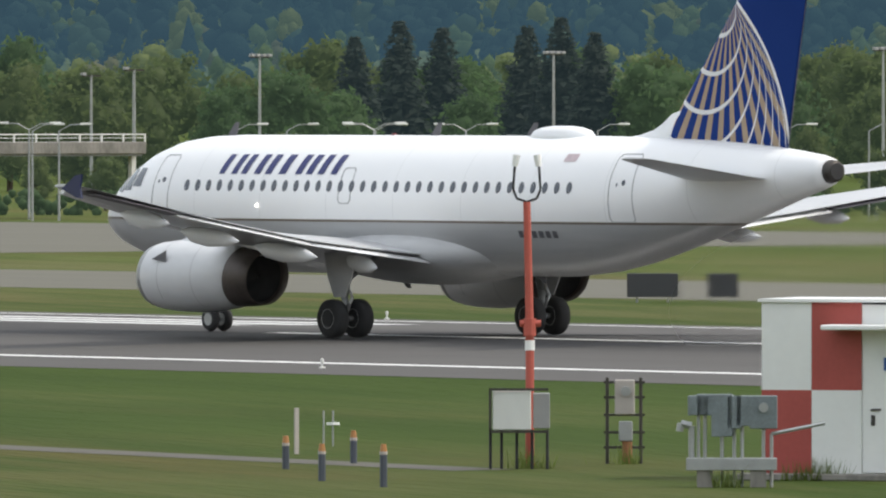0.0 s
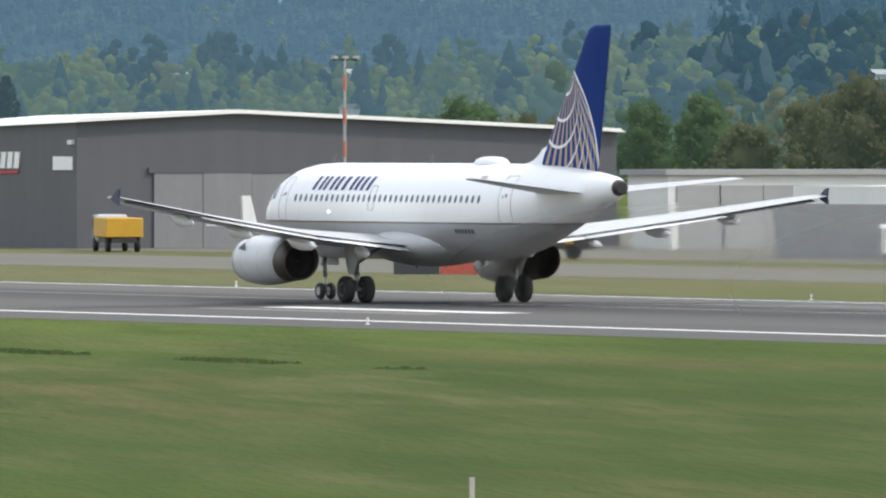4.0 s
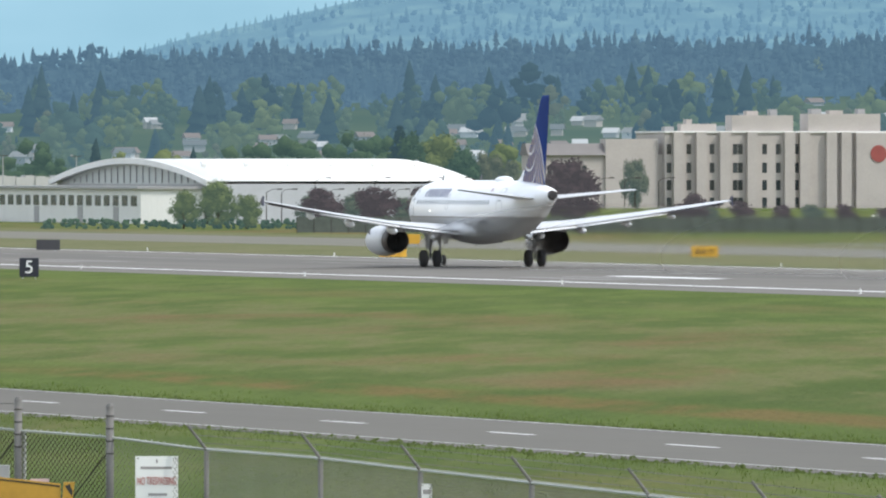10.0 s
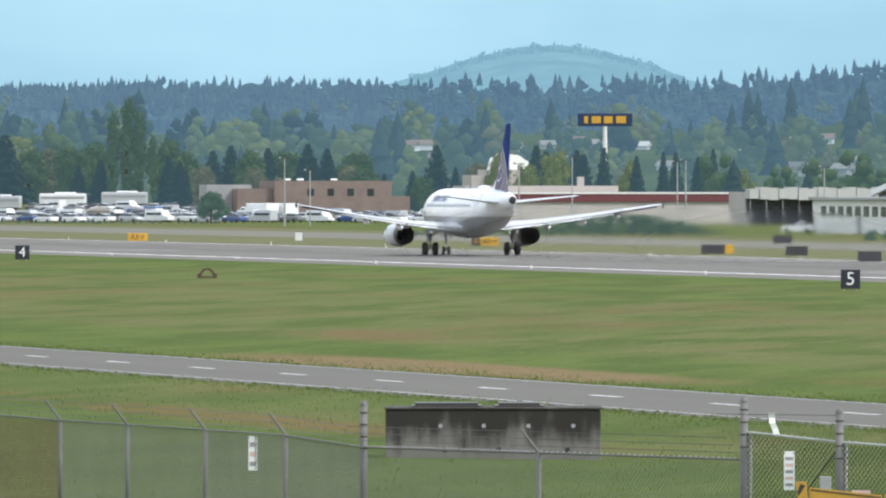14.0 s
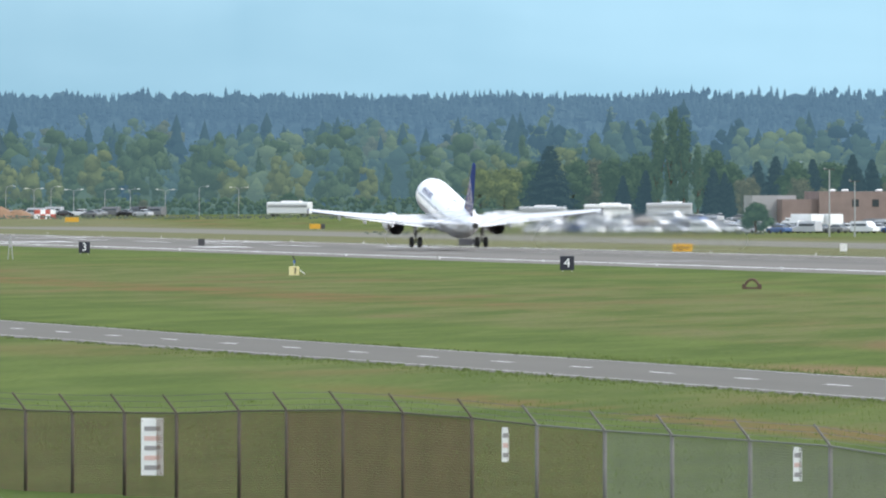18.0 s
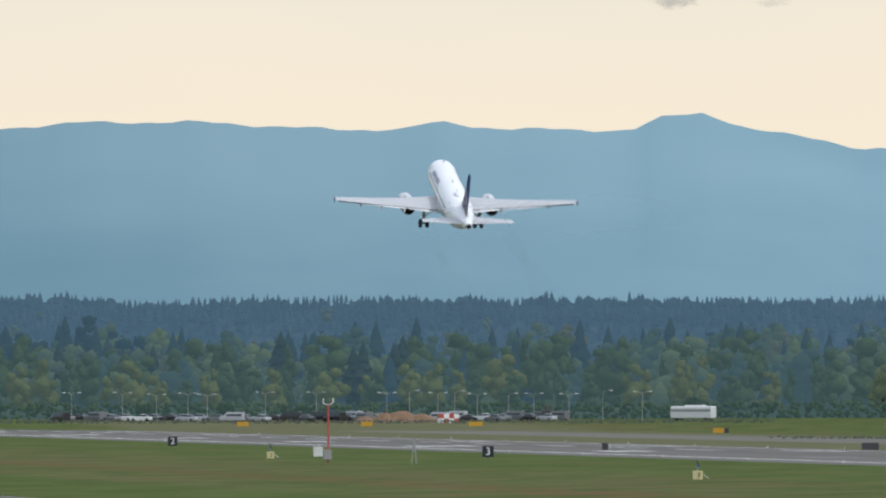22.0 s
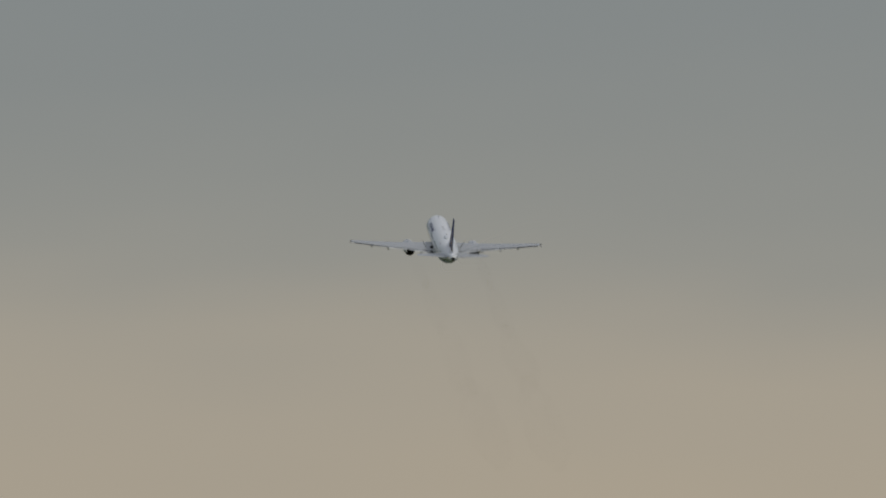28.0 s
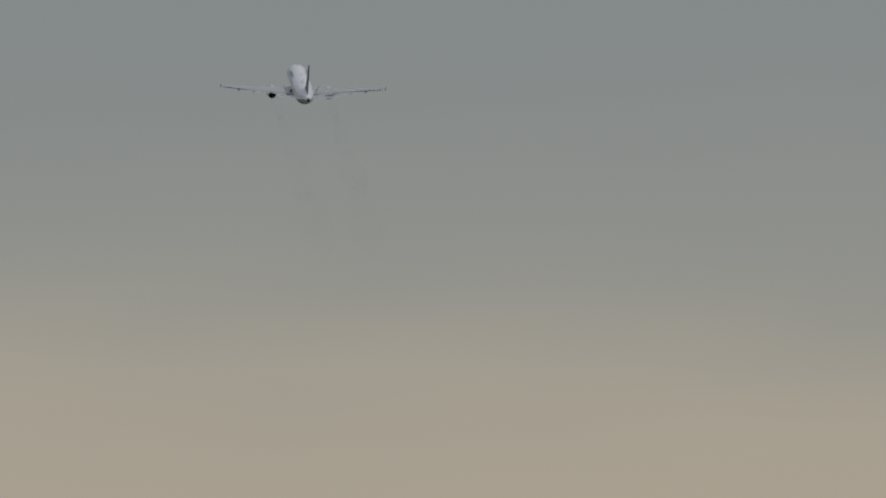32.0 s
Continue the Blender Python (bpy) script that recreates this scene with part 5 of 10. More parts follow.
# the farthest belts, with more of that haze painted in
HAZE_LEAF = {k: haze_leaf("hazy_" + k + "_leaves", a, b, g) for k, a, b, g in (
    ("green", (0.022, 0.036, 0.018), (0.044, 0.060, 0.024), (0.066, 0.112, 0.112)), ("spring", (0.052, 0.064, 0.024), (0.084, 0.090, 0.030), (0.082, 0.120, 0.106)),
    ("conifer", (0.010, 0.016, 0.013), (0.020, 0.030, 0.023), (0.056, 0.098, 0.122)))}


def crown_mesh(kind, seed):
    """A crown of unit height: leaf clumps round several limbs, with gaps; cores inside keep it dense."""
    rng = np.random.default_rng(seed)
    V, Fc = [], []
    def leaf(c, s, n):
        t = rng.normal(size=3)
        t /= np.linalg.norm(t) + 1e-6
        b = np.cross(n, t)
        k = len(V)
        V.extend([c - t * s, c + t * s * 0.7 + b * s * 0.8, c + t * s * 0.6 - b * s * 0.9])
        Fc.append((k, k + 1, k + 2))
    if kind == "conifer":
        for i in range(2100):
            z = rng.random() ** 1.25
            a = rng.uniform(0, 6.283)
            bough = 0.86 + 0.16 * math.sin(z * 44 + 1.5 * math.sin(a * 3)) + 0.10 * noise.noise((math.cos(a) * 2, math.sin(a) * 2, z * 5 + seed))
            r = (0.02 + 0.19 * (1 - z) ** 0.85) * bough * (0.62 + 0.42 * rng.random())
            n = np.array([math.cos(a) * 0.7, math.sin(a) * 0.7, 0.7])
            leaf(np.array([r * math.cos(a), r * math.sin(a), 0.05 + 0.95 * z - 0.18 * r]), 0.014 + 0.020 * (1 - z), n)
        vs, fs = cone_tree(rng, 9, 11)
        k = len(V)
        V.extend(list(vs * np.array([0.45, 0.45, 0.92]) + np.array([0, 0, 0.03])))
        Fc.extend([tuple(int(q) + k for q in f) for f in fs])
    else:
        slim = kind == "poplar"
        lobes = [(np.array([0, 0, 0.58]), 0.27 if not slim else 0.13)]
        for i in range(24):
            a, z = rng.uniform(0, 6.283), 0.14 + 0.78 * (i + rng.random()) / 24
            rr = (0.25 if not slim else 0.08) * rng.uniform(0.5, 1.25) * math.sin(math.pi * min(1, z)) ** 0.6
            lobes.append((np.array([rr * math.cos(a), rr * math.sin(a), z]), rng.uniform(0.065, 0.135) * (1 if not slim else 0.7)))
        for c, r in lobes:
            vs, fs = lump(rng, 2 if r > 0.11 else 1, 0.34)
            k = len(V)
            V.extend(list(vs * r * 0.80 + c))
            Fc.extend([tuple(int(q) + k for q in f) for f in fs])
            for _ in range(int(105 * (r / 0.11) ** 1.6)):
                n = rng.normal(size=3)
                n /= np.linalg.norm(n)
                leaf(c + n * r * rng.uniform(0.75, 1.3), rng.uniform(0.012, 0.026), rng.normal(size=3))
    me = bpy.data.meshes.new("crown")
    me.from_pydata([tuple(map(float, v)) for v in V], [], Fc)
    me.polygons.foreach_set("use_smooth", [True] * len(me.polygons))
    return me


def trunk_mesh(kind):
    bm = bmesh.new()
    if kind == "conifer":
        tube(bm, (0, 0, -0.02), (0, 0, 0.9), 0.022, 0.004, n=7)
    else:
        tube(bm, (0, 0, -0.02), (0.01, 0, 0.35), 0.026, 0.018, n=7)
        tube(bm, (0.01, 0, 0.33), (0.02, 0.01, 0.75), 0.018, 0.006, n=6)
        for a in range(4):
            tube(bm, (0.01, 0, 0.25 + 0.06 * a), (0.16 * math.cos(a * 1.7), 0.16 * math.sin(a * 1.7), 0.52 + 0.06 * a), 0.011, 0.004, n=5)
    me = bpy.data.meshes.new("trunk")
    bm.to_mesh(me)
    bm.free()
    me.materials.append(M_BARK)
    return me


CROWNS = {}
for _k in ("broad", "poplar", "conifer"):
    for _i in range(4 if _k == "broad" else 3):
        for _c in (("green", "spring", "purple", "olive") if _k == "broad" else ("green",) if _k == "poplar" else ("conifer",)):
            _me = crown_mesh(_k, 20 + _i)
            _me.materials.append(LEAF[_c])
            CROWNS.setdefault((_k, _c), []).append(_me)
            # far copy of the crown, its leaves with the haze glow
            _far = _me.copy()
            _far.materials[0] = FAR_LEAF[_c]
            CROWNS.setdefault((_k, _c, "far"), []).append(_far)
TRUNKS = {k: trunk_mesh(k) for k in ("broad", "poplar", "conifer")}
TREE_LABEL = {("broad", "green"): "leafy green broadleaf tree", ("broad", "spring"): "fresh yellow-green spring tree", ("broad", "purple"): "dark purple-leaved ornamental tree",
              ("broad", "olive"): "budding tree with brownish thin twigs", ("poplar", "green"): "tall slim green poplar tree", ("conifer", "conifer"): "dark green conifer tree"}
TREES = random.Random(5)


def tree(kind, tint, u, d, height, width=1.0, at=None):
    p = at or foot(u, d)
    ob = thing("tree", p, TREE_LABEL[(kind, tint)] + " behind the airfield", "tree", "trees beyond the airfield", rz=TREES.uniform(0, 6.28))
    width *= 1.4 if kind == "conifer" else 1.0
    m = Matrix.Diagonal((height * width, height * width, height, 1))
    share("trunk", TRUNKS[kind], ob, m)
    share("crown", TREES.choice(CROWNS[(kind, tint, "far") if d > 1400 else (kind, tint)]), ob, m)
    return ob


JOINED = {}


def tree_belt(u0, u1, d0, d1, n, h0, h1, mix, width=(0.85, 1.25), joined=False):
    """n trees spread over a belt; mix lists the kinds with their shares."""
    kinds = [k for k, s in mix for _ in range(s)]
    for i in range(n):
        u = u0 + (u1 - u0) * (i + TREES.uniform(0.1, 0.9)) / n
        k = TREES.choice(kinds)
        h = TREES.uniform(h0, h1)
        if joined:
            w = h * TREES.uniform(*width)
            JOINED.setdefault((k, 0 if d0 <= 1400 else 1 if d0 <= 2500 else 2), []).append((*foot(u, TREES.uniform(d0, d1)), h, w))
            continue
        tree(*k, u, TREES.uniform(d0, d1), h * (1.12 if k[0] != "broad" else 1.0), TREES.uniform(*width))


G, S, P, O, C, L = ("broad", "green"), ("broad", "spring"), ("broad", "purple"), ("broad", "olive"), ("conifer", "conifer"), ("poplar", "green")


def build_trees():
    # beyond the far car parks at the start of the roll
    tree_belt(12950, 17000, 1120, 1240, 42, 9.5, 12.5, ((G, 5), (S, 3)), joined=True)
    tree_belt(13000, 17000, 980, 1060, 34, 7.5, 10.5, ((G, 5), (S, 3)))
    tree_belt(13100, 17000, 860, 930, 26, 3.5, 5.5, ((G, 5), (S, 2)))
    for u, h in ((15560, 12.2), (15640, 13.5), (15715, 13.0), (15865, 13.2), (15925, 13.8), (15985, 12.6), (14075, 12.8), (14135, 14.2), (14200, 12.4), (14265, 13.6)):
        tree(*C, u, 1000 + (u % 70), h, 1.15)
    tree_belt(10900, 13000, 1500, 1750, 26, 9, 14, ((G, 5), (S, 2), (O, 2)), joined=True)
    tree_belt(10600, 17000, 2050, 2450, 62, 10.5, 17.5, ((G, 5), (S, 3), (O, 2), (C, 2)), (0.8, 1.15), joined=True)
    tree_belt(13200, 17000, 1500, 1900, 40, 9.5, 14.0, ((G, 5), (S, 3), (O, 1)), (0.9, 1.2), joined=True)
    tree_belt(11300, 13100, 1250, 1400, 14, 6, 9, ((G, 4), (S, 2), (O, 2)))
    # behind the hangars
    tree_belt(8700, 9500, 1420, 1500, 16, 6.5, 10, ((G, 3), (S, 3), (O, 2)))
    for u, h in ((8905, 12), (8935, 13.2), (8965, 11), (9105, 12.8), (9180, 12.5), (9225, 13.6), (9270, 13.2), (9330, 11.4), (9380, 12), (9468, 13.4), (9600, 14), (9655, 14.5), (8700, 10.5), (8760, 11)):
        tree(*C, u, 1480 + (u % 90), h, 1.15)
    for u, k, h, w in ((9150, O, 11.2, 1.0), (9196, G, 12.2, 1.1), (9236, O, 12.8, 1.1), (9282, G, 12.0, 1.1), (9312, G, 10.4, 1.0), (8942, G, 9.2, 1.0), (9004, O, 8.6, 1.0), (9060, G, 9.4, 1.0), (9088, O, 8.0, 1.0)):
        tree(*k, u, 1500 + (u % 60), h, w)
    for u, k, h in ((6672, P, 2.6), (6718, O, 2.2), (6780, P, 2.9), (6846, P, 2.4), (6900, O, 2.6), (6962, P, 2.5), (7030, P, 2.2)):
        tree(*k, u, 1600, h, 1.7)
    for i in range(11):      # slim shrubs trained along the storehouse wall
        tree(*L, 8318 + 13 * i, 1160, TREES.uniform(3.2, 4.6), 1.2)
    tree_belt(10400, 11200, 1150, 1300, 9, 8, 13, ((G, 4), (O, 1)))
    tree_belt(9500, 10800, 1800, 2000, 14, 8, 12, ((G, 3), (S, 1)), joined=True)
    # round the hotels
    for u, k, h, w in ((7508, G, 11.0, 0.8), (7540, G, 9.5, 0.9), (7606, S, 8.6, 1.1), (7650, S, 9.8, 1.15), (7700, S, 9.2, 1.1), (7742, S, 8.0, 1.0), (7760, P, 7.0, 1.0), (7782, G, 6.5, 1.0)):
        tree(*k, u, 2150, h, w)
    for u, k, h in ((7868, C, 16), (7960, G, 11), (8000, G, 12), (8076, C, 15), (8150, G, 8.5), (8195, C, 9.5), (8290, G, 9), (8325, C, 15), (8360, C, 12), (8420, S, 10), (8540, C, 14), (8610, G, 10), (8650, S, 11)):
        tree(*k, u, 2080, h, 1.0)
    for u, h, w in ((6588, 8.5, 0.7), (7190, 8.0, 0.7), (7375, 9.0, 1.1), (7330, 7.0, 0.8)):
        tree(*O, u, 2080, h, w)
    for u, h, w in ((6042, 4.6, 1.6), (6132, 5.0, 1.5), (6226, 5.0, 1.6), (6330, 4.0, 1.5), (6470, 8.0, 1.35), (6690, 4.0, 1.4)):
        tree(*P, u, 1480, h, w)
    for u, h in ((6010, 4.6), (6090, 4.8), (6180, 4.4), (6290, 4.5), (5850, 6.4), (5900, 4.8), (5790, 5.2)):
        tree(*(S if u < 6000 else O), u, 1500, h * 0.85, 1.2)
    tree_belt(5900, 6300, 1850, 1960, 6, 7, 9.5, ((S, 1), (G, 3)))
    for u, k, h, w in ((6232, S, 11.5, 1.1), (6270, S, 9.5, 0.9), (6330, O, 9.0, 0.8), (6372, O, 8.0, 0.8), (6172, C, 13.0, 1.0), (6190, G, 12.0, 0.8)):
        tree(*k, u, 1900, h, w)
    # behind the arched hangar, towards the big road sign
    tree_belt(5250, 6350, 2100, 2200, 22, 9.0, 13.5, ((G, 4), (S, 3), (C, 2)), joined=True)
    tree_belt(4880, 5340, 2180, 2300, 13, 7.5, 12.0, ((G, 1), (S, 3), (C, 5), (O, 1)), (0.6, 0.9))
    tree_belt(4330, 5100, 2445, 2530, 24, 6.0, 11.0, ((C, 5), (G, 2), (O, 1)))
    for u, h in ((4212, 19.0), (4236, 22.1), (4258, 19.7), (4282, 14.2)):
        tree(*L, u, 2575, h * 0.97, 0.52)
    for u, h in ((4370, 6.5), (4190, 9), (4310, 9.5), (4330, 8.5), (4150, 8)):
        tree(*C, u, 2580, h, 1.2)
    tree(*G, 4385, 2050, 5.0, 1.5)
    # dark crowns behind the crowded car park and the brick building
    for u, k, h, w in ((3898, S, 9.0, 1.1), (3940, S, 9.6, 1.1), (3985, G, 10.0, 1.0), (4020, C, 13.6, 1.7), (4062, G, 10.6, 1.0), (4102, O, 10.8, 1.1), (4140, G, 11.6, 1.0), (4178, G, 12.2, 1.0), (4300, G, 12.4, 1.0), (4334, G, 10.0, 1.1),
                       (4388, C, 10.4, 1.3), (4420, C, 11.4, 1.3), (4448, G, 10.2, 1.1), (4486, C, 10.8, 1.3), (4520, G, 10.6, 1.1), (4556, C, 11.6, 1.3), (4590, C, 10.8, 1.3), (4640, G, 10.2, 1.1)):
        tree(*k, u, 2610 + (u % 30), h, w)
    # the long green belt at the runway's far end
    tree_belt(1700, 4200, 2650, 2730, 62, 8.0, 13.0, ((G, 4), (S, 5), (L, 2)), (0.75, 1.1), joined=True)
    tree_belt(1700, 4150, 2760, 2860, 40, 10.5, 15.5, ((G, 5), (L, 3), (C, 1)), (0.9, 1.3), joined=True)
    tree_belt(1700, 3700, 2900, 3000, 28, 12, 17, ((G, 4), (C, 1)), (1.0, 1.35), joined=True)
    for u, h, w in ((3560, 6.0, 1.5), (3050, 4.6, 1.5), (3300, 4.2, 1.3), (2730, 4.4, 1.5), (2870, 4.0, 1.5), (2590, 4.4, 1.5)):
        tree(*(O if w < 1.5 else G), u, 2612, h * 0.75, w)


build_trees()


def build_joined():
    for (k, far), places in JOINED.items():
        rng = np.random.default_rng(len(places))
        tm = [(vs, [tuple(map(int, f)) for f in fs]) for vs, fs in ((cone_tree(rng, 8, 9) if k[0] == "conifer" else blob_tree(rng, 640, 1, 0.027)) for _ in range(5))]
        if not far:
            tm = [([v.co[:] for v in me.vertices], [tuple(p.vertices) for p in me.polygons]) for me in CROWNS[k]]
            tm = [(np.array(vs), fs) for vs, fs in tm]
        slim = 0.5 if k[0] == "poplar" else 1.0
        V, Fc, base = [], [], 0
        for i, (x, y, z, h, w) in enumerate(places):
            vs, fs = tm[i % len(tm)]
            a = i * 2.4
            R = np.array([[math.cos(a), math.sin(a), 0], [-math.sin(a), math.cos(a), 0], [0, 0, 1]])
            V.append((vs @ R) * np.array([w * slim, w * slim, h]) + np.array([x, y, z]))
            Fc += [tuple(q + base for q in f) for f in fs]
            base += len(vs)
        me = bpy.data.meshes.new("tree_belt")
        me.from_pydata(np.concatenate(V).tolist(), [], Fc)
        me.polygons.foreach_set("use_smooth", [True] * len(me.polygons))
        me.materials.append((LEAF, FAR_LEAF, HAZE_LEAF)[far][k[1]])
        tagged(new("tree_belt", me), "back row of " + TREE_LABEL[k] + "s", "woods", kind="stuff")


build_joined()


# ---- buildings beyond the runway; their walls run along and across the runway ----
def plan(u_left, u_corner, u_right, d):
    """Corner of a building with a wall along the runway from u_left and one across it to u_right: x, y, depth, length."""
    c = spot(u_corner, d)
    return c.x, c.y, c.y * math.tan(u_right / F) - c.x, c.x / math.tan(u_left / F) - c.y


def face_x(y, u):
    return y * math.tan(u / F)


def building(name, x, y, label, category="building"):
    return thing(name, (x, y, GZ), label, category)


def window(ob, x0, x1, z0, z1, material, y=0.0, name="window"):
    bm = boxes((x0, x1, y - 0.05, y + 0.15, z0, z1))
    return part(name, bm, material, ob)


M_RIM = mat("pale_grey_rim", (0.44, 0.45, 0.47), 0.6, var=0.12, scale=0.5, fine=5)


def arched_hangar(u_left, u_corner, u_right, d, eave, peak, wall, front, label, vents=7, glazed=False):
    pane = mat("translucent_gable_panel", (0.44, 0.47, 0.44), 0.5, var=0.12, scale=0.4, fine=3)
    tan_front = mat("tan_sheet_gable", (0.31, 0.275, 0.215), 0.75, var=0.1, scale=0.3, fine=5, stretch=(1, 1, 0.3))
    x, y, lx, ly = plan(u_left, u_corner, u_right, d)
    ob = building("arched_hangar", x, y, label, "hangar")
    def arc(k, drop=0.0):
        a = math.pi * k
        return ly * k, eave + (peak - eave) * math.sin(a) ** 0.9 - drop
    ks = [i / 20 for i in range(21)]
    bm = bmesh.new()
    loft(bm, [[(xx, *arc(k)) for k in ks] + [(xx, *arc(k, 0.35)) for k in reversed(ks)] for xx in (-0.8, lx + 0.5)])
    part("roof", fix(bm), M_ROOFW, ob, "white barrel roof", True)
    bm = bmesh.new()
    loft(bm, [[(xx, *arc(k, -0.12)) for k in ks] + [(xx, *arc(k, 0.62)) for k in reversed(ks)] for xx in (-1.1, -0.75)])
    part("arch_rim", fix(bm), M_OFFWHITE if glazed else M_RIM, ob, "pale arched gable rim")
    bm = bmesh.new()
    prism(bm, [(0.1, 0.0)] + [arc(k, 0.4) for k in ks] + [(ly - 0.1, 0.0)], 0, 0.0, 0.3)
    part("front_wall", fix(bm), pane if glazed else tan_front, ob)
    part("side_wall", boxes((0.3, lx, 0.0, 0.3, 0, eave), (0.3, lx, ly - 0.3, ly, 0, eave), (lx - 0.3, lx, 0.3, ly - 0.3, 0, eave)), wall, ob)
    n = 8
    for i in range(n):
        y0 = ly * (0.06 + 0.88 * i / n)
        part("hangar_door_leaf", boxes((-0.12 - 0.1 * (i % 2), 0.0, y0 + 0.06, y0 + ly * 0.88 / n - 0.06, 0.0, eave * 0.82)), (M_OFFWHITE if i % 3 else M_CREAM) if glazed else tan_front, ob)
        if not glazed:      # pale strip of panels along the top of each leaf, and a scuffed pale foot
            part("top_panel", boxes((-0.24, -0.225, y0 + 0.1, y0 + ly * 0.88 / n - 0.1, eave * 0.66, eave * 0.815)), M_OFFWHITE, ob)
            part("foot_panel", boxes((-0.24, -0.225, y0 + 0.1, y0 + ly * 0.88 / n - 0.1, 0.05, eave * 0.24)), M_CREAM, ob)
    part("door_track", boxes((-0.35, 0.0, ly * 0.03, ly * 0.97, eave * 0.85, eave * 0.92)), M_GREY if glazed else M_OFFWHITE, ob)
    if glazed:
        for i in range(22):
            k = 0.08 + 0.84 * i / 21
            part("mullion", boxes((-0.15, 0.0, ly * k - 0.05, ly * k + 0.05, eave * 0.95, arc(k, 0.9)[1])), M_GREY, ob)
    for i in range(vents):
        for yy, k in ((0.5, 0.5), (0.2, 0.2)):
            xx = lx * (i + 0.5) / vents if glazed else face_x(y + ly * yy, (12180 if k == 0.5 else 12309) + 111.5 * i) - x
            if xx > lx - 1:
                continue
            zz = arc(k)[1]
            if glazed and k == 0.5:
                continue
            v = part("roof_vent", boxes((xx - 0.24, xx + 0.24, ly * yy - 0.24, ly * yy + 0.24, zz - 0.2, zz + 0.35)), M_OFFWHITE, ob)
            part("vent_cap", boxes((xx - 0.36, xx + 0.36, ly * yy - 0.36, ly * yy + 0.36, zz + 0.35, zz + 0.8), bevel=0.04), M_WHITE, v)
    return ob, x, y, lx, ly


def hangar_row():
    ob, x, y, lx, ly = arched_hangar(11921, 12306, 13010, 749, 4.55, 8.15, M_OFFWHITE, M_CREAM, "white barrel-roofed hangar with beige doors beside the apron")
    for g in range(6):
        for j in range(4):
            xx = 1.2 + g * (lx - 2) / 6 + j * 0.95
            window(ob, xx, xx + 0.75, 2.9, 3.75, M_GLASS)
            if g % 2 == 0 and j < 3:
                window(ob, xx, xx + 0.8, 0.9, 2.0, M_GLASS)
    part("blue_post", boxes((-0.4, 0.0, ly - 0.2, ly + 0.3, 0, 4.4)), M_BLUE, ob)
    # terminal with a glazed hall
    x, y = spot(11250, 790).x, spot(11250, 790).y
    w = face_x(y, 11930) - x
    ob = building("small_terminal", x, y, "low grey terminal with a green-glass skylight hall")
    part("wall", boxes((0, w, 0, 18, 0, 3.3)), M_GREY, ob)
    part("upper_storey", boxes((0.5, w * 0.72, 3, 16, 3.3, 4.4)), M_OFFWHITE, ob)
    part("canopy", boxes((-0.5, w + 0.5, -1.2, 0, 2.7, 3.1)), M_OFFWHITE, ob)
    part("dark_bay", boxes((w * 0.18, w * 0.36, -0.08, 0.0, 0.6, 2.6)), M_GLASS, ob)
    x0, x1 = face_x(y, 11445) - x, face_x(y, 11760) - x
    hall = part("skylight_hall", boxes((x0 + 0.4, x1 - 0.4, 4.2, 10, 3.3, 4.7)), M_TEAL, ob, "green glass hall")
    for xx in (x0, x1 - 0.45):
        bm = bmesh.new()
        prism(bm, [(3.6, 3.3), (3.6, 4.8), (7.0, 6.5), (10.4, 4.8), (10.4, 3.3), (9.7, 3.3), (9.7, 4.6), (7.0, 5.9), (4.3, 4.6), (4.3, 3.3)], 0, xx, xx + 0.45)
        part("gable_frame", fix(bm), M_WHITE, hall, "white gable frame")
    for i in range(10):
        a, b = x0 + 0.45 + (x1 - x0 - 0.9) * i / 10, x0 + 0.45 + (x1 - x0 - 0.9) * (i + 1) / 10
        bm = bmesh.new()
        loft(bm, [[(xx, 4.0, 4.75), (xx, 7.0, 6.25), (xx, 7.0, 6.15), (xx, 4.1, 4.65)] for xx in (a + 0.05, b - 0.05)])
        part("roof_pane", fix(bm), M_TEAL, hall)
        bm = bmesh.new()
        loft(bm, [[(xx, 3.9, 4.72), (xx, 7.0, 6.3), (xx, 7.0, 6.1), (xx, 4.0, 4.6)] for xx in (a - 0.05, a + 0.05)])
        part("glazing_bar", fix(bm), M_WHITE, hall)
        part("glazing_bar", boxes((a - 0.05, a + 0.05, 4.08, 4.2, 3.3, 4.7)), M_WHITE, hall)
    # flag
    p = spot(11326, 770)
    fl = thing("flagpole", p, "white flagpole with a striped flag flying", "flag")
    part("pole", tubes(((0, 0, 0), (0, 0, 6.2), 0.06, 0.04)), M_WHITE, fl)
    for i in range(7):
        bm = bmesh.new()
        loft(bm, [[(0.1 + 1.8 * k, 0.15 * math.sin(k * 7), 5.75 - i * 0.16 - 0.75 * k + dz) for dz in (0, -0.16)] for k in (j / 8 for j in range(9))], cap=False, close=False)
        part("flag_stripe", bm, M_RED if i % 2 == 0 else M_WHITE, fl)
    bm = bmesh.new()
    loft(bm, [[(0.1 + 0.7 * k, 0.15 * math.sin(k * 2.7) - 0.02, 5.75 - 0.29 * k + dz) for dz in (0.01, -0.62)] for k in (j / 4 for j in range(5))], cap=False, close=False)
    part("flag_canton", bm, M_BLUE, fl)
    M_LEAF = mat("mid_grey_sheet", (0.20, 0.20, 0.205), 0.55, var=0.12, scale=0.4, fine=6, stretch=(2, 2, 0.3))
    # big dark grey hangar: a wall along the runway with the company name, a wide gable across it
    x, y, w, ly = plan(9447, 9780, 10735, 868)
    ob = building("maintenance_hangar", x, y, "large dark grey sheet-metal hangar with a low gable", "hangar")
    pk = face_x(y, 10060) - x
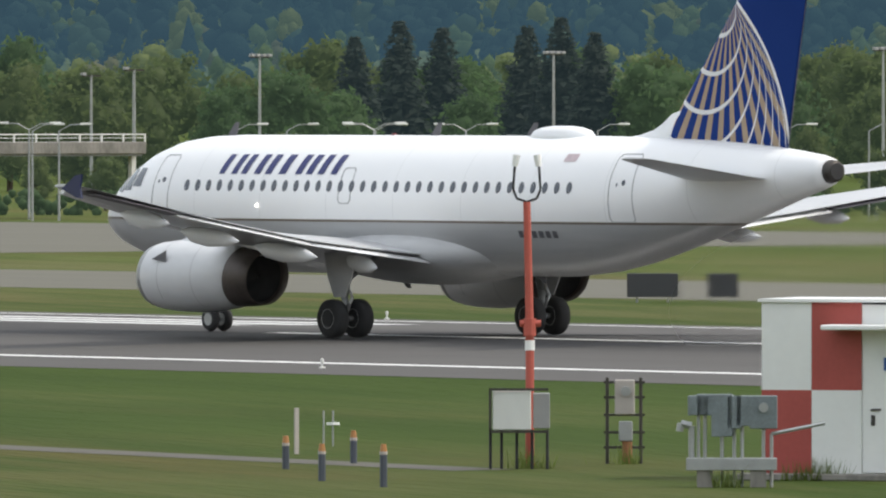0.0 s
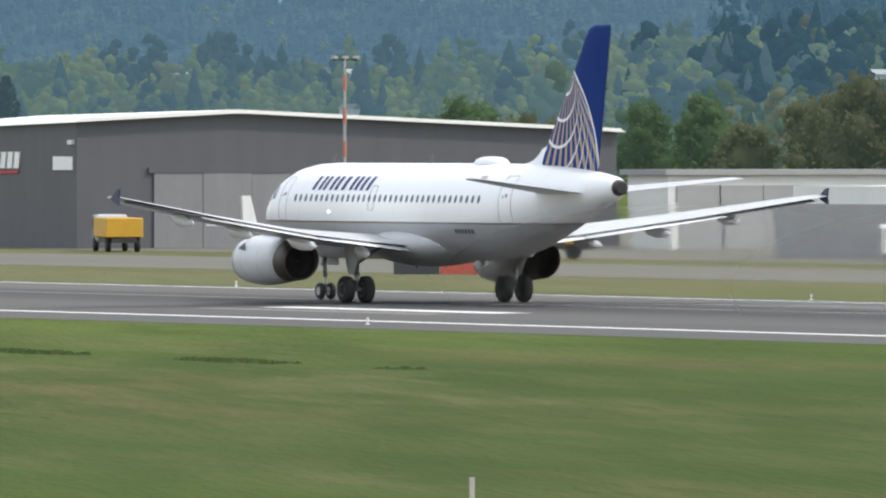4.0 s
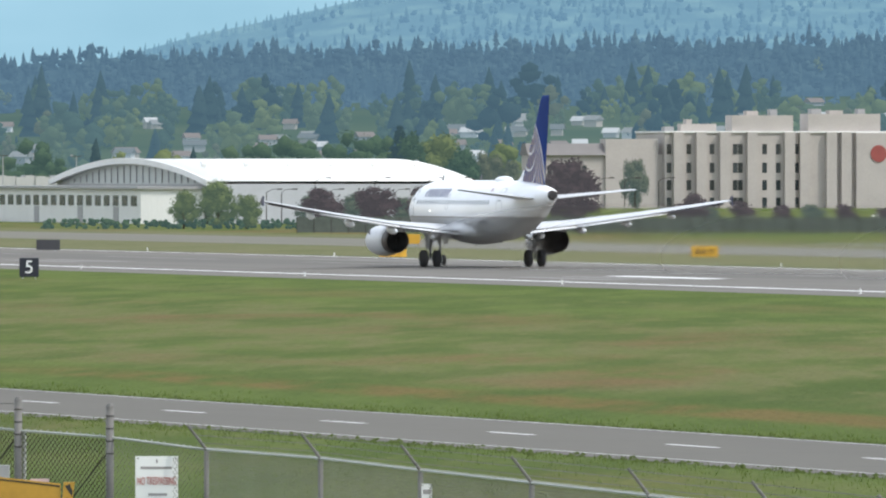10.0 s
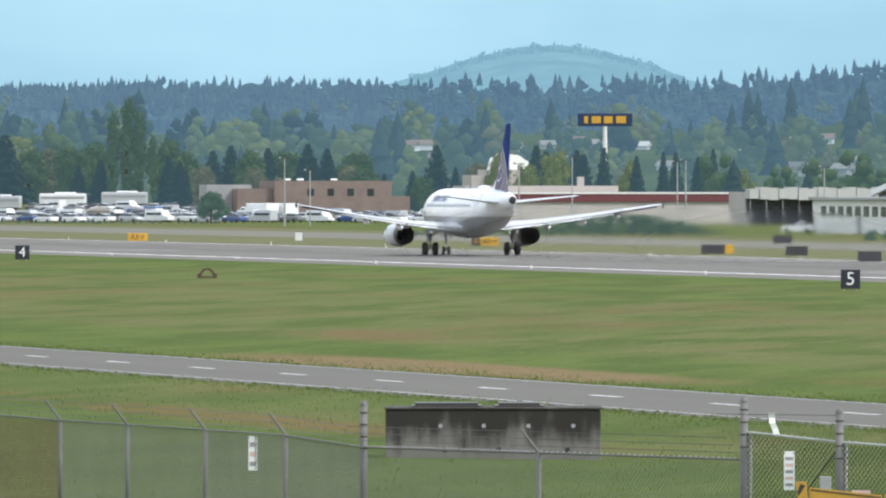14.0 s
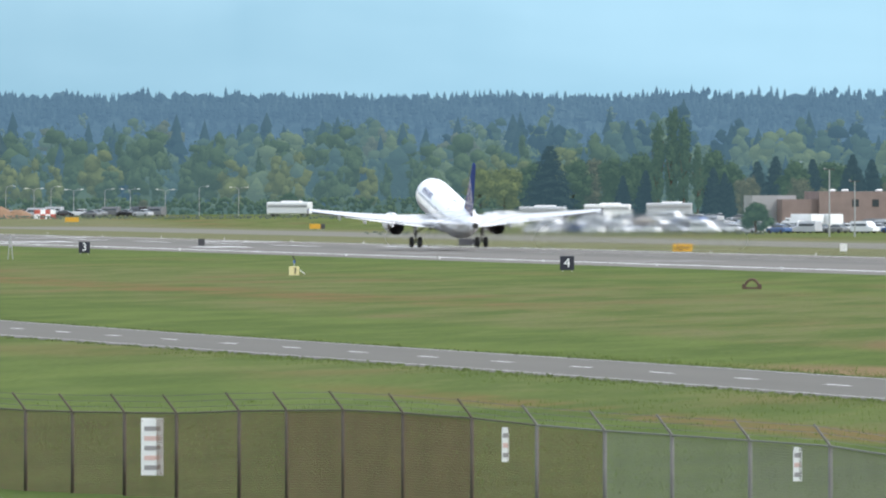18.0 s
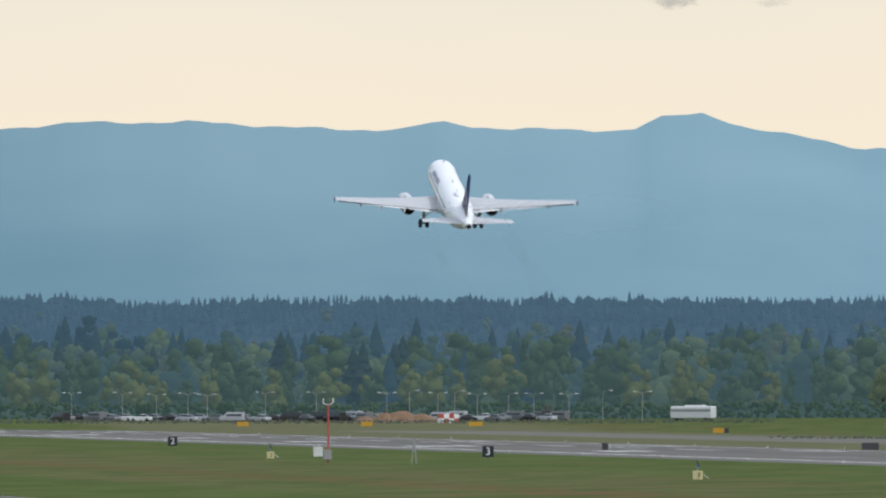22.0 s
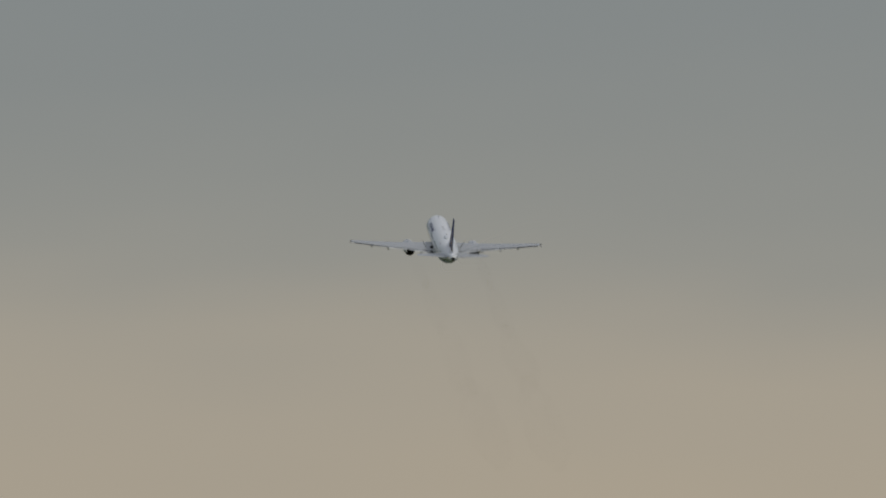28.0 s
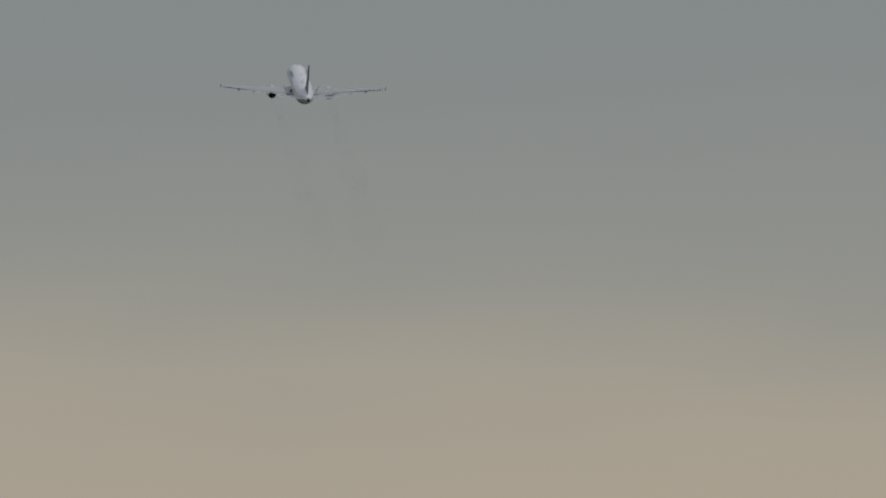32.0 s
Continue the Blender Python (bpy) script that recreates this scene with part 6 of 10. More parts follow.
    def outline(drop, lift=0.0):
        return [(0, 8.35 - drop + lift), (pk, 8.95 - drop * 0.6 + lift), (w, 7.7 + lift)]
    bm = bmesh.new()
    loft(bm, [[(0, yy, 0)] + [(a, yy, z) for a, z in outline(dr)] + [(w, yy, 0)] for yy, dr in ((0, 0), (ly, 0.6))])
    part("wall", fix(bm), M_DKGREY, ob, "dark grey ribbed cladding")
    bm = bmesh.new()
    loft(bm, [[(a + (-0.4 if i == 0 else 0.4 if i == 2 else 0), yy, z) for i, (a, z) in enumerate(outline(dr, 0.02))] + [(a, yy, z) for a, z in reversed(outline(dr, 0.28))] for yy, dr in ((-0.6, 0), (ly + 0.4, 0.6))])
    part("roof", fix(bm), M_ROOFW, ob, "pale roof edge")
    a, b = face_x(y, 9915) - x, face_x(y, 10600) - x
    part("door_lintel", boxes((a - 0.4, b + 0.4, -0.2, 0, 5.0, 5.35)), M_DKGREY, ob)
    for i in range(8):
        xa, xb = a + (b - a) * i / 8, a + (b - a) * (i + 1) / 8
        part("hangar_door_leaf", boxes((xa + 0.02, xb - 0.02, -0.15 - 0.03 * (i % 2), -0.03, 0.02, 5.0)), M_LEAF, ob)
    Y = lambda u: x / math.tan(u / F) - y
    s0, s1 = Y(9552), Y(9682)
    n = 11
    for i in range(n):
        ya = s0 + (s1 - s0) * i / n
        lw = (s1 - s0) / n
        bm = bmesh.new()
        prism(bm, [(ya, 5.3), (ya + lw * 0.72, 5.3), (ya + lw * 0.72 - 0.25, 6.4), (ya - 0.25, 6.4)], 0, -0.1, -0.02)
        part("company_name_block", fix(bm), M_WHITE, ob)
    bm = bmesh.new()
    prism(bm, [(s0 + 0.3, 4.4), (s0 - 2.5, 4.85), (s1 + 0.4, 5.0), (s1 + 0.4, 5.15), (s0 - 0.6, 5.05)], 0, -0.1, -0.02)
    part("red_swoosh", fix(bm), M_REDBR, ob)
    part("door_sign", boxes((-0.1, -0.02, Y(9774), Y(9740), 5.2, 6.1)), M_WHITE, ob)
    part("wall_light", boxes((-0.3, 0, Y(9776), Y(9770), 6.9, 7.2)), M_OFFWHITE, ob)
    part("annex", boxes((1.0, 20, Y(9447), Y(9447) + 9, 0, 5.9)), M_DKGREY, ob, "lower dark annex")
    xr = face_x(y, 10590)
    ob = building("white_hangar", xr, y - 20, "off-white metal hangar with sliding doors", "hangar")
    part("wall", boxes((0, 17, 0, 6, 0, 4.9)), M_OFFWHITE, ob)
    part("roof", boxes((-0.4, 17.4, -0.4, 6.4, 4.9, 5.25)), M_GREY, ob)
    for i in range(5):
        part("hangar_door_leaf", boxes((0.6 + 3.2 * i, 3.7 + 3.2 * i, -0.12 - 0.1 * (i % 2), 0, 0, 4.2)), M_GREY, ob)


M_SHEDROOF = mat("dull_grey_white_sheet", (0.43, 0.43, 0.41), 0.7, var=0.1, scale=0.3, fine=4, stretch=(3, 0.3, 1))


def sheds():
    x, y, lx, ly = plan(7200, 8079, 8232, 1045)
    ob = building("long_shed", x, y, "long low white metal shed with a pitched roof", "shed")
    bm = bmesh.new()
    prism(bm, [(0, 0), (0, 2.75), (lx / 2, 4.15), (lx, 2.75), (lx, 0)], 1, 0, ly)
    part("wall", fix(bm), M_OFFWHITE, ob)
    bm = bmesh.new()
    prism(bm, [(-0.4, 2.62), (lx / 2, 4.17), (lx + 0.4, 2.62), (lx + 0.4, 2.78), (lx / 2, 4.33), (-0.4, 2.78)], 1, -0.3, ly + 0.3)
    part("roof", fix(bm), M_SHEDROOF, ob, "pale sheet roof")
    window(ob, 2.2, 4.0, 2.3, 3.1, M_WHITE, name="wall_sign")
    window(ob, 3.2, 4.0, 1.1, 1.6, M_GLASS)
    part("door", boxes((5.6, 6.5, -0.06, 0, 0, 2.0)), M_GREY, ob)
    for i in range(14):
        yy = 6 + i * (ly - 8) / 14
        part("sliding_door", boxes((-0.08, 0.0, yy, yy + 5.2, 0.1, 2.35)), M_OFFWHITE if i % 2 else M_SHEDROOF, ob)
        part("door_joint", boxes((-0.1, 0.0, yy - 0.35, yy - 0.15, 0.0, 2.5)), M_GREY, ob)
    for i in range(3):
        part("skylight", boxes((0.6, 1.6, 10 + 36 * i, 14 + 36 * i, 3.3, 3.62)), M_GREY, ob)
    y = spot(8006, 1180).y
    x, w = spot(8006, 1180).x, face_x(y, 8400) - spot(8006, 1180).x
    ob = building("storehouse", x, y, "beige storehouse with a white roof and three square vents")
    part("wall", boxes((0, w, 0, 12, 0, 3.6)), M_CREAM, ob)
    bm = bmesh.new()
    prism(bm, [(-0.6, 3.5), (2.2, 4.9), (w - 2.5, 4.9), (w + 1.6, 3.5)], 1, -0.5, 12.5)
    part("roof", fix(bm), M_ROOFW, ob)
    for u in (8103, 8187, 8272):
        xx = face_x(y, u) - x
        part("roof_vent", boxes((xx - 0.7, xx + 0.7, 2, 3.4, 4.6, 5.6), bevel=0.08), M_WHITE, ob)
    for i in range(12):
        part("fence_slat", boxes((w * (0.5 + 0.045 * i), w * (0.5 + 0.045 * i) + 0.5, -0.9, -0.8, 0, 2.9)), M_CREAM, ob)
    yw = spot(8402, 1180).y
    ob = building("perimeter_wall", face_x(yw, 8402), yw, "long beige panelled wall past the storehouse", "wall")
    ww = face_x(yw, 8716) - face_x(yw, 8402)
    for i in range(11):
        part("wall_panel", boxes((ww * i / 11 + 0.02, ww * (i + 1) / 11 - 0.02, 0, 0.3, 0, 3.55)), M_CREAM if i % 3 else M_TAN, ob)
        part("pilaster", boxes((ww * i / 11 - 0.15, ww * i / 11 + 0.15, -0.12, 0, 0, 3.6)), M_CREAM, ob)
    part("coping", boxes((-0.1, ww + 0.1, -0.2, 0.5, 3.6, 3.85)), M_OFFWHITE, ob)
    y = spot(7180, 1330).y
    x, w = spot(7180, 1330).x, face_x(y, 7570) - spot(7180, 1330).x
    ob = building("freight_shed", x, y, "low white freight shed with grey columns", "shed")
    part("wall", boxes((0, w, 0, 6, 0, 3.2)), M_OFFWHITE, ob)
    bm = bmesh.new()
    prism(bm, [(-1.2, 2.9), (-1.2, 3.3), (3, 4.6), (7, 3.3), (7, 2.9)], 0, -0.8, w + 0.8)
    part("roof", fix(bm), M_SHEDROOF, ob)
    for i in range(10):
        part("column", boxes((w * i / 9 - 0.15, w * i / 9 + 0.15, -0.3, 0, 0, 3.0)), M_GREY, ob)


def hotels():
    # pink-beige hotel with teal windows
    d, k = 2600, 2600 / F
    y = spot(7671, d).y
    X = lambda u: face_x(y, u)
    Z = lambda v: rise(v, d) - GZ
    x = X(7671)
    ob = building("tall_hotel", x, y, "pink-beige hotel of eight storeys with teal windows", "hotel")
    X2 = lambda u: X(u) - x
    part("wing", boxes((X2(7671), X2(7816), 0, 4, 0, Z(140))), M_CREAM, ob)
    part("tower", boxes((X2(7816), X2(7905), -2.0, 6, 0, Z(186))), M_TAN, ob)
    part("tower", boxes((X2(7905), X2(8006), -4.0, 6, 0, Z(183))), M_TAN, ob)
    part("wing", boxes((X2(8006), X2(8284), -1, 18, 0, Z(122))), M_TAN, ob)
    part("top_storey", boxes((X2(8006), X2(8284), -1.06, 18, Z(122), Z(140))), M_CREAM, ob)
    part("penthouse", boxes((X2(7712), X2(7800), 1, 5, Z(140), Z(181))), M_TAN, ob)
    bm = bmesh.new()
    prism(bm, [(X2(8006), Z(140)), (X2(8006), Z(180)), (X2(8090), Z(179)), (X2(8125), Z(168)), (X2(8152), Z(140))], 1, 2, 16)
    part("atrium_roof", fix(bm), M_ROOFW, ob, "white curved atrium roof")
    bm = bmesh.new()
    loft(bm, [[(X2(8164) + r * math.cos(a) * 0.7, 1.0 - dy, Z(155) + r * math.sin(a)) for a in (2 * math.pi * i / 16 for i in range(16))] for r, dy in ((1.7, 0.5), (1.0, 0.1), (0.1, 0.0))], cap=False)
    part("dish", fix(bm), M_OFFWHITE, ob)
    part("sign_bar", boxes((X2(8090), X2(8180), -1.2, -1.07, Z(129), Z(136))), M_GREY, ob)
    for px in (1147, 1182, 1222, 1262, 1302, 1342, 1382):
        window(ob, X2(6871 + px - 13), X2(6871 + px + 13), Z(110), Z(124), M_TEAL, -1.0)
    for v in (89, 64, 37, 10, -16):
        for px in (1142, 1188, 1217, 1268, 1297, 1347, 1375):
            window(ob, X2(6871 + px - 9.5), X2(6871 + px + 9.5), Z(v - 8), Z(v + 8), M_TEAL, -1.0)
    for j, v in enumerate((115, 90, 64, 38, 12)):
        for i in range(11):
            px = 806 + i * 12.6
            window(ob, X2(6871 + px - 4), X2(6871 + px + 4), Z(v - 7), Z(v + 7), M_TEAL if j == 0 else M_GLASS, 0.0)
    # white hotel
    y = spot(7466, 2680).y
    x = face_x(y, 7466)
    ob = building("white_hotel", x, y, "plain white hotel with dark windows", "hotel")
    part("wall", boxes((0, face_x(y, 7671) - x, 0, 3, 0, rise(56, 2680))), M_OFFWHITE, ob)
    part("upper_block", boxes((0.3, face_x(y, 7600) - x, 1, 3, rise(56, 2680), rise(86, 2680))), M_OFFWHITE, ob)
    part("roof_plant", boxes((face_x(y, 7602) - x, face_x(y, 7622) - x, 4, 9, rise(56, 2680), rise(90, 2680))), M_GREY, ob)
    for px in (637, 698, 736, 775):
        xx = face_x(y, 6871 + px) - x
        window(ob, xx - 1.5, xx + 1.5, rise(27, 2680), rise(41, 2680), M_GLASS)
    # long beige hotel with a red emblem
    d = 2210
    y = spot(6399, d).y
    x = face_x(y, 6399)
    X3 = lambda px: face_x(y, 5987 + px) - x
    Zs = lambda yy: rise(287 - yy, d) - GZ
    ob = building("long_hotel", x, y, "long beige hotel with stepped bays and a red emblem", "hotel")
    part("wing", boxes((X3(412), X3(650), 0, 4, 0, Zs(268))), M_CREAM, ob)
    bm = bmesh.new()
    prism(bm, [(-0.6, Zs(269)), (1.2, Zs(248)), (3, Zs(248)), (4.6, Zs(269))], 0, X3(410), X3(548))
    part("mansard_roof", fix(bm), M_ROOFG, ob, "dark mansard roof")
    part("stair_block", boxes((X3(548), X3(640), -0.4, 3, 0, Zs(240))), M_CREAM, ob)
    part("main_wing", boxes((X3(650), X3(1470), -1.5, 16, 0, Zs(229))), M_CREAM, ob)
    part("parapet", boxes((X3(648), X3(1472), -1.8, 16, Zs(229), Zs(226))), M_OFFWHITE, ob)
    part("tower", boxes((X3(905), X3(1032), -1.0, 4, Zs(229), Zs(195))), M_CREAM, ob)
    part("tower", boxes((X3(770), X3(878), -1.0, 3, Zs(229), Zs(198))), M_CREAM, ob)
    part("roof_plant", boxes((X3(682), X3(745), 0, 2, Zs(229), Zs(213))), M_CREAM, ob)
    part("emblem_wall", boxes((X3(985), X3(1050), -2.6, -1.5, 0, Zs(229))), M_CREAM, ob)
    bm = tubes(((X3(1024), -2.75, Zs(266)), (X3(1024), -2.6, Zs(266)), 1.45, 1.45), n=24)
    part("round_emblem", bm, mat("dull_red_emblem", (0.27, 0.06, 0.05), 0.6, var=0.1), ob, "red round emblem")
    for px, w, zt in ((665, 8, 218), (700, 5, 205), (812, 10, 190), (850, 6, 187), (925, 9, 186), (960, 12, 189), (1005, 6, 186), (1090, 14, 219), (1160, 6, 215), (1240, 16, 217), (1300, 5, 209), (1390, 8, 216), (1440, 22, 211)):
        part("roof_plant", boxes((X3(px - w), X3(px + w), 1.0, 3.0, Zs(229), Zs(zt))), M_GREY if px % 4 else M_CREAM, ob)
    for px in (672, 712, 754, 802, 868, 895, 942, 968):
        part("bay", boxes((X3(px - 9), X3(px + 9), -2.5, -1.5, 0, Zs(228))), M_CREAM, ob)
    for px in (1085, 1125, 1175, 1255, 1345, 1425):
        part("bay", boxes((X3(px - 8), X3(px + 8), -2.3, -1.5, 0, Zs(228))), M_CREAM, ob)
    for yy in (258, 291, 322, 353):
        for px in (657, 692, 733, 774, 783, 826, 850, 882):
            window(ob, X3(px - 4), X3(px + 4), Zs(yy + 9), Zs(yy - 9), M_GLASS, -1.5)
        for px in (1056, 1107, 1142, 1203, 1226, 1288, 1312, 1373, 1395, 1453):
            window(ob, X3(px - 8.5), X3(px + 8.5), Zs(yy + 9), Zs(yy - 9), M_GLASS, -1.5)
    for yy in (296, 325):
        for px in (430, 450, 460, 482, 492, 512):
            window(ob, X3(px - 3.5), X3(px + 3.5), Zs(yy + 9), Zs(yy - 9), M_GLASS)
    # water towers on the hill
    # the green tank has haze painted in as a bluish glow
    for u, v0, v1, d, tone in ((8508, 185, 254, 3300, M_OFFWHITE), (7351, 110, 222, 3300, haze_leaf("hazed_green_tank", (0.16, 0.24, 0.22), (0.20, 0.28, 0.26), (0.085, 0.145, 0.155), False))):
        wt_ = thing("water_tower", spot(u, d, rise(v0, d) - 4), "pale water tower on tall legs above the trees", "water tower")
        h = (v1 - v0) * d / F + 4
        r = 2.6 if u > 8000 else 3.7
        bm = bmesh.new()
        loft(bm, [[(rr * r * math.cos(a), rr * r * math.sin(a), h - 3.6 + z) for a in (2 * math.pi * i / 20 for i in range(20))] for rr, z in ((0.3, 0), (0.85, 0.6), (1, 1.5), (0.97, 2.3), (0.75, 3.1), (0.3, 3.6))])
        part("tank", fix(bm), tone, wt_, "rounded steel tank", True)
        for i in range(6):
            a = math.pi * i / 3
            part("leg", tubes(((r * 0.9 * math.cos(a), r * 0.9 * math.sin(a), 0), (r * 0.8 * math.cos(a), r * 0.8 * math.sin(a), h - 2.6), 0.06, 0.06), n=6), tone, wt_)
        part("riser", tubes(((0, 0, 0), (0, 0, h - 3.2), 0.15, 0.15)), tone, wt_)


def west_side():
    # arched hangar with a glazed gable and low annexes
    ob, x, y, lx, ly = arched_hangar(5565, 5845, 6300, 1629, 5.3, 8.1, M_RIM, M_RIM, "wide white arched hangar with a glazed gable", 6, True)
    part("annex", boxes((-9, -0.9, 2, ly - 1, 0, 4.3)), M_OFFWHITE, ob, "flat-roofed pale annex")
    part("annex_eave", boxes((-9.5, -0.9, 1.6, ly - 0.6, 4.3, 4.65)), M_GREY, ob)
    for i in range(16):
        yy = 4 + i * (ly - 8) / 16
        part("window_slot", boxes((-9.06, -9.0, yy, yy + (ly - 8) / 26, 2.2, 3.5)), M_GLASS, ob)
    for i in (2, 6, 11):
        yy = 4 + i * (ly - 8) / 16
        part("garage_bay", boxes((-9.06, -9.0, yy, yy + 2.6, 0.05, 2.1)), M_GREY, ob)
    yb = spot(5450, 1990).y
    xb = face_x(yb, 5338)
    ob = building("store_building", xb, yb, "flat beige store with a dark open loading bay")
    w = face_x(yb, 5578) - xb
    part("wall", boxes((0, w, 3.0, 14, 0, 5.0)), M_CREAM, ob)
    for i in range(14):      # parapet of uneven cloth-like panels
        part("parapet_panel", boxes((w * i / 14 + 0.02, w * (i + 1) / 14 - 0.02, -0.1 - 0.15 * (i % 2), 3.0, 4.0 - 0.12 * (i % 3), 5.5 + 0.12 * ((i * 5) % 3))), M_SHEDROOF, ob)
    # the open bay's shade is painted as a dark panel
    part("dark_bay", boxes((0.2, w * 0.49, 2.9, 3.0, 0.1, 4.0)), mat("shadowed_bay_wall", (0.085, 0.088, 0.105), 0.8, var=0.2), ob, "dark open bay")
    for i in range(5):
        part("column", tubes(((w * 0.12 * i + 0.1, 0.1, 0), (w * 0.12 * i + 0.1, 0.1, 4.0), 0.07)), M_GREY, ob)
    part("white_block", boxes((w * 0.5, w * 0.70, -0.4, 3.0, 0, 3.85)), M_OFFWHITE, ob)
    part("side_wall", boxes((w * 0.70, w, -0.2, 3.0, 0, 3.85)), M_CREAM, ob)
    part("doorway", boxes((w * 0.82, w * 0.88, -0.26, -0.2, 0, 2.1)), M_GLASS, ob)
    # long low building with a dark red band
    yb = spot(4904, 2040).y
    xb = face_x(yb, 4904)
    w = face_x(yb, 5336) - xb
    ob = building("low_terminal", xb, yb, "low pale building with a dark red fascia band")
    part("wall", boxes((0, w, 0, 16, 0, 4.9)), mat("weathered_beige_wall", (0.40, 0.375, 0.345), 0.8, var=0.14, scale=0.25, fine=3), ob)
    part("red_band", boxes((0.8, w + 0.1, -0.3, 0, 3.4, 4.6)), mat("dark_red_fascia", (0.125, 0.034, 0.038), 0.6), ob, "dark red fascia")
    part("upper_block", boxes((-5, w * 0.5, 6, 15, 4.9, 5.9)), M_CREAM, ob)
    part("coping", boxes((0.6, w + 0.2, -0.4, 0.3, 4.62, 4.86)), M_OFFWHITE, ob)
    part("chimney", boxes((w * 0.34, w * 0.34 + 1, 7, 8, 5.9, 7.3)), M_CREAM, ob)
    part("dark_bay", boxes((-6.5, 0, 0.4, 12, 0, 4.2)), M_DKGREY, ob)
    for i in range(7):
        part("sign_frame_bar", tubes(((-9.2 + i * 0.75, 1, 4.6), (-8.6 + i * 0.75, 1, 6.0), 0.05, 0.05), n=5), M_STEEL, ob)
    # brick building
    yb = spot(4497, 2340).y
    xb = face_x(yb, 4497)
    w = face_x(yb, 4705) - xb
    ob = building("brick_building", xb, yb, "red-brown brick building with stepped flat roofs")
    part("wall", boxes((0, w, 0, 14, 0, 6.6)), M_BRICK, ob)
    part("low_wing", boxes((-6.5, 0, 1, 12, 0, 5.2)), M_BRICK, ob)
    part("grey_wing", boxes((-11, -3, 6, 14, 0, 5.9)), M_GREY, ob)
    part("right_wing", boxes((w, w + 3.5, 1, 10, 0, 3.8)), M_BRICK, ob)
    for i in range(4):
        window(ob, w * (0.28 + 0.17 * i), w * (0.28 + 0.17 * i) + 1.2, 3.9, 5.2, M_GLASS)
    for xx in (2.5, 4.8, 11):
        part("roof_dome", boxes((xx, xx + 1.2, 3, 4.5, 6.6, 7.0), bevel=0.2), M_WHITE, ob)
    # white hall in the trees
    yb = spot(4877, 2350).y
    xb = face_x(yb, 4877)
    ob = building("white_hall", xb, yb, "white hall with a domed roof among trees")
    part("wall", boxes((0, 7.6, 0, 10, 0, 8.6)), M_CREAM, ob)
    part("side_block", boxes((-3, 0, 1, 9, 0, 7.6)), M_CREAM, ob)
    bm = bmesh.new()
    prism(bm, [(1.5, 8.6), (2.0, 10.6), (3.6, 11.4), (5.6, 11.2), (7.4, 10.0), (7.6, 8.6)], 1, 1, 9)
    part("dome_roof", fix(bm), M_ROOFW, ob)
    # tall roadside sign: plain yellow blocks on dark blue
    d = 2250
    sg = thing("roadside_sign", spot(5082, d), "tall roadside sign, dark blue board with yellow blocks", "sign")
    sg.rotation_euler.z = -5082 / F
    z0, z1 = rise(90, d) - GZ, rise(113, d) - GZ
    part("pole", tubes(((0, 0, 0), (0, 0, z0), 0.45, 0.4), n=12), M_OFFWHITE, sg)
    part("board", boxes((-4.7, 4.7, -0.4, 0.4, z0, z1), bevel=0.06), mat("sign_blue", (0.012, 0.028, 0.075), 0.5), sg)
    for i, (a, b) in enumerate(((-3.6, -2.9), (-2.3, -0.7), (-0.2, 1.3), (1.9, 3.6))):
        part("yellow_block", boxes((a, b, -0.5, -0.4, z0 + 0.5, z1 - 0.5)), M_YEL, sg)
    # small houses on the slope
    rr = random.Random(3)
    # haze over the houses, painted into walls and roofs as a glow
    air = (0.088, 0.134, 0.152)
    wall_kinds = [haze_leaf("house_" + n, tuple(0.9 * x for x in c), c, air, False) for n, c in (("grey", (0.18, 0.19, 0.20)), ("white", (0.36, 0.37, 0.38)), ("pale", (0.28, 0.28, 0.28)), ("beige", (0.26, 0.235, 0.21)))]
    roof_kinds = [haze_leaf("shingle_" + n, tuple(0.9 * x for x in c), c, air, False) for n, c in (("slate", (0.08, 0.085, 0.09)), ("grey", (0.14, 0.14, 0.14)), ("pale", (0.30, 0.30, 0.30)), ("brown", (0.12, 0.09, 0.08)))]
    for u, d in HOUSES:
        h = thing("house", spot(u, d, rise(slope_v(u, d), d) - 0.5), "small pale house with a pitched roof on the hillside", "house", "hillside houses", rz=rr.uniform(-0.6, 0.6) - u / F)
        w, dp, ht = rr.uniform(1.4, 2.7), rr.uniform(1.3, 2.0), rr.uniform(1.4, 2.4)
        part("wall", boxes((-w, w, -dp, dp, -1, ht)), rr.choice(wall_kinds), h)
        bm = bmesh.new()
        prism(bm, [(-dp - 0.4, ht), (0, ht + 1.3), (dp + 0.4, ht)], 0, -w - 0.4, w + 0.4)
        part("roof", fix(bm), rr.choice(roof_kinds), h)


hangar_row()
sheds()
hotels()
west_side()


# ---- masts and street lamps ----
# red dulled towards grey: haze mixed into the bands' colour
M_MASTRED = mat("hazed_red_mast_paint", (0.40, 0.17, 0.14), 0.6, var=0.15, scale=2)


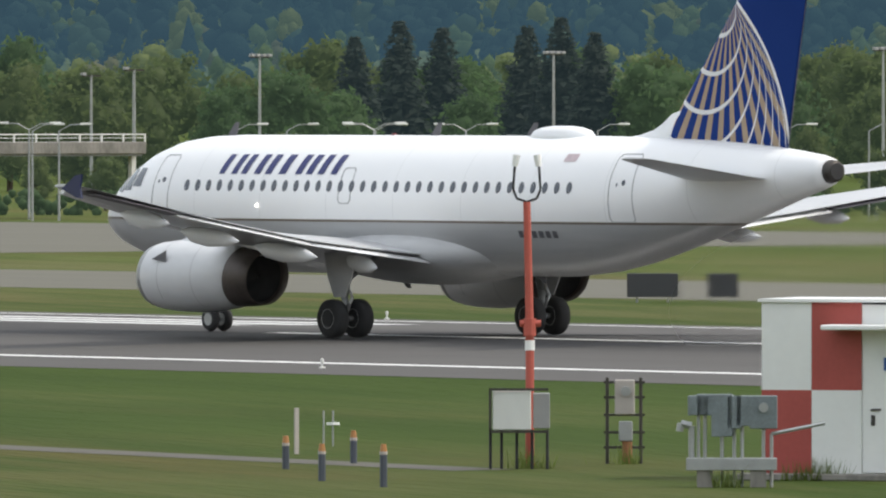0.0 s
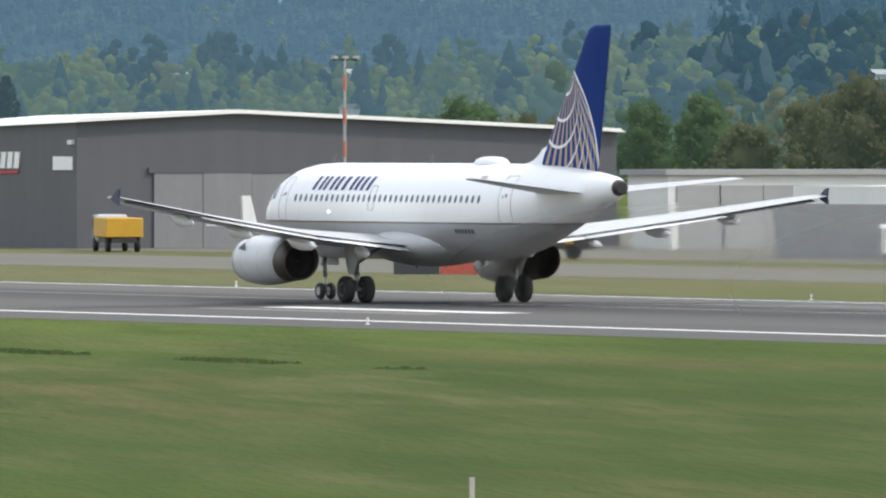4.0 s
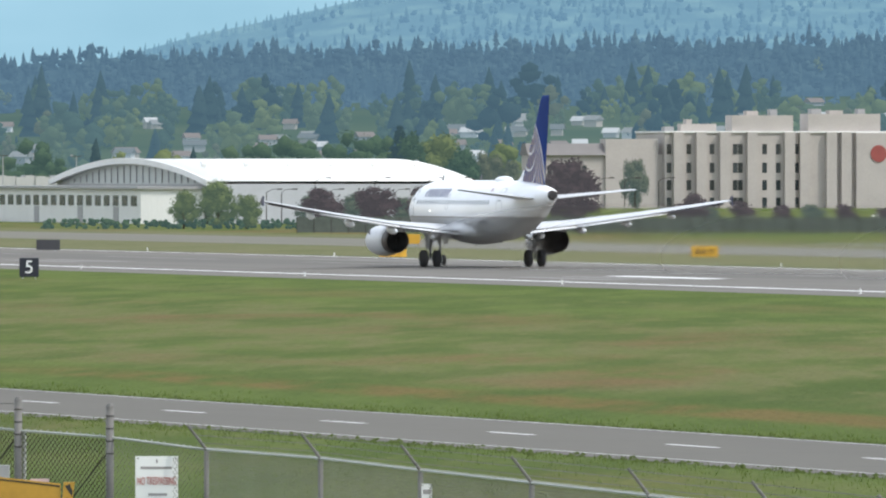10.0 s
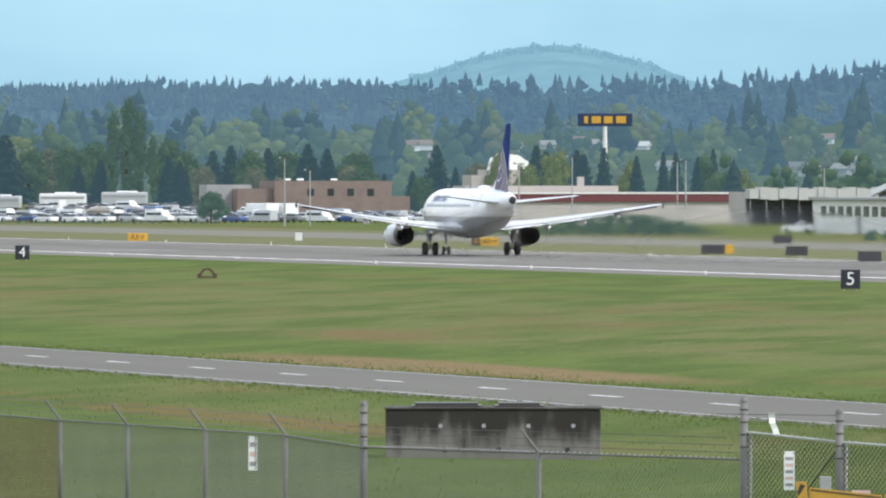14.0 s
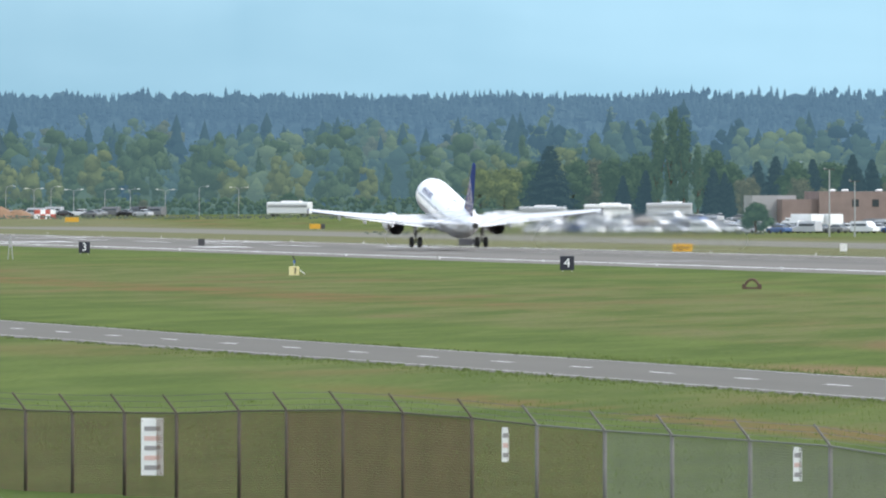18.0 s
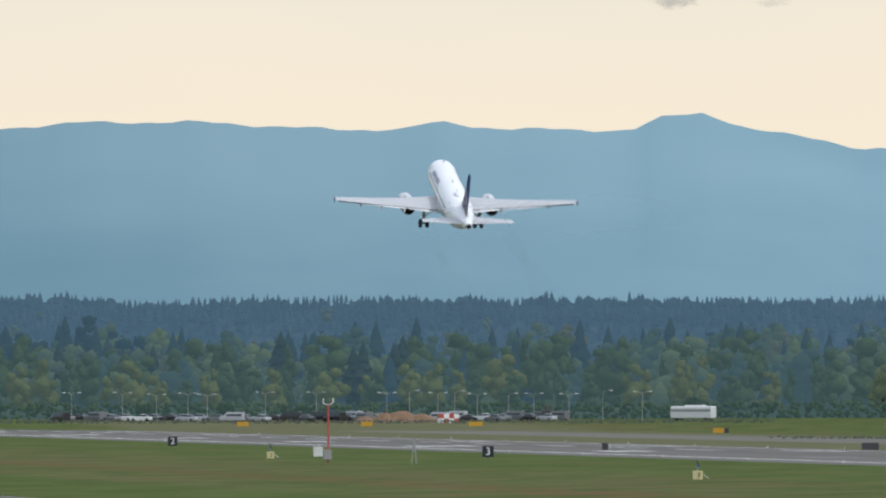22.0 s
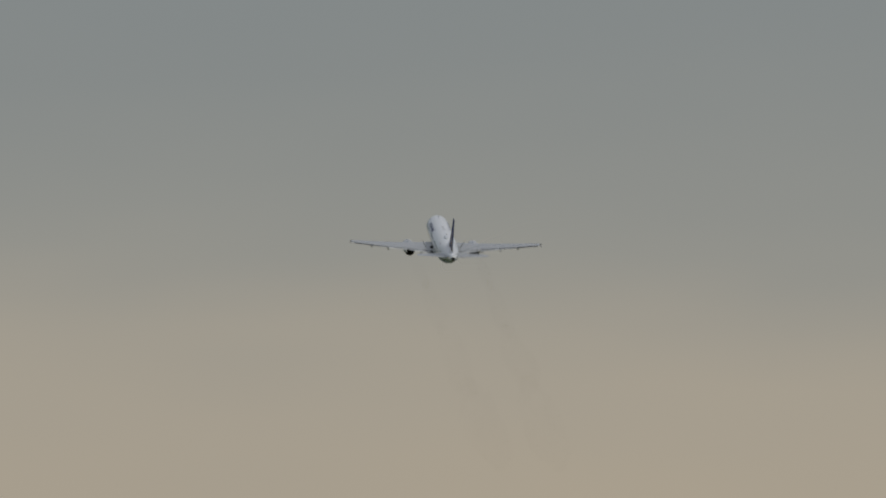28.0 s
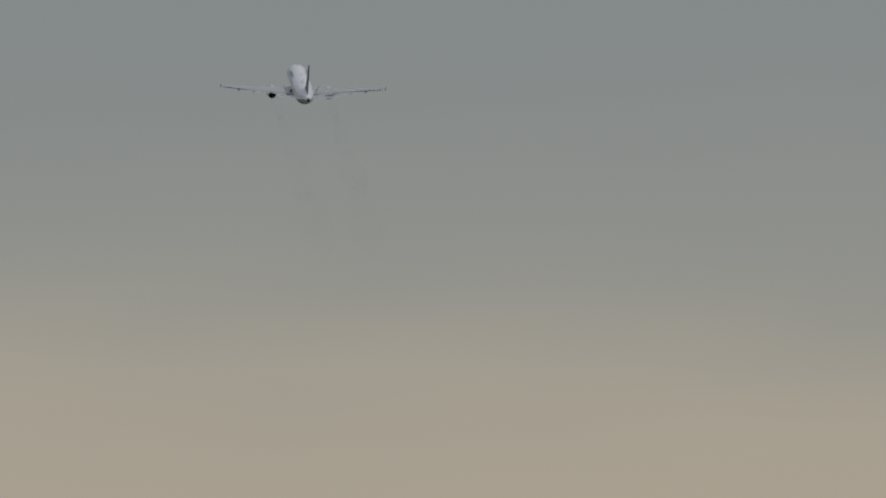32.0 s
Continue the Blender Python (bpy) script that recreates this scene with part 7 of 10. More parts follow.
def mast(u, d, v_top, lamps, label, red=False, tone=None):
    ob = thing("light_mast", spot(u, d), label, "light mast", "tall light masts")
    h = rise(v_top, d) - GZ
    part("pole", tubes(((0, 0, 0), (0, 0, h), 0.14, 0.08)), tone or M_STEEL, ob)
    if red:
        for i in range(3):
            part("red_band", tubes(((0, 0, h * (0.5 + 0.17 * i)), (0, 0, h * (0.58 + 0.17 * i)), 0.145, 0.12)), M_MASTRED, ob)
    part("crossbar", boxes((-0.8, 0.8, -0.06, 0.06, h - 0.1, h + 0.02)), M_DKSTEEL, ob)
    for i in range(lamps):
        x = -0.75 + 1.5 * i / max(1, lamps - 1)
        part("floodlight", boxes((x - 0.16, x + 0.16, -0.25, 0.1, h - 0.02, h + 0.18), bevel=0.03), M_GREY, ob)
    return ob


def street_lamp(u, d, v_top, double=True, dark=False):
    base = foot(u, d)
    ob = thing("street_lamp", base, "dark street lamp with a flat head" if dark else "grey street lamp with curved arms", "street lamp", "street lamps", rz=-u / F)
    steel = M_DKSTEEL if dark else M_STEEL
    h = rise(v_top, d) - base.z
    part("pole", tubes(((0, 0, 0), (0, 0, h - 0.4), 0.08, 0.05)), steel, ob)
    for s in ((-1, 1) if double else (1,)):
        part("arm", tubes(((0, 0, h - 0.4), (s * 0.7, 0, h - 0.02), 0.035), ((s * 0.7, 0, h - 0.02), (s * 1.3, 0, h), 0.035), n=6), steel, ob)
        part("lamp_head", boxes((s * 1.6 - 0.35, s * 1.6 + 0.35, -0.12, 0.12, h - 0.06, h + 0.09), bevel=0.04), steel if dark else M_OFFWHITE, ob)


for _u, _d, _v, _n, _r in ((15392, 900, 78, 4, False), (15912, 900, 83, 4, False), (15170, 880, 55, 1, False), (16495, 900, 90, 4, False), (13401, 880, 28, 1, False), (13803, 880, 32, 1, False),
                           (12341, 742, 178, 3, False), (12047, 800, 75, 1, False), (11558, 800, 95, 1, True), (12048, 790, 100, 1, False), (9291, 830, 122, 3, True), (10254, 820, 142, 3, True),
                           (8394, 1250, 55, 5, False), (8398, 1270, 25, 4, False), (14104 + 320, 890, 62, 2, False), (14104 + 990, 930, 45, 1, False), (14104 + 1065, 930, 55, 1, False), (13996, 900, 20, 1, False), (13396, 880, 28, 1, False)):
    mast(_u, _d, _v, _n, "slender steel light mast banded red and white" if _r else "slender grey steel light mast", _r, M_DKSTEEL if _u == 12341 else None)
for _u, _dbl in ((15037, False), (15350, False), (15440, False), (15597, True), (15757, True), (15990, False), (16090, False), (16322, True), (16470, False), (14990, False)):
    street_lamp(_u, 790, -42, _dbl)
for _u in (14104 + 880, 14104 + 1490):
    street_lamp(_u, 800, -40, True)
for _u, _dbl in ((2666, True), (2700, True), (2803, True), (2893, True), (3018, True), (3058, False), (3108, True), (3138, False), (3178, True), (3233, False), (3278, True), (3400, False), (3470, True), (2610, True), (3340, True), (2550, True), (2460, True)):
    street_lamp(_u, 2600, -4 + (_u % 9), _dbl)
for _u, _v in ((7990, 60), (8106, 52), (8170, 20), (8270, 20), (7345, 35), (7500, 30)):
    street_lamp(_u, 2060, _v * 0.6 - 5, True)
for _u in (6022, 6128, 6222, 6268, 6425, 6523, 6570, 6630):
    street_lamp(_u, 1560, -22, False, True)
for _u in (5936, 5963, 6046, 6162):
    street_lamp(_u, 1590, -42, False, True)
for _u, _v in ((5225, 50), (5210, 45), (4930, 40), (4515, 55), (5024, 60), (5470, 30), (5600, 28), (4900, 65), (4560, 20)):
    mast(_u, 1950, _v * 0.6, 1, "slender grey steel light mast")


# ---- vehicles ----
PAINTS = [mat("car_paint_" + n, c, 0.25, 0.0, var=0.05, coat=0.6) for n, c in (("white", (0.72, 0.72, 0.72)), ("silver", (0.42, 0.43, 0.45)), ("black", (0.02, 0.02, 0.022)), ("blue", (0.04, 0.09, 0.22)), ("red", (0.22, 0.03, 0.03)), ("grey", (0.16, 0.165, 0.17)))]
PAINT_WORD = ("white", "silver", "black", "blue", "dark red", "grey")


def wheel_mesh(r, w):
    bm = bmesh.new()
    loft(bm, [[(dx, rr * math.cos(a), rr * math.sin(a)) for a in (2 * math.pi * i / 16 for i in range(16))] for dx, rr in ((-w / 2, r * 0.6), (-w / 2, r * 0.92), (0, r), (w / 2, r * 0.92), (w / 2, r * 0.6))])
    me = bpy.data.meshes.new("wheel")
    fix(bm).to_mesh(me)
    bm.free()
    me.materials.append(M_BLACK)
    return me


WHEEL = wheel_mesh(0.33, 0.22)
BIGWHEEL = wheel_mesh(0.5, 0.3)


def body_mesh(name, sections, material):
    """A vehicle body: rings along y of half width, bottom, shoulder and top heights, and the top's half width."""
    bm = bmesh.new()
    loft(bm, [[(-w, y, zb), (-w, y, zs), (-wt, y, zt), (wt, y, zt), (w, y, zs), (w, y, zb)] for y, w, zb, zs, zt, wt in sections])
    me = bpy.data.meshes.new(name)
    fix(bm).to_mesh(me)
    bm.free()
    me.materials.append(material)
    return me


CAR_BODY = [body_mesh("body", ((-2.2, 0.75, 0.4, 0.7, 0.75, 0.65), (-2.1, 0.86, 0.25, 0.85, 0.95, 0.75), (-1.2, 0.88, 0.22, 0.9, 0.98, 0.78), (1.0, 0.88, 0.22, 0.9, 0.98, 0.78), (2.0, 0.84, 0.25, 0.72, 0.8, 0.72), (2.2, 0.7, 0.38, 0.6, 0.62, 0.6)), p) for p in PAINTS]
CAR_CABIN = body_mesh("cabin", ((-1.75, 0.74, 0.9, 0.96, 0.98, 0.7), (-1.05, 0.74, 0.9, 1.1, 1.38, 0.58), (0.15, 0.74, 0.9, 1.1, 1.42, 0.58), (1.15, 0.74, 0.9, 0.94, 0.97, 0.7)), M_GLASS)
CAR_ROOF = [body_mesh("roof", ((-1.1, 0.58, 1.36, 1.39, 1.42, 0.5), (-0.4, 0.6, 1.39, 1.43, 1.47, 0.5), (0.2, 0.58, 1.38, 1.42, 1.45, 0.5)), p) for p in PAINTS]
VAN_BODY = [body_mesh("body", ((-2.4, 0.9, 0.35, 1.0, 1.85, 0.78), (-2.3, 0.95, 0.3, 1.05, 1.95, 0.8), (0.9, 0.95, 0.3, 1.05, 1.95, 0.8), (1.5, 0.95, 0.3, 1.0, 1.2, 0.85), (2.4, 0.85, 0.35, 0.8, 0.95, 0.78)), p) for p in PAINTS]
VAN_GLASS = body_mesh("side_glass", ((-2.1, 0.97, 1.15, 1.2, 1.55, 0.9), (0.95, 0.97, 1.15, 1.2, 1.55, 0.9)), M_GLASS)
VEH = random.Random(9)


def car(p, rz, paint=None, van=None, group="parked cars"):
    paint = VEH.choice((0, 0, 1, 1, 2, 3, 4, 5)) if paint is None else paint
    van = VEH.random() < 0.3 if van is None else van
    ob = thing("parked_van" if van else "parked_car", p, PAINT_WORD[paint] + (" van" if van else " saloon car") + " parked beyond the runway", "van" if van else "car", group, rz=rz)
    I = Matrix.Identity(4)
    if van:
        share("body", VAN_BODY[paint], ob, I)
        share("side_glass", VAN_GLASS, ob, I)
    else:
        share("body", CAR_BODY[paint], ob, I)
        share("cabin", CAR_CABIN, ob, I)
        share("roof", CAR_ROOF[paint], ob, I)
    for x in (-0.78, 0.78):
        for y in (-1.35, 1.35):
            share("wheel", WHEEL, ob, Matrix.Translation((x, y, 0.33)))
    return ob


def lorry(p, rz, kind, label, cab=0):
    """Box lorry, bus, tanker or flatbed with a cab."""
    ob = thing("bus" if kind == "bus" else "lorry", p, label, "bus" if kind == "bus" else "truck", rz=rz)
    if kind == "bus":
        part("body", boxes((-1.2, 1.2, -4.5, 4.5, 0.5, 2.9), bevel=0.18), PAINTS[cab], ob)
        part("window_band", boxes((-1.23, 1.23, -4.2, 4.2, 1.85, 2.3)), M_GREY, ob)
        part("roof_unit", boxes((-0.8, 0.8, -2.5, 1.5, 2.9, 3.15), bevel=0.08), M_WHITE, ob)
    else:
        part("cab", boxes((-1.05, 1.05, 2.4, 4.3, 0.6, 2.4), bevel=0.15), PAINTS[cab], ob)
        part("windscreen", boxes((-0.95, 0.95, 4.2, 4.34, 1.5, 2.2)), M_GLASS, ob)
        part("side_glass", boxes((-1.08, 1.08, 2.9, 3.9, 1.5, 2.2)), M_GLASS, ob)
        part("chassis", boxes((-0.8, 0.8, -4.3, 2.5, 0.6, 0.9)), M_DKSTEEL, ob)
        if kind == "tanker":
            bm = bmesh.new()
            loft(bm, [[(r * 1.1 * math.cos(a), y, 1.9 + r * 0.95 * math.sin(a)) for a in (2 * math.pi * i / 20 for i in range(20))] for y, r in ((-4.4, 0.6), (-4.2, 0.95), (-4.0, 1), (2.0, 1), (2.15, 0.9))])
            part("tank", fix(bm), M_STEEL, ob, "bright metal tank", True)
            part("walkway", boxes((-0.3, 0.3, -3.8, 1.8, 2.82, 2.95)), M_GREY, ob)
        elif kind == "small":
            part("box", boxes((-1.0, 1.0, -0.6, 2.2, 0.95, 2.2), bevel=0.05), M_WHITE, ob)
        elif kind == "box":
            part("box", boxes((-1.2, 1.2, -4.3, 2.2, 0.95, 3.0), bevel=0.05), M_WHITE, ob)
        elif kind == "yellow":
            part("body", boxes((-1.2, 1.2, -4.3, 2.2, 0.95, 2.2), bevel=0.05), M_YEL, ob)
        else:
            part("body", boxes((-1.1, 1.1, -4.3, 2.2, 0.95, 1.7), bevel=0.05), M_GREY, ob)
            part("hose_reel", tubes(((-0.9, -1, 2.1), (0.9, -1, 2.1), 0.5), n=14), M_DKSTEEL, ob)
    for x in (-0.95, 0.95):
        for y in (-3.2, 3.2):
            share("wheel", BIGWHEEL, ob, Matrix.Translation((x, y, 0.5)))
    return ob


M_EARTH = mat("bare_earth", (0.20, 0.125, 0.075), 0.95, var=0.25, scale=0.8, fine=6, bump=0.05)


def vehicles():
    # by the first car park
    for u, c in ((13330, 1), (13395, 5), (13465, 1), (13525, 1), (13590, 2), (13290, 2), (13660, 1), (13740, 1), (13820, 0)):
        car(spot(u, 752 + (u % 11)), 0.35 - u / F, c, False)
    for i in range(16):
        car(spot(13800 + i * 62 + VEH.uniform(-10, 10), 800 + VEH.uniform(-6, 20)), 1.2 + VEH.uniform(-0.2, 0.2), (1, 0, 2, 1, 5, 1, 0, 2)[i % 8], i % 6 == 4)
    # before the white hangar
    lorry(spot(12037, 742), -1.25, "tanker", "small white fuel tanker lorry before the hangar doors", 0).scale = (0.55, 0.55, 0.55)
    lorry(spot(12750, 745), 1.2, "flat", "grey baggage tractor lorry", 3)
    car(spot(12690, 742), 1.2, 3, True)
    lorry(spot(11330, 745), 1.1, "tanker", "bright aluminium fuel tanker on the apron", 0)
    lorry(spot(11480, 748), 1.1, "flat", "grey fuel service lorry on the apron", 5)
    lorry(spot(11610, 750), 1.1, "yellow", "yellow service lorry on the apron", 1)
    lorry(spot(10560, 790), 1.1, "yellow", "yellow snow plough lorry with a blue cab", 3)
    lorry(spot(10420, 800), 1.1, "flat", "dark service lorry on the apron", 5)
    lorry(spot(9850, 845), -0.3, "yellow", "yellow service lorry on the apron", 1)
    # ground equipment by the parked jets
    for u, k, c in ((8915, "small", 5), (9130, "small", 2)):
        lorry(spot(u, 912), -u / F + 0.2, k, "small airport service lorry", c)
    car(spot(9060, 990), 0.9, 1, False)
    car(spot(9345, 960), 0.9, 0, True)
    # along the perimeter by the hotels
    for u, c in ((8252, 2), (7035, 0), (5735, 0)):
        car(spot(u, 1700 if u < 8000 else 1040), math.pi / 2 - u / F, c, False)
    # service cars on the far taxiway road
    car(spot(5421, 1700), 1.1, 0, False, "service cars")
    car(spot(4881, 1835), 2.9, 0, False, "service cars")
    # the crowded car park
    for i in range(110):
        u = 3990 + 900 * ((i * 0.618) % 1.0)
        d = 2070 + 200 * ((i * 0.37) % 1.0)
        car(spot(u, d), 0.6 + VEH.choice((0, math.pi)) + VEH.uniform(-0.1, 0.1), VEH.choice((0, 0, 0, 1, 1, 1, 5, 3)), VEH.random() < 0.12)
    for d in (2120, 2200, 2290, 2380, 2450, 2500):      # close rows by the gate hut
        for i in range(14):
            u = 4068 + 22 * i + VEH.uniform(-6, 6)
            car(foot(u, d + VEH.uniform(-8, 8)), 0.6 + VEH.choice((0, math.pi)) + VEH.uniform(-0.1, 0.1), VEH.choice((0, 0, 1, 1, 1, 5, 3, 2)), VEH.random() < 0.15)
    for u, d, k, rz, c in ((4123, 2535, "bus", 1.3, 0), (4232, 2555, "bus", 1.35, 1), (4008, 2500, "bus", 1.2, 1), (3935, 2330, "bus", 0.4, 0), (4470, 2130, "box", 0.35, 0), (4506, 2130, "box", 0.3, 0), (3560, 2585, "bus", 1.0, 0)):
        lorry(foot(u, d), rz, k, "long white trailer in the car park" if k == "box" else "pale silver coach behind the parked cars" if c else "white coach parked in a row of vehicles", c)
    hut = thing("gate_hut", spot(4187, 2120), "small cream hut with a pitched roof in the car park", "hut", rz=-0.1)
    part("wall", boxes((-1.8, 1.8, 0, 3, 0, 1.9)), M_CREAM, hut)
    bm = bmesh.new()
    prism(bm, [(-2.1, 1.85), (0, 2.6), (2.1, 1.85)], 1, -0.3, 3.3)
    part("roof", fix(bm), M_CREAM, hut, "pale pitched roof")
    for u, w, h in ((3015, 3.2, 1.9), (3045, 4.2, 2.3), (3080, 3.5, 1.7), (2980, 2.8, 1.2), (3125, 2.3, 1.1)):
        bm = bmesh.new()
        rr = random.Random(u)
        rings = [[(w * k * (0.8 + 0.4 * rr.random()) * math.cos(a), 0.8 * w * k * (0.8 + 0.4 * rr.random()) * math.sin(a), z * h) for a in (2 * math.pi * i / 14 for i in range(14))] for k, z in ((1, -0.05), (0.8, 0.35), (0.5, 0.75), (0.15, 1.0))]
        single("earth_mound", fix(loft(bm, rings)), M_EARTH, "heap of bare orange-brown earth", "earth heap", "earth heaps", at=foot(u, 2570))
    for i in range(44):
        u = 2440 + 900 * ((i * 0.618) % 1.0)
        car(foot(u, 2578 + 24 * ((i * 0.37) % 1.0)), 0.8 + VEH.uniform(-0.5, 0.5), VEH.choice((0, 1, 1, 5, 5, 2)))


vehicles()


# ---- parked aircraft ----
def plain_tail(name, a, b):
    m, nt, bs, co = blank(name, 0.4)
    n = noise_node(nt, co, 0.45, 2)
    nt.links.new(mix_col(nt, step(nt, n, 0.44, 0.52), a, b), bs.inputs["Base Color"])
    return m


PARKED = dict(JET)
PARKED.update(fin=plain_tail("red_and_navy_tail", (0.50, 0.03, 0.03), (0.02, 0.035, 0.13)), name=None, hull=livery_material("white_livery", (0.80, 0.80, 0.80), (0.74, 0.74, 0.74), (0.6, 0.6, 0.6), 2.4))


def parked_jets():
    for u, d, turn, size, lab in ((8850, 955, 178, 0.8, "white parked airliner with a red and navy tail"), (7496, 1189, -140, 0.72, "parked airliner whose red and navy tail shows above a shed")):
        p = spot(u, d)
        ob = aircraft(Matrix.Translation((p.x, p.y, GZ)) @ Matrix.Rotation(radians(turn), 4, "Z") @ Matrix.Scale(size, 4), PARKED, lab, "parked aircraft")
        landing_gear(ob, PARKED)
    # business jets with a T tail
    for u, d, turn, s in ((8979, 960, 72, 0.62), (9240, 1000, 64, 0.62)):
        p = spot(u, d)
        ob = thing("business_jet", p, "white business jet with a T-shaped tail on the apron", "aircraft", "parked aircraft", rz=radians(turn))
        bm = bmesh.new()
        loft(bm, [[(s * w * math.cos(a), s * y, s * (2.3 + dz + w * math.sin(a))) for a in (2 * math.pi * i / 24 for i in range(24))] for y, w, dz in ((11, 0.05, -0.25), (10.3, 0.55, -0.15), (9, 0.95, -0.05), (7.5, 1.2, 0), (-4, 1.2, 0), (-8, 0.8, 0.3), (-11.5, 0.25, 0.6))])
        part("fuselage", fix(bm), M_WHITE, ob, "white slim hull", True)
        for sd in (-1, 1):
            bm = bmesh.new()
            loft(bm, [[(s * sd * x, s * yy, s * z), (s * sd * x, s * (yy - c * 0.5), s * (z + 0.15)), (s * sd * x, s * (yy - c), s * z), (s * sd * x, s * (yy - c * 0.5), s * (z - 0.08))] for x, yy, c, z in ((0.8, 1.8, 4.6, 1.5), (9.5, -3.2, 1.3, 2.1))])
            part("wing", fix(bm), M_OFFWHITE, ob)
            bm = bmesh.new()
            loft(bm, [[(s * (sd * 1.75 + r * math.cos(a)), s * y, s * (2.9 + r * math.sin(a))) for a in (2 * math.pi * i / 16 for i in range(16))] for y, r in ((-4.2, 0.5), (-4.4, 0.62), (-6.5, 0.62), (-8.2, 0.4))])
            part("engine", fix(bm), M_OFFWHITE, ob, "", True)
            bm = bmesh.new()
            loft(bm, [[(s * sd * x, s * yy, s * z), (s * sd * x, s * (yy - c), s * z), (s * sd * x, s * (yy - c), s * (z - 0.08)), (s * sd * x, s * yy, s * (z - 0.08))] for x, yy, c, z in ((0.0, -10.2, 2.2, 6.1), (3.8, -11.6, 1.1, 6.2))])
            part("tailplane", fix(bm), M_WHITE, ob)
            for i in range(7):
                window(ob, s * sd * 1.19 - 0.03, s * sd * 1.19 + 0.03, s * 2.45, s * 2.85, M_GLASS, s * (5.5 - i * 1.1), "cabin_window")
            part("main_leg", tubes(((s * sd * 1.7, s * -1.2, 0.3), (s * sd * 1.5, s * -1.2, s * 1.6), 0.1)), M_STEEL, ob)
            share("wheel", WHEEL, ob, Matrix.Translation((s * sd * 1.7, s * -1.2, 0.33)))
        bm = bmesh.new()
        prism(bm, [(s * -6.5, s * 3.2), (s * -9.8, s * 6.1), (s * -12.3, s * 6.1), (s * -11.0, s * 3.0)], 0, -0.12, 0.12)
        part("fin", fix(bm), M_OFFWHITE, ob)
        part("nose_leg", tubes(((0, s * 8, 0.3), (0, s * 8, s * 1.6), 0.08)), M_STEEL, ob)
        share("wheel", WHEEL, ob, Matrix.Translation((0, s * 8, 0.33)))
    # small propeller aircraft before the dark hangar
    p = spot(10150, 828)
    M_MIL = mat("pale_aircraft_paint", (0.55, 0.56, 0.56), 0.5, var=0.12)
    ob = thing("propeller_aircraft", p, "small pale twin-propeller aircraft on the apron", "aircraft", "parked aircraft", rz=radians(-62))
    ob.matrix_world = ob.matrix_world @ Matrix.Scale(0.5, 4)
    bm = bmesh.new()
    loft(bm, [[(0.62 * w * math.cos(a), y * 0.62, 2.0 + dz + 0.62 * w * math.sin(a)) for a in (2 * math.pi * i / 24 for i in range(24))] for y, w, dz in ((14, 0.2, -0.5), (13, 1.1, -0.3), (11, 1.8, 0), (8, 2.15, 0.1), (-4, 2.15, 0.1), (-9, 1.6, 0.8), (-14, 0.4, 1.6))])
    part("fuselage", fix(bm), M_MIL, ob, "pale rounded hull", True)
    bm = bmesh.new()
    prism(bm, [(-6.0, 3.3), (-7.6, 7.4), (-9.4, 7.4), (-9.0, 3.0)], 0, -0.15, 0.15)
    part("fin", fix(bm), M_MIL, ob)
    part("wing", boxes((-12.5, 12.5, -0.4, 2.2, 3.4, 3.65), bevel=0.1), M_MIL, ob)
    part("tailplane", boxes((-5, 5, -9.0, -7.6, 3.5, 3.65)), M_MIL, ob)
    for x in (-3.6, 3.6):
        e = part("engine", tubes(((x, 0, 3.2), (x, 3.4, 3.1), 0.42, 0.36), n=14), M_MIL, ob)
        for i in range(4):
            a = math.pi * i / 2 + 0.4
            part("blade", tubes(((x, 3.5, 3.1), (x + 1.25 * math.cos(a), 3.5, 3.1 + 1.25 * math.sin(a)), 0.09, 0.05), n=5), M_DKSTEEL, e)
    for sd in (-1, 1):
        part("wheel_fairing", boxes((sd * 1.5 - 0.35, sd * 1.5 + 0.35, -2.5, 2.2, 0.35, 1.4), bevel=0.2), M_MIL, ob)
        share("wheel", BIGWHEEL, ob, Matrix.Translation((sd * 1.5, 0, 0.5)))
    # passenger stairs
    st = thing("boarding_stairs", spot(9072, 905), "white mobile boarding stairs on the apron", "boarding stairs", rz=1.15)
    for i in range(12):
        part("step", boxes((-0.7, 0.7, i * 0.3, i * 0.3 + 0.32, 0.7 + i * 0.24, 0.76 + i * 0.24)), M_OFFWHITE, st)
    for sd in (-0.75, 0.75):
        part("side_rail", tubes(((sd, 0, 1.5), (sd, 3.6, 4.4), 0.05), ((sd, 0, 0.7), (sd, 3.6, 3.6), 0.07), ((sd, 3.6, 0.4), (sd, 3.6, 4.4), 0.06)), M_WHITE, st)
    part("platform", boxes((-0.8, 0.8, 3.5, 5.0, 3.5, 3.6)), M_OFFWHITE, st)
    part("base", boxes((-0.8, 0.8, -0.2, 4.2, 0.3, 0.7)), M_WHITE, st)
    for x in (-0.7, 0.7):
        for y in (0.2, 3.6):
            share("wheel", WHEEL, st, Matrix.Translation((x, y, 0.33)))
    copy_thing(st, Matrix.Translation(spot(12168, 743)) @ Matrix.Rotation(-1.1, 4, "Z") @ Matrix.Scale(0.5, 4))


parked_jets()


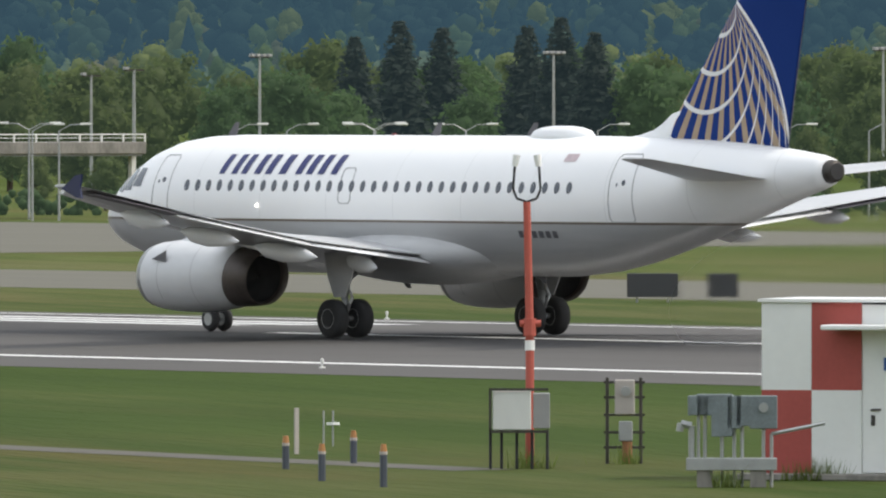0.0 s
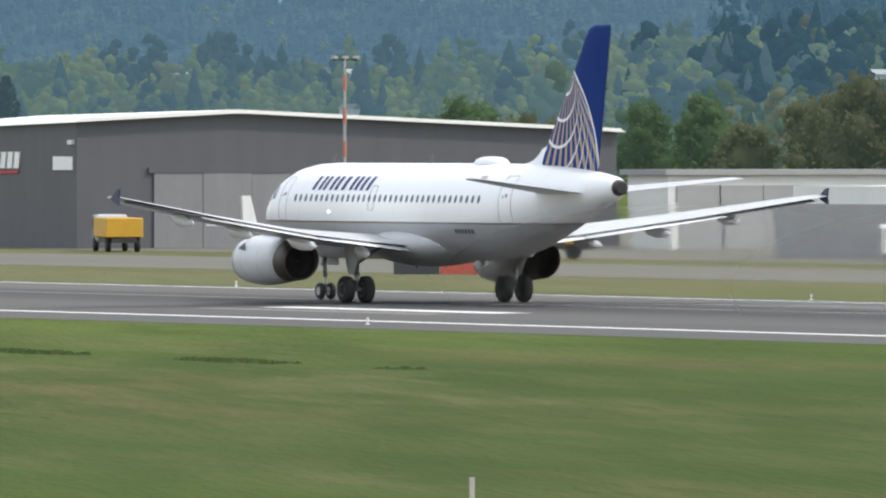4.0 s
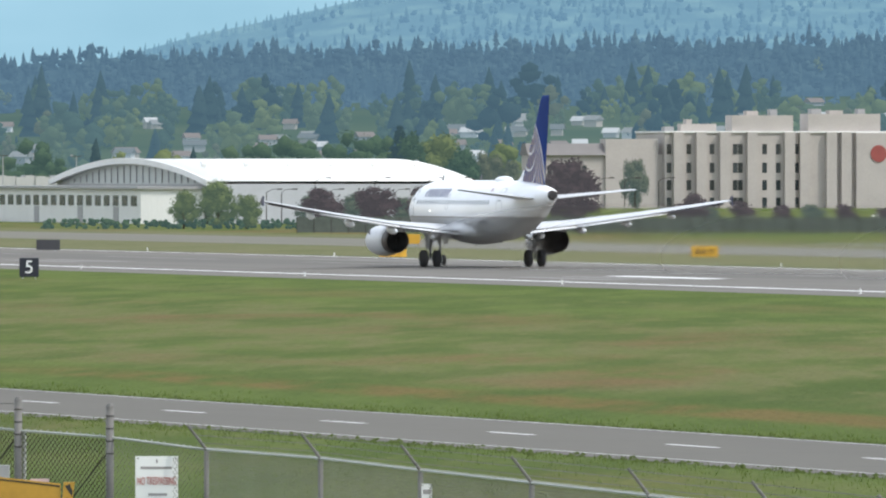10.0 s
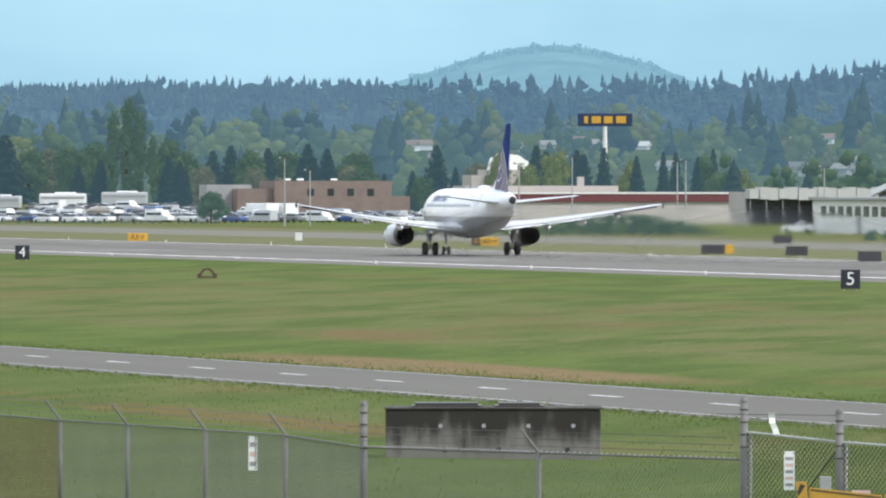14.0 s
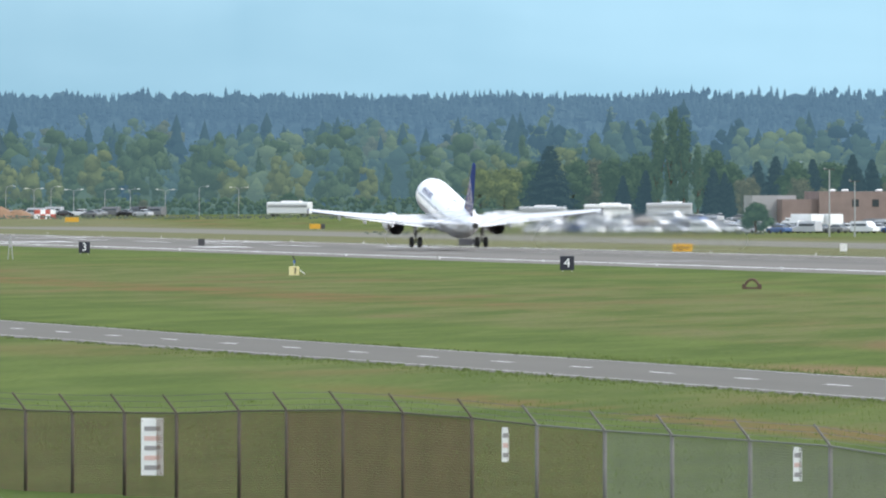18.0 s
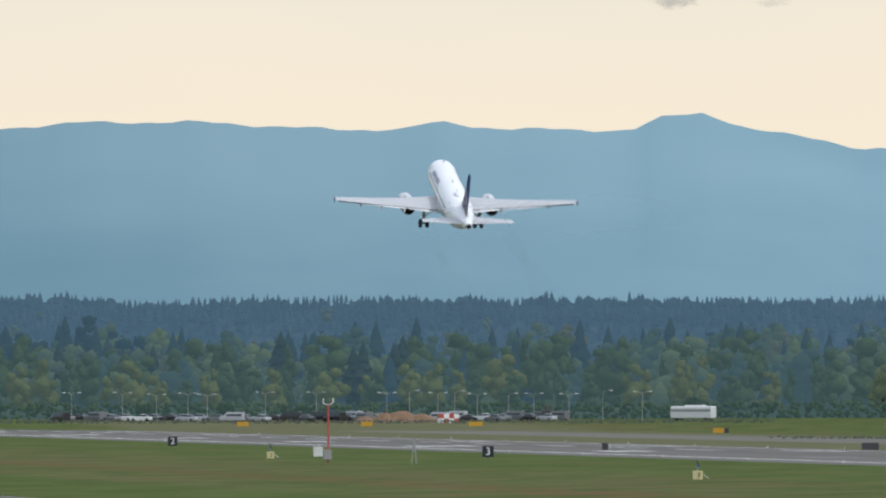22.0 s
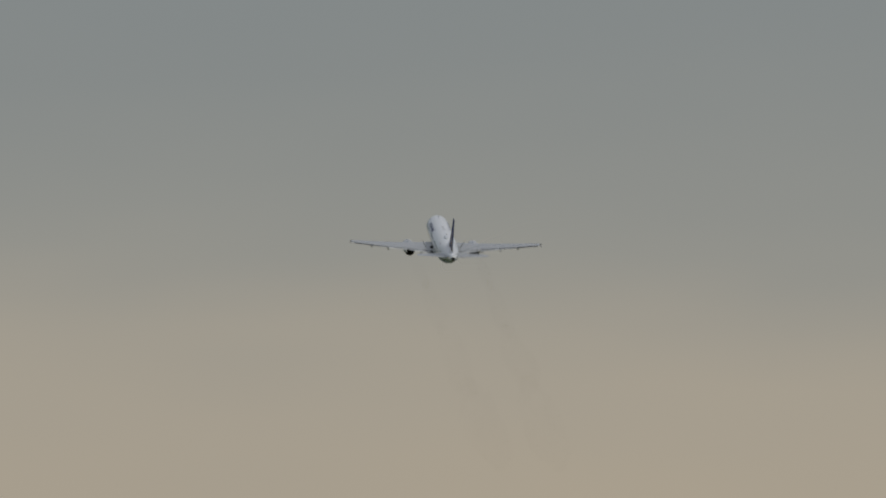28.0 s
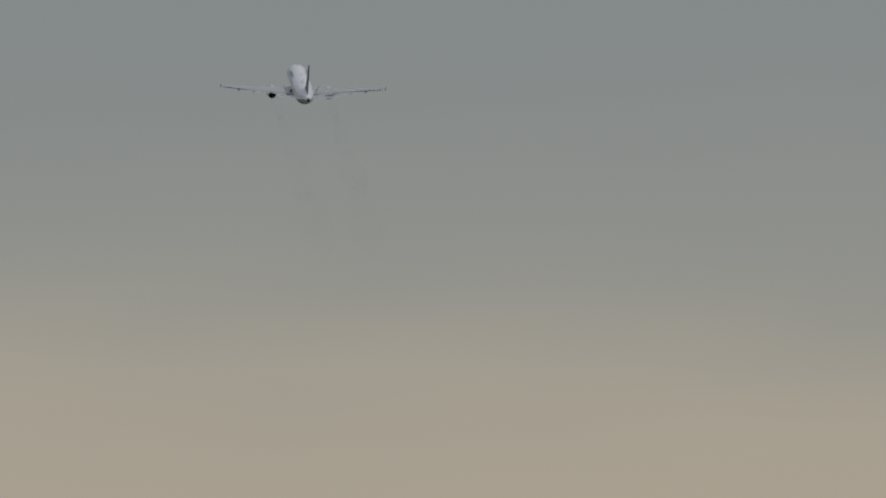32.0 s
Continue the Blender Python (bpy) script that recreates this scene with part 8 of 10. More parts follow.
# ---- airfield signs and lights ----
def distance_sign(number, y):
    ob = thing("distance_sign", (197.5, y, GZ), "black runway distance sign with a white " + number, "sign", "runway distance signs", rz=-math.atan2(197.5, y))
    part("panel", boxes((-0.62, 0.62, -0.16, 0.16, 0.12, 1.34), bevel=0.02), M_SIGNBLK, ob)
    text_part(number, 1.18, M_WHITE, ob, Matrix.Translation((0, -0.175, 0.72)) @ Matrix.Rotation(math.pi / 2, 4, "X"), "numeral")
    for x in (-0.4, 0.4):
        part("leg", tubes(((x, 0, 0), (x, 0, 0.15), 0.04)), M_STEEL, ob)


for _n in range(2, 7):
    distance_sign(str(_n), 815.4 + (5 - _n) * 304.8)


def taxi_sign(u, d, panels, h=1.05):
    """A row of panels: (width, material, words, colour of the words)."""
    ob = thing("taxiway_sign", foot(u, d), "low airfield guidance sign on short legs", "sign", "taxiway signs", rz=-u / F)
    x = -sum(p[0] for p in panels) / 2
    for w, m, words, tone in panels:
        part("panel", boxes((x + 0.01, x + w - 0.01, -0.13, 0.13, 0.2, h), bevel=0.015), m, ob)
        if words:
            text_part(words, (h - 0.2) * 0.85, tone, ob, Matrix.Translation((x + w / 2, -0.14, 0.2 + (h - 0.2) / 2)) @ Matrix.Rotation(math.pi / 2, 4, "X"))
        part("leg", tubes(((x + w * 0.2, 0, 0), (x + w * 0.2, 0, 0.25), 0.04), ((x + w * 0.8, 0, 0), (x + w * 0.8, 0, 0.25), 0.04)), M_STEEL, ob)
        x += w


BK, YL, RD = M_SIGNBACK, M_YEL, M_RED
for _u, _d, _p in ((8998, 712, ((2.0, BK, "", None),)), (9125, 785, ((2.0, BK, "", None),)), (8072, 950, ((1.6, BK, "", None),)), (16087, 471, ((1.85, BK, "", None),)), (16208, 471, ((1.1, BK, "", None),)),
                   (13508, 655, ((1.6, BK, "", None),)), (13592, 655, ((1.2, BK, "", None),)), (13145, 570, ((0.25, BK, "", None), (1.65, YL, "", None))), (10420, 684, ((2.4, BK, "", None), (2.3, RD, "", None))),
                   (7131, 950, ((0.9, BK, "A", YL), (1.8, YL, "A4→", BK))), (6160, 1010, ((2.1, YL, "A4→", BK),)), (6192, 1180, ((1.6, YL, "", None),)), (5550, 1097, ((2.0, BK, "", None),)), (4868, 1350, ((0.9, BK, "A", YL), (1.9, YL, "A3→", BK))),
                   (4255, 1452, ((2.2, YL, "A3→", BK),)), (5279, 1205, ((2.2, BK, "", None), (0.8, YL, "", None))), (3873, 1605, ((2.1, BK, "", None),)), (3609, 2260, ((1.9, YL, "", None), (0.8, BK, "", None))),
                   (3175, 2490, ((2.6, YL, "", None),)), (2763, 2490, ((2.2, YL, "", None),)), (2982, 2490, ((2.2, YL, "", None),)), (4724, 1480, ((0.9, BK, "", None),)), (4540, 1460, ((0.8, M_OFFWHITE, "", None),)),
                   (5420, 1180, ((2.0, BK, "", None),)), (5393, 1400, ((2.1, BK, "", None),)), (6708, 1010, ((2.1, YL, "A4→", BK),)), (7131, 1100, ((0.9, BK, "", None), (1.6, YL, "", None))), (3404, 1600, ((0.8, BK, "", None),))):
    taxi_sign(_u, _d, _p)


def marker_box(u, d, number):
    """Small yellow box with a wind vane arm on top."""
    ob = thing("marker_box", spot(u, d), "pale yellow numbered marker box with a tilted arm", "marker", "marker boxes", rz=-u / F)
    m = mat("pale_yellow_paint", (0.62, 0.55, 0.28), 0.6, var=0.12)
    part("box", boxes((-0.42, 0.42, -0.3, 0.3, 0.05, 0.78), bevel=0.02), m, ob)
    text_part(number, 0.6, M_SIGNBLK, ob, Matrix.Translation((0.08, -0.31, 0.42)) @ Matrix.Rotation(math.pi / 2, 4, "X"), "numeral")
    part("lid_flap", boxes((0.4, 0.95, -0.3, 0.3, 0.55, 0.6)), M_OFFWHITE, ob).matrix_basis = Matrix.Translation((0.15, 0, 0.42)) @ Matrix.Rotation(0.7, 4, "Y") @ Matrix.Translation((-0.2, 0, -0.3))
    part("post", tubes(((0, 0, 0.78), (0, 0, 1.25), 0.04)), M_STEEL, ob)
    part("arm", tubes(((0.15, 0, 1.1), (-0.12, 0, 1.65), 0.05, 0.06)), M_DKSTEEL, ob)
    part("blue_cap", tubes(((0, 0, 1.05), (0, 0, 1.3), 0.09, 0.07)), M_BLUE, ob)


marker_box(7473, 528, "4")
marker_box(3568, 1080, "3")
marker_box(2812, 1420, "2")


def edge_lights():
    bm = bmesh.new()
    loft(bm, [[(r * math.cos(a), r * math.sin(a), z) for a in (2 * math.pi * i / 10 for i in range(10))] for z, r in ((0, 0.09), (0.03, 0.09), (0.05, 0.025), (0.15, 0.025), (0.17, 0.05), (0.24, 0.048), (0.27, 0.02))])
    me = bpy.data.meshes.new("edge_light")
    fix(bm).to_mesh(me)
    bm.free()
    me.materials.append(M_OFFWHITE)
    for x in (RWY - 25.4, RWY + 25.4):
        for i in range(34):
            ob = new("edge_light", me)
            ob.matrix_world = Matrix.Translation((x, 216 + 60.96 * i, GZ + 0.05))
            tagged(ob, "small white runway edge light on a stem", "runway light", "runway edge lights")


edge_lights()
# dark arch-shaped marker frames in the grass
for _u, _d in ((4378, 940),):
    _ob = thing("iron_arch", spot(_u, _d), "small rusty arch-shaped frame standing in the grass", "marker", rz=-_u / F)
    _m = mat("rusty_iron", (0.09, 0.055, 0.04), 0.8, var=0.3)
    for _x in (-0.62, 0.62):
        part("post", boxes((_x - 0.07, _x + 0.07, -0.1, 0.1, 0, 0.35)), _m, _ob)
    part("arch", tubes(*[((0.5 * math.cos(a), 0, 0.1 + 0.6 * math.sin(a)), (0.5 * math.cos(a + 0.4), 0, 0.1 + 0.6 * math.sin(a + 0.4)), 0.09) for a in (0.0, 0.39, 0.78, 1.17, 1.57, 1.96, 2.35, 2.74)]), _m, _ob)
    part("sill", boxes((-0.7, 0.7, -0.12, 0.12, 0, 0.14)), _m, _ob)


# ---- localiser hut, antenna mast and boxes beside the runway ----
def instrument_site():
    u, d = 16280, 251
    p = spot(u, d)
    rz = -u / F - 0.30
    M_HUTW, M_HUTR = mat("hut_white", (0.74, 0.75, 0.73), 0.6, var=0.05, scale=0.8, fine=6), mat("hut_red", (0.36, 0.068, 0.056), 0.6, var=0.12, scale=1.5, fine=12)
    hut = thing("equipment_hut", p, "red and white chequered equipment hut", "hut", rz=rz)
    z0 = 0.05
    part("plinth", boxes((-0.35, 4.1, -0.45, -0.05, 0, 0.13), bevel=0.02), M_CONC, hut)
    part("core", boxes((0.03, 3.9, 0.03, 2.6, z0, 3.36)), M_HUTW, hut)
    for i, (xa, xb) in enumerate(((0, 1.0), (1.0, 2.0), (3.05, 3.9))):
        for j, (za, zb) in enumerate(((z0, 1.72), (1.72, 3.4))):
            m = M_HUTR if (i + j) % 2 == 0 else M_HUTW
            part("painted_panel", boxes((xa + 0.003, xb - 0.003, 0.0, 0.03, za, zb - 0.003)), m, hut)
    part("roof_trim", boxes((-0.06, 3.96, -0.06, 2.66, 3.4, 3.46)), M_WHITE, hut)
    part("canopy", boxes((1.4, 3.3, -0.75, 0.0, 2.88, 2.98), bevel=0.02), M_WHITE, hut, "white canopy over the door")
    dr = part("door", boxes((2.05, 3.0, -0.03, 0.03, 0.15, 2.75)), M_HUTW, hut, "off-white steel door")
    part("door_handle", tubes(((2.2, -0.06, 1.35), (2.4, -0.06, 1.36), 0.02)), M_DKSTEEL, dr)
    part("door_sign", boxes((2.45, 2.75, -0.045, -0.03, 2.1, 2.35)), M_BLUE, dr)
    part("lock_plate", boxes((2.2, 2.28, -0.05, -0.03, 1.05, 1.25)), M_DKSTEEL, dr)
    # rack of grey switch boxes
    rk = thing("switch_rack", spot(16197 + 30, 246), "rack of grey electrical boxes on steel posts", "electrical box", rz=-16227 / F)
    part("trough", boxes((-0.85, 0.85, -0.2, 0.2, 0.32, 0.55), bevel=0.01), M_STEEL, rk)
    for x, za, zb, w in ((-0.62, 1.35, 1.72, 0.2), (-0.5, 1.35, 1.75, 0.16), (-0.18, 0.95, 1.75, 0.2), (0.05, 1.1, 1.72, 0.14), (0.2, 1.15, 1.72, 0.16), (0.6, 1.1, 1.72, 0.26)):
        part("switch_box", boxes((x - w, x + w, -0.14, 0.1, za, zb), bevel=0.015), mat("weathered_box_grey", (0.16, 0.19, 0.20), 0.6, var=0.3, scale=3), rk)
        part("conduit", tubes(((x, 0, 0.5), (x, 0, za), 0.035)), M_STEEL, rk)
        part("post", tubes(((x, 0.12, 0), (x, 0.12, zb), 0.025)), M_STEEL, rk)
    part("elbow_pipe", tubes(((-0.75, 0, 0.5), (-0.75, 0, 1.15), 0.06), ((-0.75, 0, 1.15), (-0.95, 0, 1.2), 0.07), ((-0.95, 0, 1.2), (-0.97, 0, 1.05), 0.07)), M_STEEL, rk)
    part("round_meter", tubes(((0.6, -0.2, 1.5), (0.6, -0.13, 1.5), 0.09), n=16), M_STEEL, rk)
    for x in (-0.5, 0.5):
        part("footing", boxes((x - 0.15, x + 0.15, -0.15, 0.15, 0.0, 0.32)), M_CONC, rk)
    part("brace_pipe", tubes(((0.75, 0, 0.0), (0.75, 0, 1.0), 0.035), ((0.75, 0, 1.0), (1.75, 0.1, 1.2), 0.035)), M_STEEL, rk)
    # second small rack
    r2 = thing("meter_rack", spot(16038, 262), "two weathered meter boxes on a ribbed steel frame", "electrical box", rz=-16038 / F)
    for x in (-0.35, 0.32):
        part("post", tubes(((x, 0, 0), (x, 0, 1.72), 0.035)), M_DKSTEEL, r2)
    for z in (0.3, 0.6, 0.95, 1.3, 1.6):
        part("rail", boxes((-0.42, 0.4, -0.03, 0.03, z, z + 0.05)), M_DKSTEEL, r2)
    part("meter_box", boxes((-0.2, 0.2, -0.2, 0.0, 0.98, 1.68), bevel=0.02), M_CREAM, r2)
    part("lower_box", boxes((-0.12, 0.16, -0.2, 0.0, 0.45, 0.85), bevel=0.02), M_STEEL, r2)
    part("round_meter", tubes(((0.02, -0.26, 1.45), (0.02, -0.19, 1.45), 0.1), n=16), M_STEEL, r2)
    part("rust_pipe", tubes(((0.05, -0.1, 0), (0.05, -0.1, 0.45), 0.1)), mat("rust", (0.25, 0.11, 0.05), 0.8, var=0.3), r2)
    # red mast with two lamps on curved arms
    ms = thing("antenna_mast", spot(15870, 259), "faded red antenna mast with two curved arms", "mast", rz=-15870 / F)
    part("lower_tube", tubes(((0, 0, 0), (0, 0, 2.75), 0.09, 0.085), n=12), M_RED, ms)
    part("joint", tubes(((0, 0, 2.6), (0, 0, 2.95), 0.13), ((-0.2, 0, 2.85), (0.22, 0, 2.85), 0.07), n=12), M_RED, ms)
    part("white_collar", tubes(((0, 0, 2.32), (0, 0, 2.52), 0.10), n=12), M_WHITE, ms)
    part("upper_tube", tubes(((0, 0, 2.75), (-0.06, 0, 5.25), 0.085, 0.075), n=12), M_RED, ms)
    for s in (-1, 1):
        c = -0.06
        part("curved_arm", tubes(((c, 0, 5.25), (c + s * 0.2, 0, 5.32), 0.025), ((c + s * 0.2, 0, 5.32), (c + s * 0.27, 0, 5.5), 0.025), ((c + s * 0.27, 0, 5.5), (c + s * 0.24, 0, 5.95), 0.025)), M_BLACK, ms)
        part("lamp", tubes(((c + s * 0.24, 0, 5.95), (c + s * 0.2, 0, 6.18), 0.06, 0.075)), M_WHITE, ms)
    cb = thing("junction_cabinet", spot(15838, 258), "pale grey junction cabinet on black legs", "electrical box", rz=-15838 / F)
    part("cabinet", boxes((-0.38, 0.38, -0.3, 0.3, 0.78, 1.55), bevel=0.015), M_OFFWHITE, cb)
    part("frame", boxes((-0.45, 0.72, -0.34, -0.3, 1.55, 1.6), (-0.45, -0.4, -0.34, -0.3, 0.72, 1.6), (-0.45, 0.72, -0.34, -0.3, 0.72, 0.77)), M_DKSTEEL, cb)
    part("side_box", boxes((0.42, 0.75, -0.1, 0.2, 0.8, 1.5), bevel=0.015), M_GREY, cb)
    for x in (-0.42, -0.2, 0.1, 0.4, 0.7):
        part("leg", tubes(((x, 0, 0), (x, 0, 0.78), 0.03)), M_BLACK, cb)
    # small marker posts
    for u, d, h, w in ((15438, 258, 0.5, 0.07), (15502, 250, 0.55, 0.07), (15558, 262, 0.5, 0.07), (15611, 246, 0.65, 0.07)):
        ps = thing("marker_post", spot(u, d), "short dark post with an orange cap", "post", "orange-capped posts")
        part("shaft", tubes(((0, 0, 0), (0, 0, h), w)), mat("dark_blue_grey", (0.06, 0.07, 0.09), 0.6), ps)
        part("cap", tubes(((0, 0, h), (0, 0, h + 0.16), w * 1.05, w * 0.7)), M_ORANGE, ps)
        part("pale_band", tubes(((0, 0, h - 0.04), (0, 0, h + 0.02), w * 1.08)), M_CREAM, ps)
    for u, d in ((15457, 269), (10479, 258)):
        single("marker_stake", boxes((-0.05, 0.05, -0.02, 0.02, 0, 0.95 if u > 15000 else 0.6)), M_CREAM, "pale wooden marker stake in the grass", "stake", at=spot(u, d))
    sm = thing("gauge_stand", spot(15515, 275), "small white gauge on thin rods", "gauge")
    part("rods", tubes(((-0.15, 0, 0), (-0.15, 0, 0.75), 0.02), ((0.1, 0, 0), (0.1, 0, 0.75), 0.02)), M_STEEL, sm)
    part("dish", tubes(((0.1, 0, 0.45), (0.1, 0, 0.5), 0.14), n=14), M_WHITE, sm)
    # far mast of the same kind near the runway's end
    ms = thing("antenna_mast", spot(2914, 1355), "red and white antenna mast with grey cabinets", "mast")
    part("tube", tubes(((0, 0, 0), (0, 0, 6.0), 0.12, 0.1)), M_RED, ms)
    for s in (-1, 1):
        part("arm", tubes(((0, 0, 5.9), (s * 0.5, 0, 6.1), 0.05), ((s * 0.5, 0, 6.1), (s * 0.5, 0, 6.6), 0.06)), M_WHITE, ms)
    part("cabinet", boxes((-1.5, -0.6, -0.4, 0.4, 0.6, 1.6)), M_OFFWHITE, ms)
    part("cabinet", boxes((-0.5, 0.3, -0.4, 0.4, 0.3, 1.3)), M_GREY, ms)
    pl = thing("approach_mast", spot(3066, 1330), "grey lattice mast with paired lamps", "mast")
    part("lattice", tubes(((-0.25, 0, 0), (0, 0, 2.5), 0.05), ((0.25, 0, 0), (0, 0, 2.5), 0.05), ((0, 0, 1.2), (0, 0, 2.6), 0.08)), M_GREY, pl)
    part("lamp_bar", boxes((-0.5, 0.5, -0.06, 0.06, 2.2, 2.32)), M_GREY, pl)
    hutf = thing("equipment_hut", foot(3128, 2560), "small red and white chequered hut far off", "hut")
    for i in range(4):
        for j in range(2):
            part("painted_panel", boxes((-2 + i, -1 + i, 0, 2, j * 0.9, j * 0.9 + 0.9)), M_RED if (i + j) % 2 else M_WHITE, hutf)
    # canopies of the car park entrance
    for u0, u1, v0, v1 in ((14880, 15192, -58, -92), (13105, 13495, -75, -98)):
        y = spot(u0, 800).y
        x0, x1 = face_x(y, u0), face_x(y, u1)
        cn = thing("entrance_canopy", (x0, y, GZ), "pale flat canopy with a railing on square posts", "canopy")
        za, zb = rise(v1, 830) - GZ, rise(v0, 830) - GZ
        part("deck", boxes((0, x1 - x0, 0, 5, za, zb - 0.45), bevel=0.05), M_CONC, cn)
        part("top_rail", tubes(((0, 0.1, zb), (x1 - x0, 0.1, zb), 0.04), ((0, 0.1, zb - 0.22), (x1 - x0, 0.1, zb - 0.22), 0.025)), M_OFFWHITE, cn)
        for i in range(9):
            part("rail_post", boxes(((x1 - x0 - 0.1) * i / 8, (x1 - x0 - 0.1) * i / 8 + 0.1, 0.05, 0.15, zb - 0.47, zb)), M_OFFWHITE, cn)
        part("soffit", boxes((0.2, x1 - x0 - 0.2, 0.2, 4.8, za - 0.12, za)), M_GREY, cn)
        for k in (0.02, 0.97):
            part("post", boxes(((x1 - x0) * k, (x1 - x0) * k + 0.35, 1, 1.35, 0, za - 0.12)), M_OFFWHITE, cn)
    # low buildings in the trees there
    for u0, u1, v, d, m, nm in ((13380, 13580, -12, 1100, M_OFFWHITE, "low white warehouse behind trees"), (13895, 14085, -120, 790, M_BLUE, "grey shed with a blue metal roof"), (14150, 14330, -40, 960, M_GREY, "grey flat-roofed building behind trees")):
        y = spot(u0, d).y
        x0, x1 = face_x(y, u0), face_x(y, u1)
        b = building("warehouse", x0, y, nm)
        h = rise(v, d) - GZ
        part("wall", boxes((0, x1 - x0, 0, 6, 0, h - 0.6)), M_GREY if m is M_BLUE else m, b)
        part("roof", boxes((-0.3, x1 - x0 + 0.3, -0.3, 6.3, h - 0.6, h)), m, b)
        for i in range(3):
            window(b, (x1 - x0) * (0.15 + 0.3 * i), (x1 - x0) * (0.15 + 0.3 * i) + 1.0, h * 0.35, h * 0.6, M_GLASS)


instrument_site()


# ---- the boundary fence ----
FENCE_POSTS = (2480, 2560, 2640, 2715, 2785, 2848, 2908, 2968, 3028, 3093, 3176, 3268, 3360, 3471, 3555, 3655, 3761, 3883, 3998, 4118, 4237, 4375, 4517, 4655, 4965,
               5328, 5497, 5659, 5830, 6032, 6209, 6406, 6614, 6835, 7060, 7300, 7560)


def fence_far(u):
    """Distance of the fence on the bearing u."""
    return float(np.interp(u, (2300, 2863, 3563, 4371, 4655, 4967, 5328, 5833, 6405, 6607, 6900, 7600), (300, 281, 264, 234, 220, 214, 211, 208, 187, 179, 168, 150)))


def fence_top(u):
    """Height of the top rail, which rises and falls with the ground; the gate stands higher."""
    if u < 5328:
        v = np.interp(u, (2300, 2903, 2963, 3028, 3080, 3173, 3358, 3463, 3653, 3758, 3878, 3998, 4118, 4238, 4373, 4517, 4655, 4965, 5328),
                      (-352, -375, -379, -389, -393, -396, -399, -395, -393, -398, -407, -420, -430, -438, -447, -457, -478, -488, -500))
    else:
        v = np.interp(u, (5328, 5497, 5659, 5830, 6032, 6209, 6406, 6614, 7600), (-451, -469, -481, -503, -519, -540, -562, -585, -700))
    return rise(float(v), fence_far(u))


M_FENCE = mat("weathered_galvanised_post", (0.15, 0.145, 0.135), 0.7, 0.2, var=0.25, scale=3, fine=25)
M_FENCE2 = mat("rusted_dark_post", (0.085, 0.070, 0.055), 0.8, 0.1, var=0.3, scale=3, fine=25)
M_MESHG = mat("galvanised_mesh_wire", (0.16, 0.165, 0.14), 0.7, 0.2, var=0.2)
M_MESHD = mat("dull_gate_mesh_wire", (0.075, 0.068, 0.044), 0.8, 0.1, var=0.25)
M_MESHW = mat("rusty_mesh_wire", (0.125, 0.085, 0.048), 0.8, 0.1, var=0.25)


def ribbon(V, Fc, p, q, w):
    d = (q - p).normalized()
    s = d.cross(Vector((0.2, 0.97, 0))).normalized() * w
    k = len(V)
    V += [tuple(p - s), tuple(p + s), tuple(q + s), tuple(q - s)]
    Fc.append((k, k + 1, k + 2, k + 3))


M_PRINT = mat("grey_print", (0.30, 0.28, 0.28), 0.7, var=0.15, scale=6, fine=40)
M_FADED = mat("sun_faded_red_print", (0.66, 0.46, 0.42), 0.7, var=0.15, scale=6, fine=40)


M_RAIL = mat("bright_galvanised_rail", (0.40, 0.41, 0.40), 0.5, 0.3, var=0.2, scale=4, fine=30)


def knuckle_mesh():
    bm = bmesh.new()
    for s in (-1, 1):
        tube(bm, (s * 0.02, 0, -0.02), (0, 0, 0.022), 0.006, 0.004, n=4)
    me = bpy.data.meshes.new("mesh_knuckle")
    bm.to_mesh(me)
    bm.free()
    me.materials.append(M_RAIL)
    return me


KNUCKLE = knuckle_mesh()


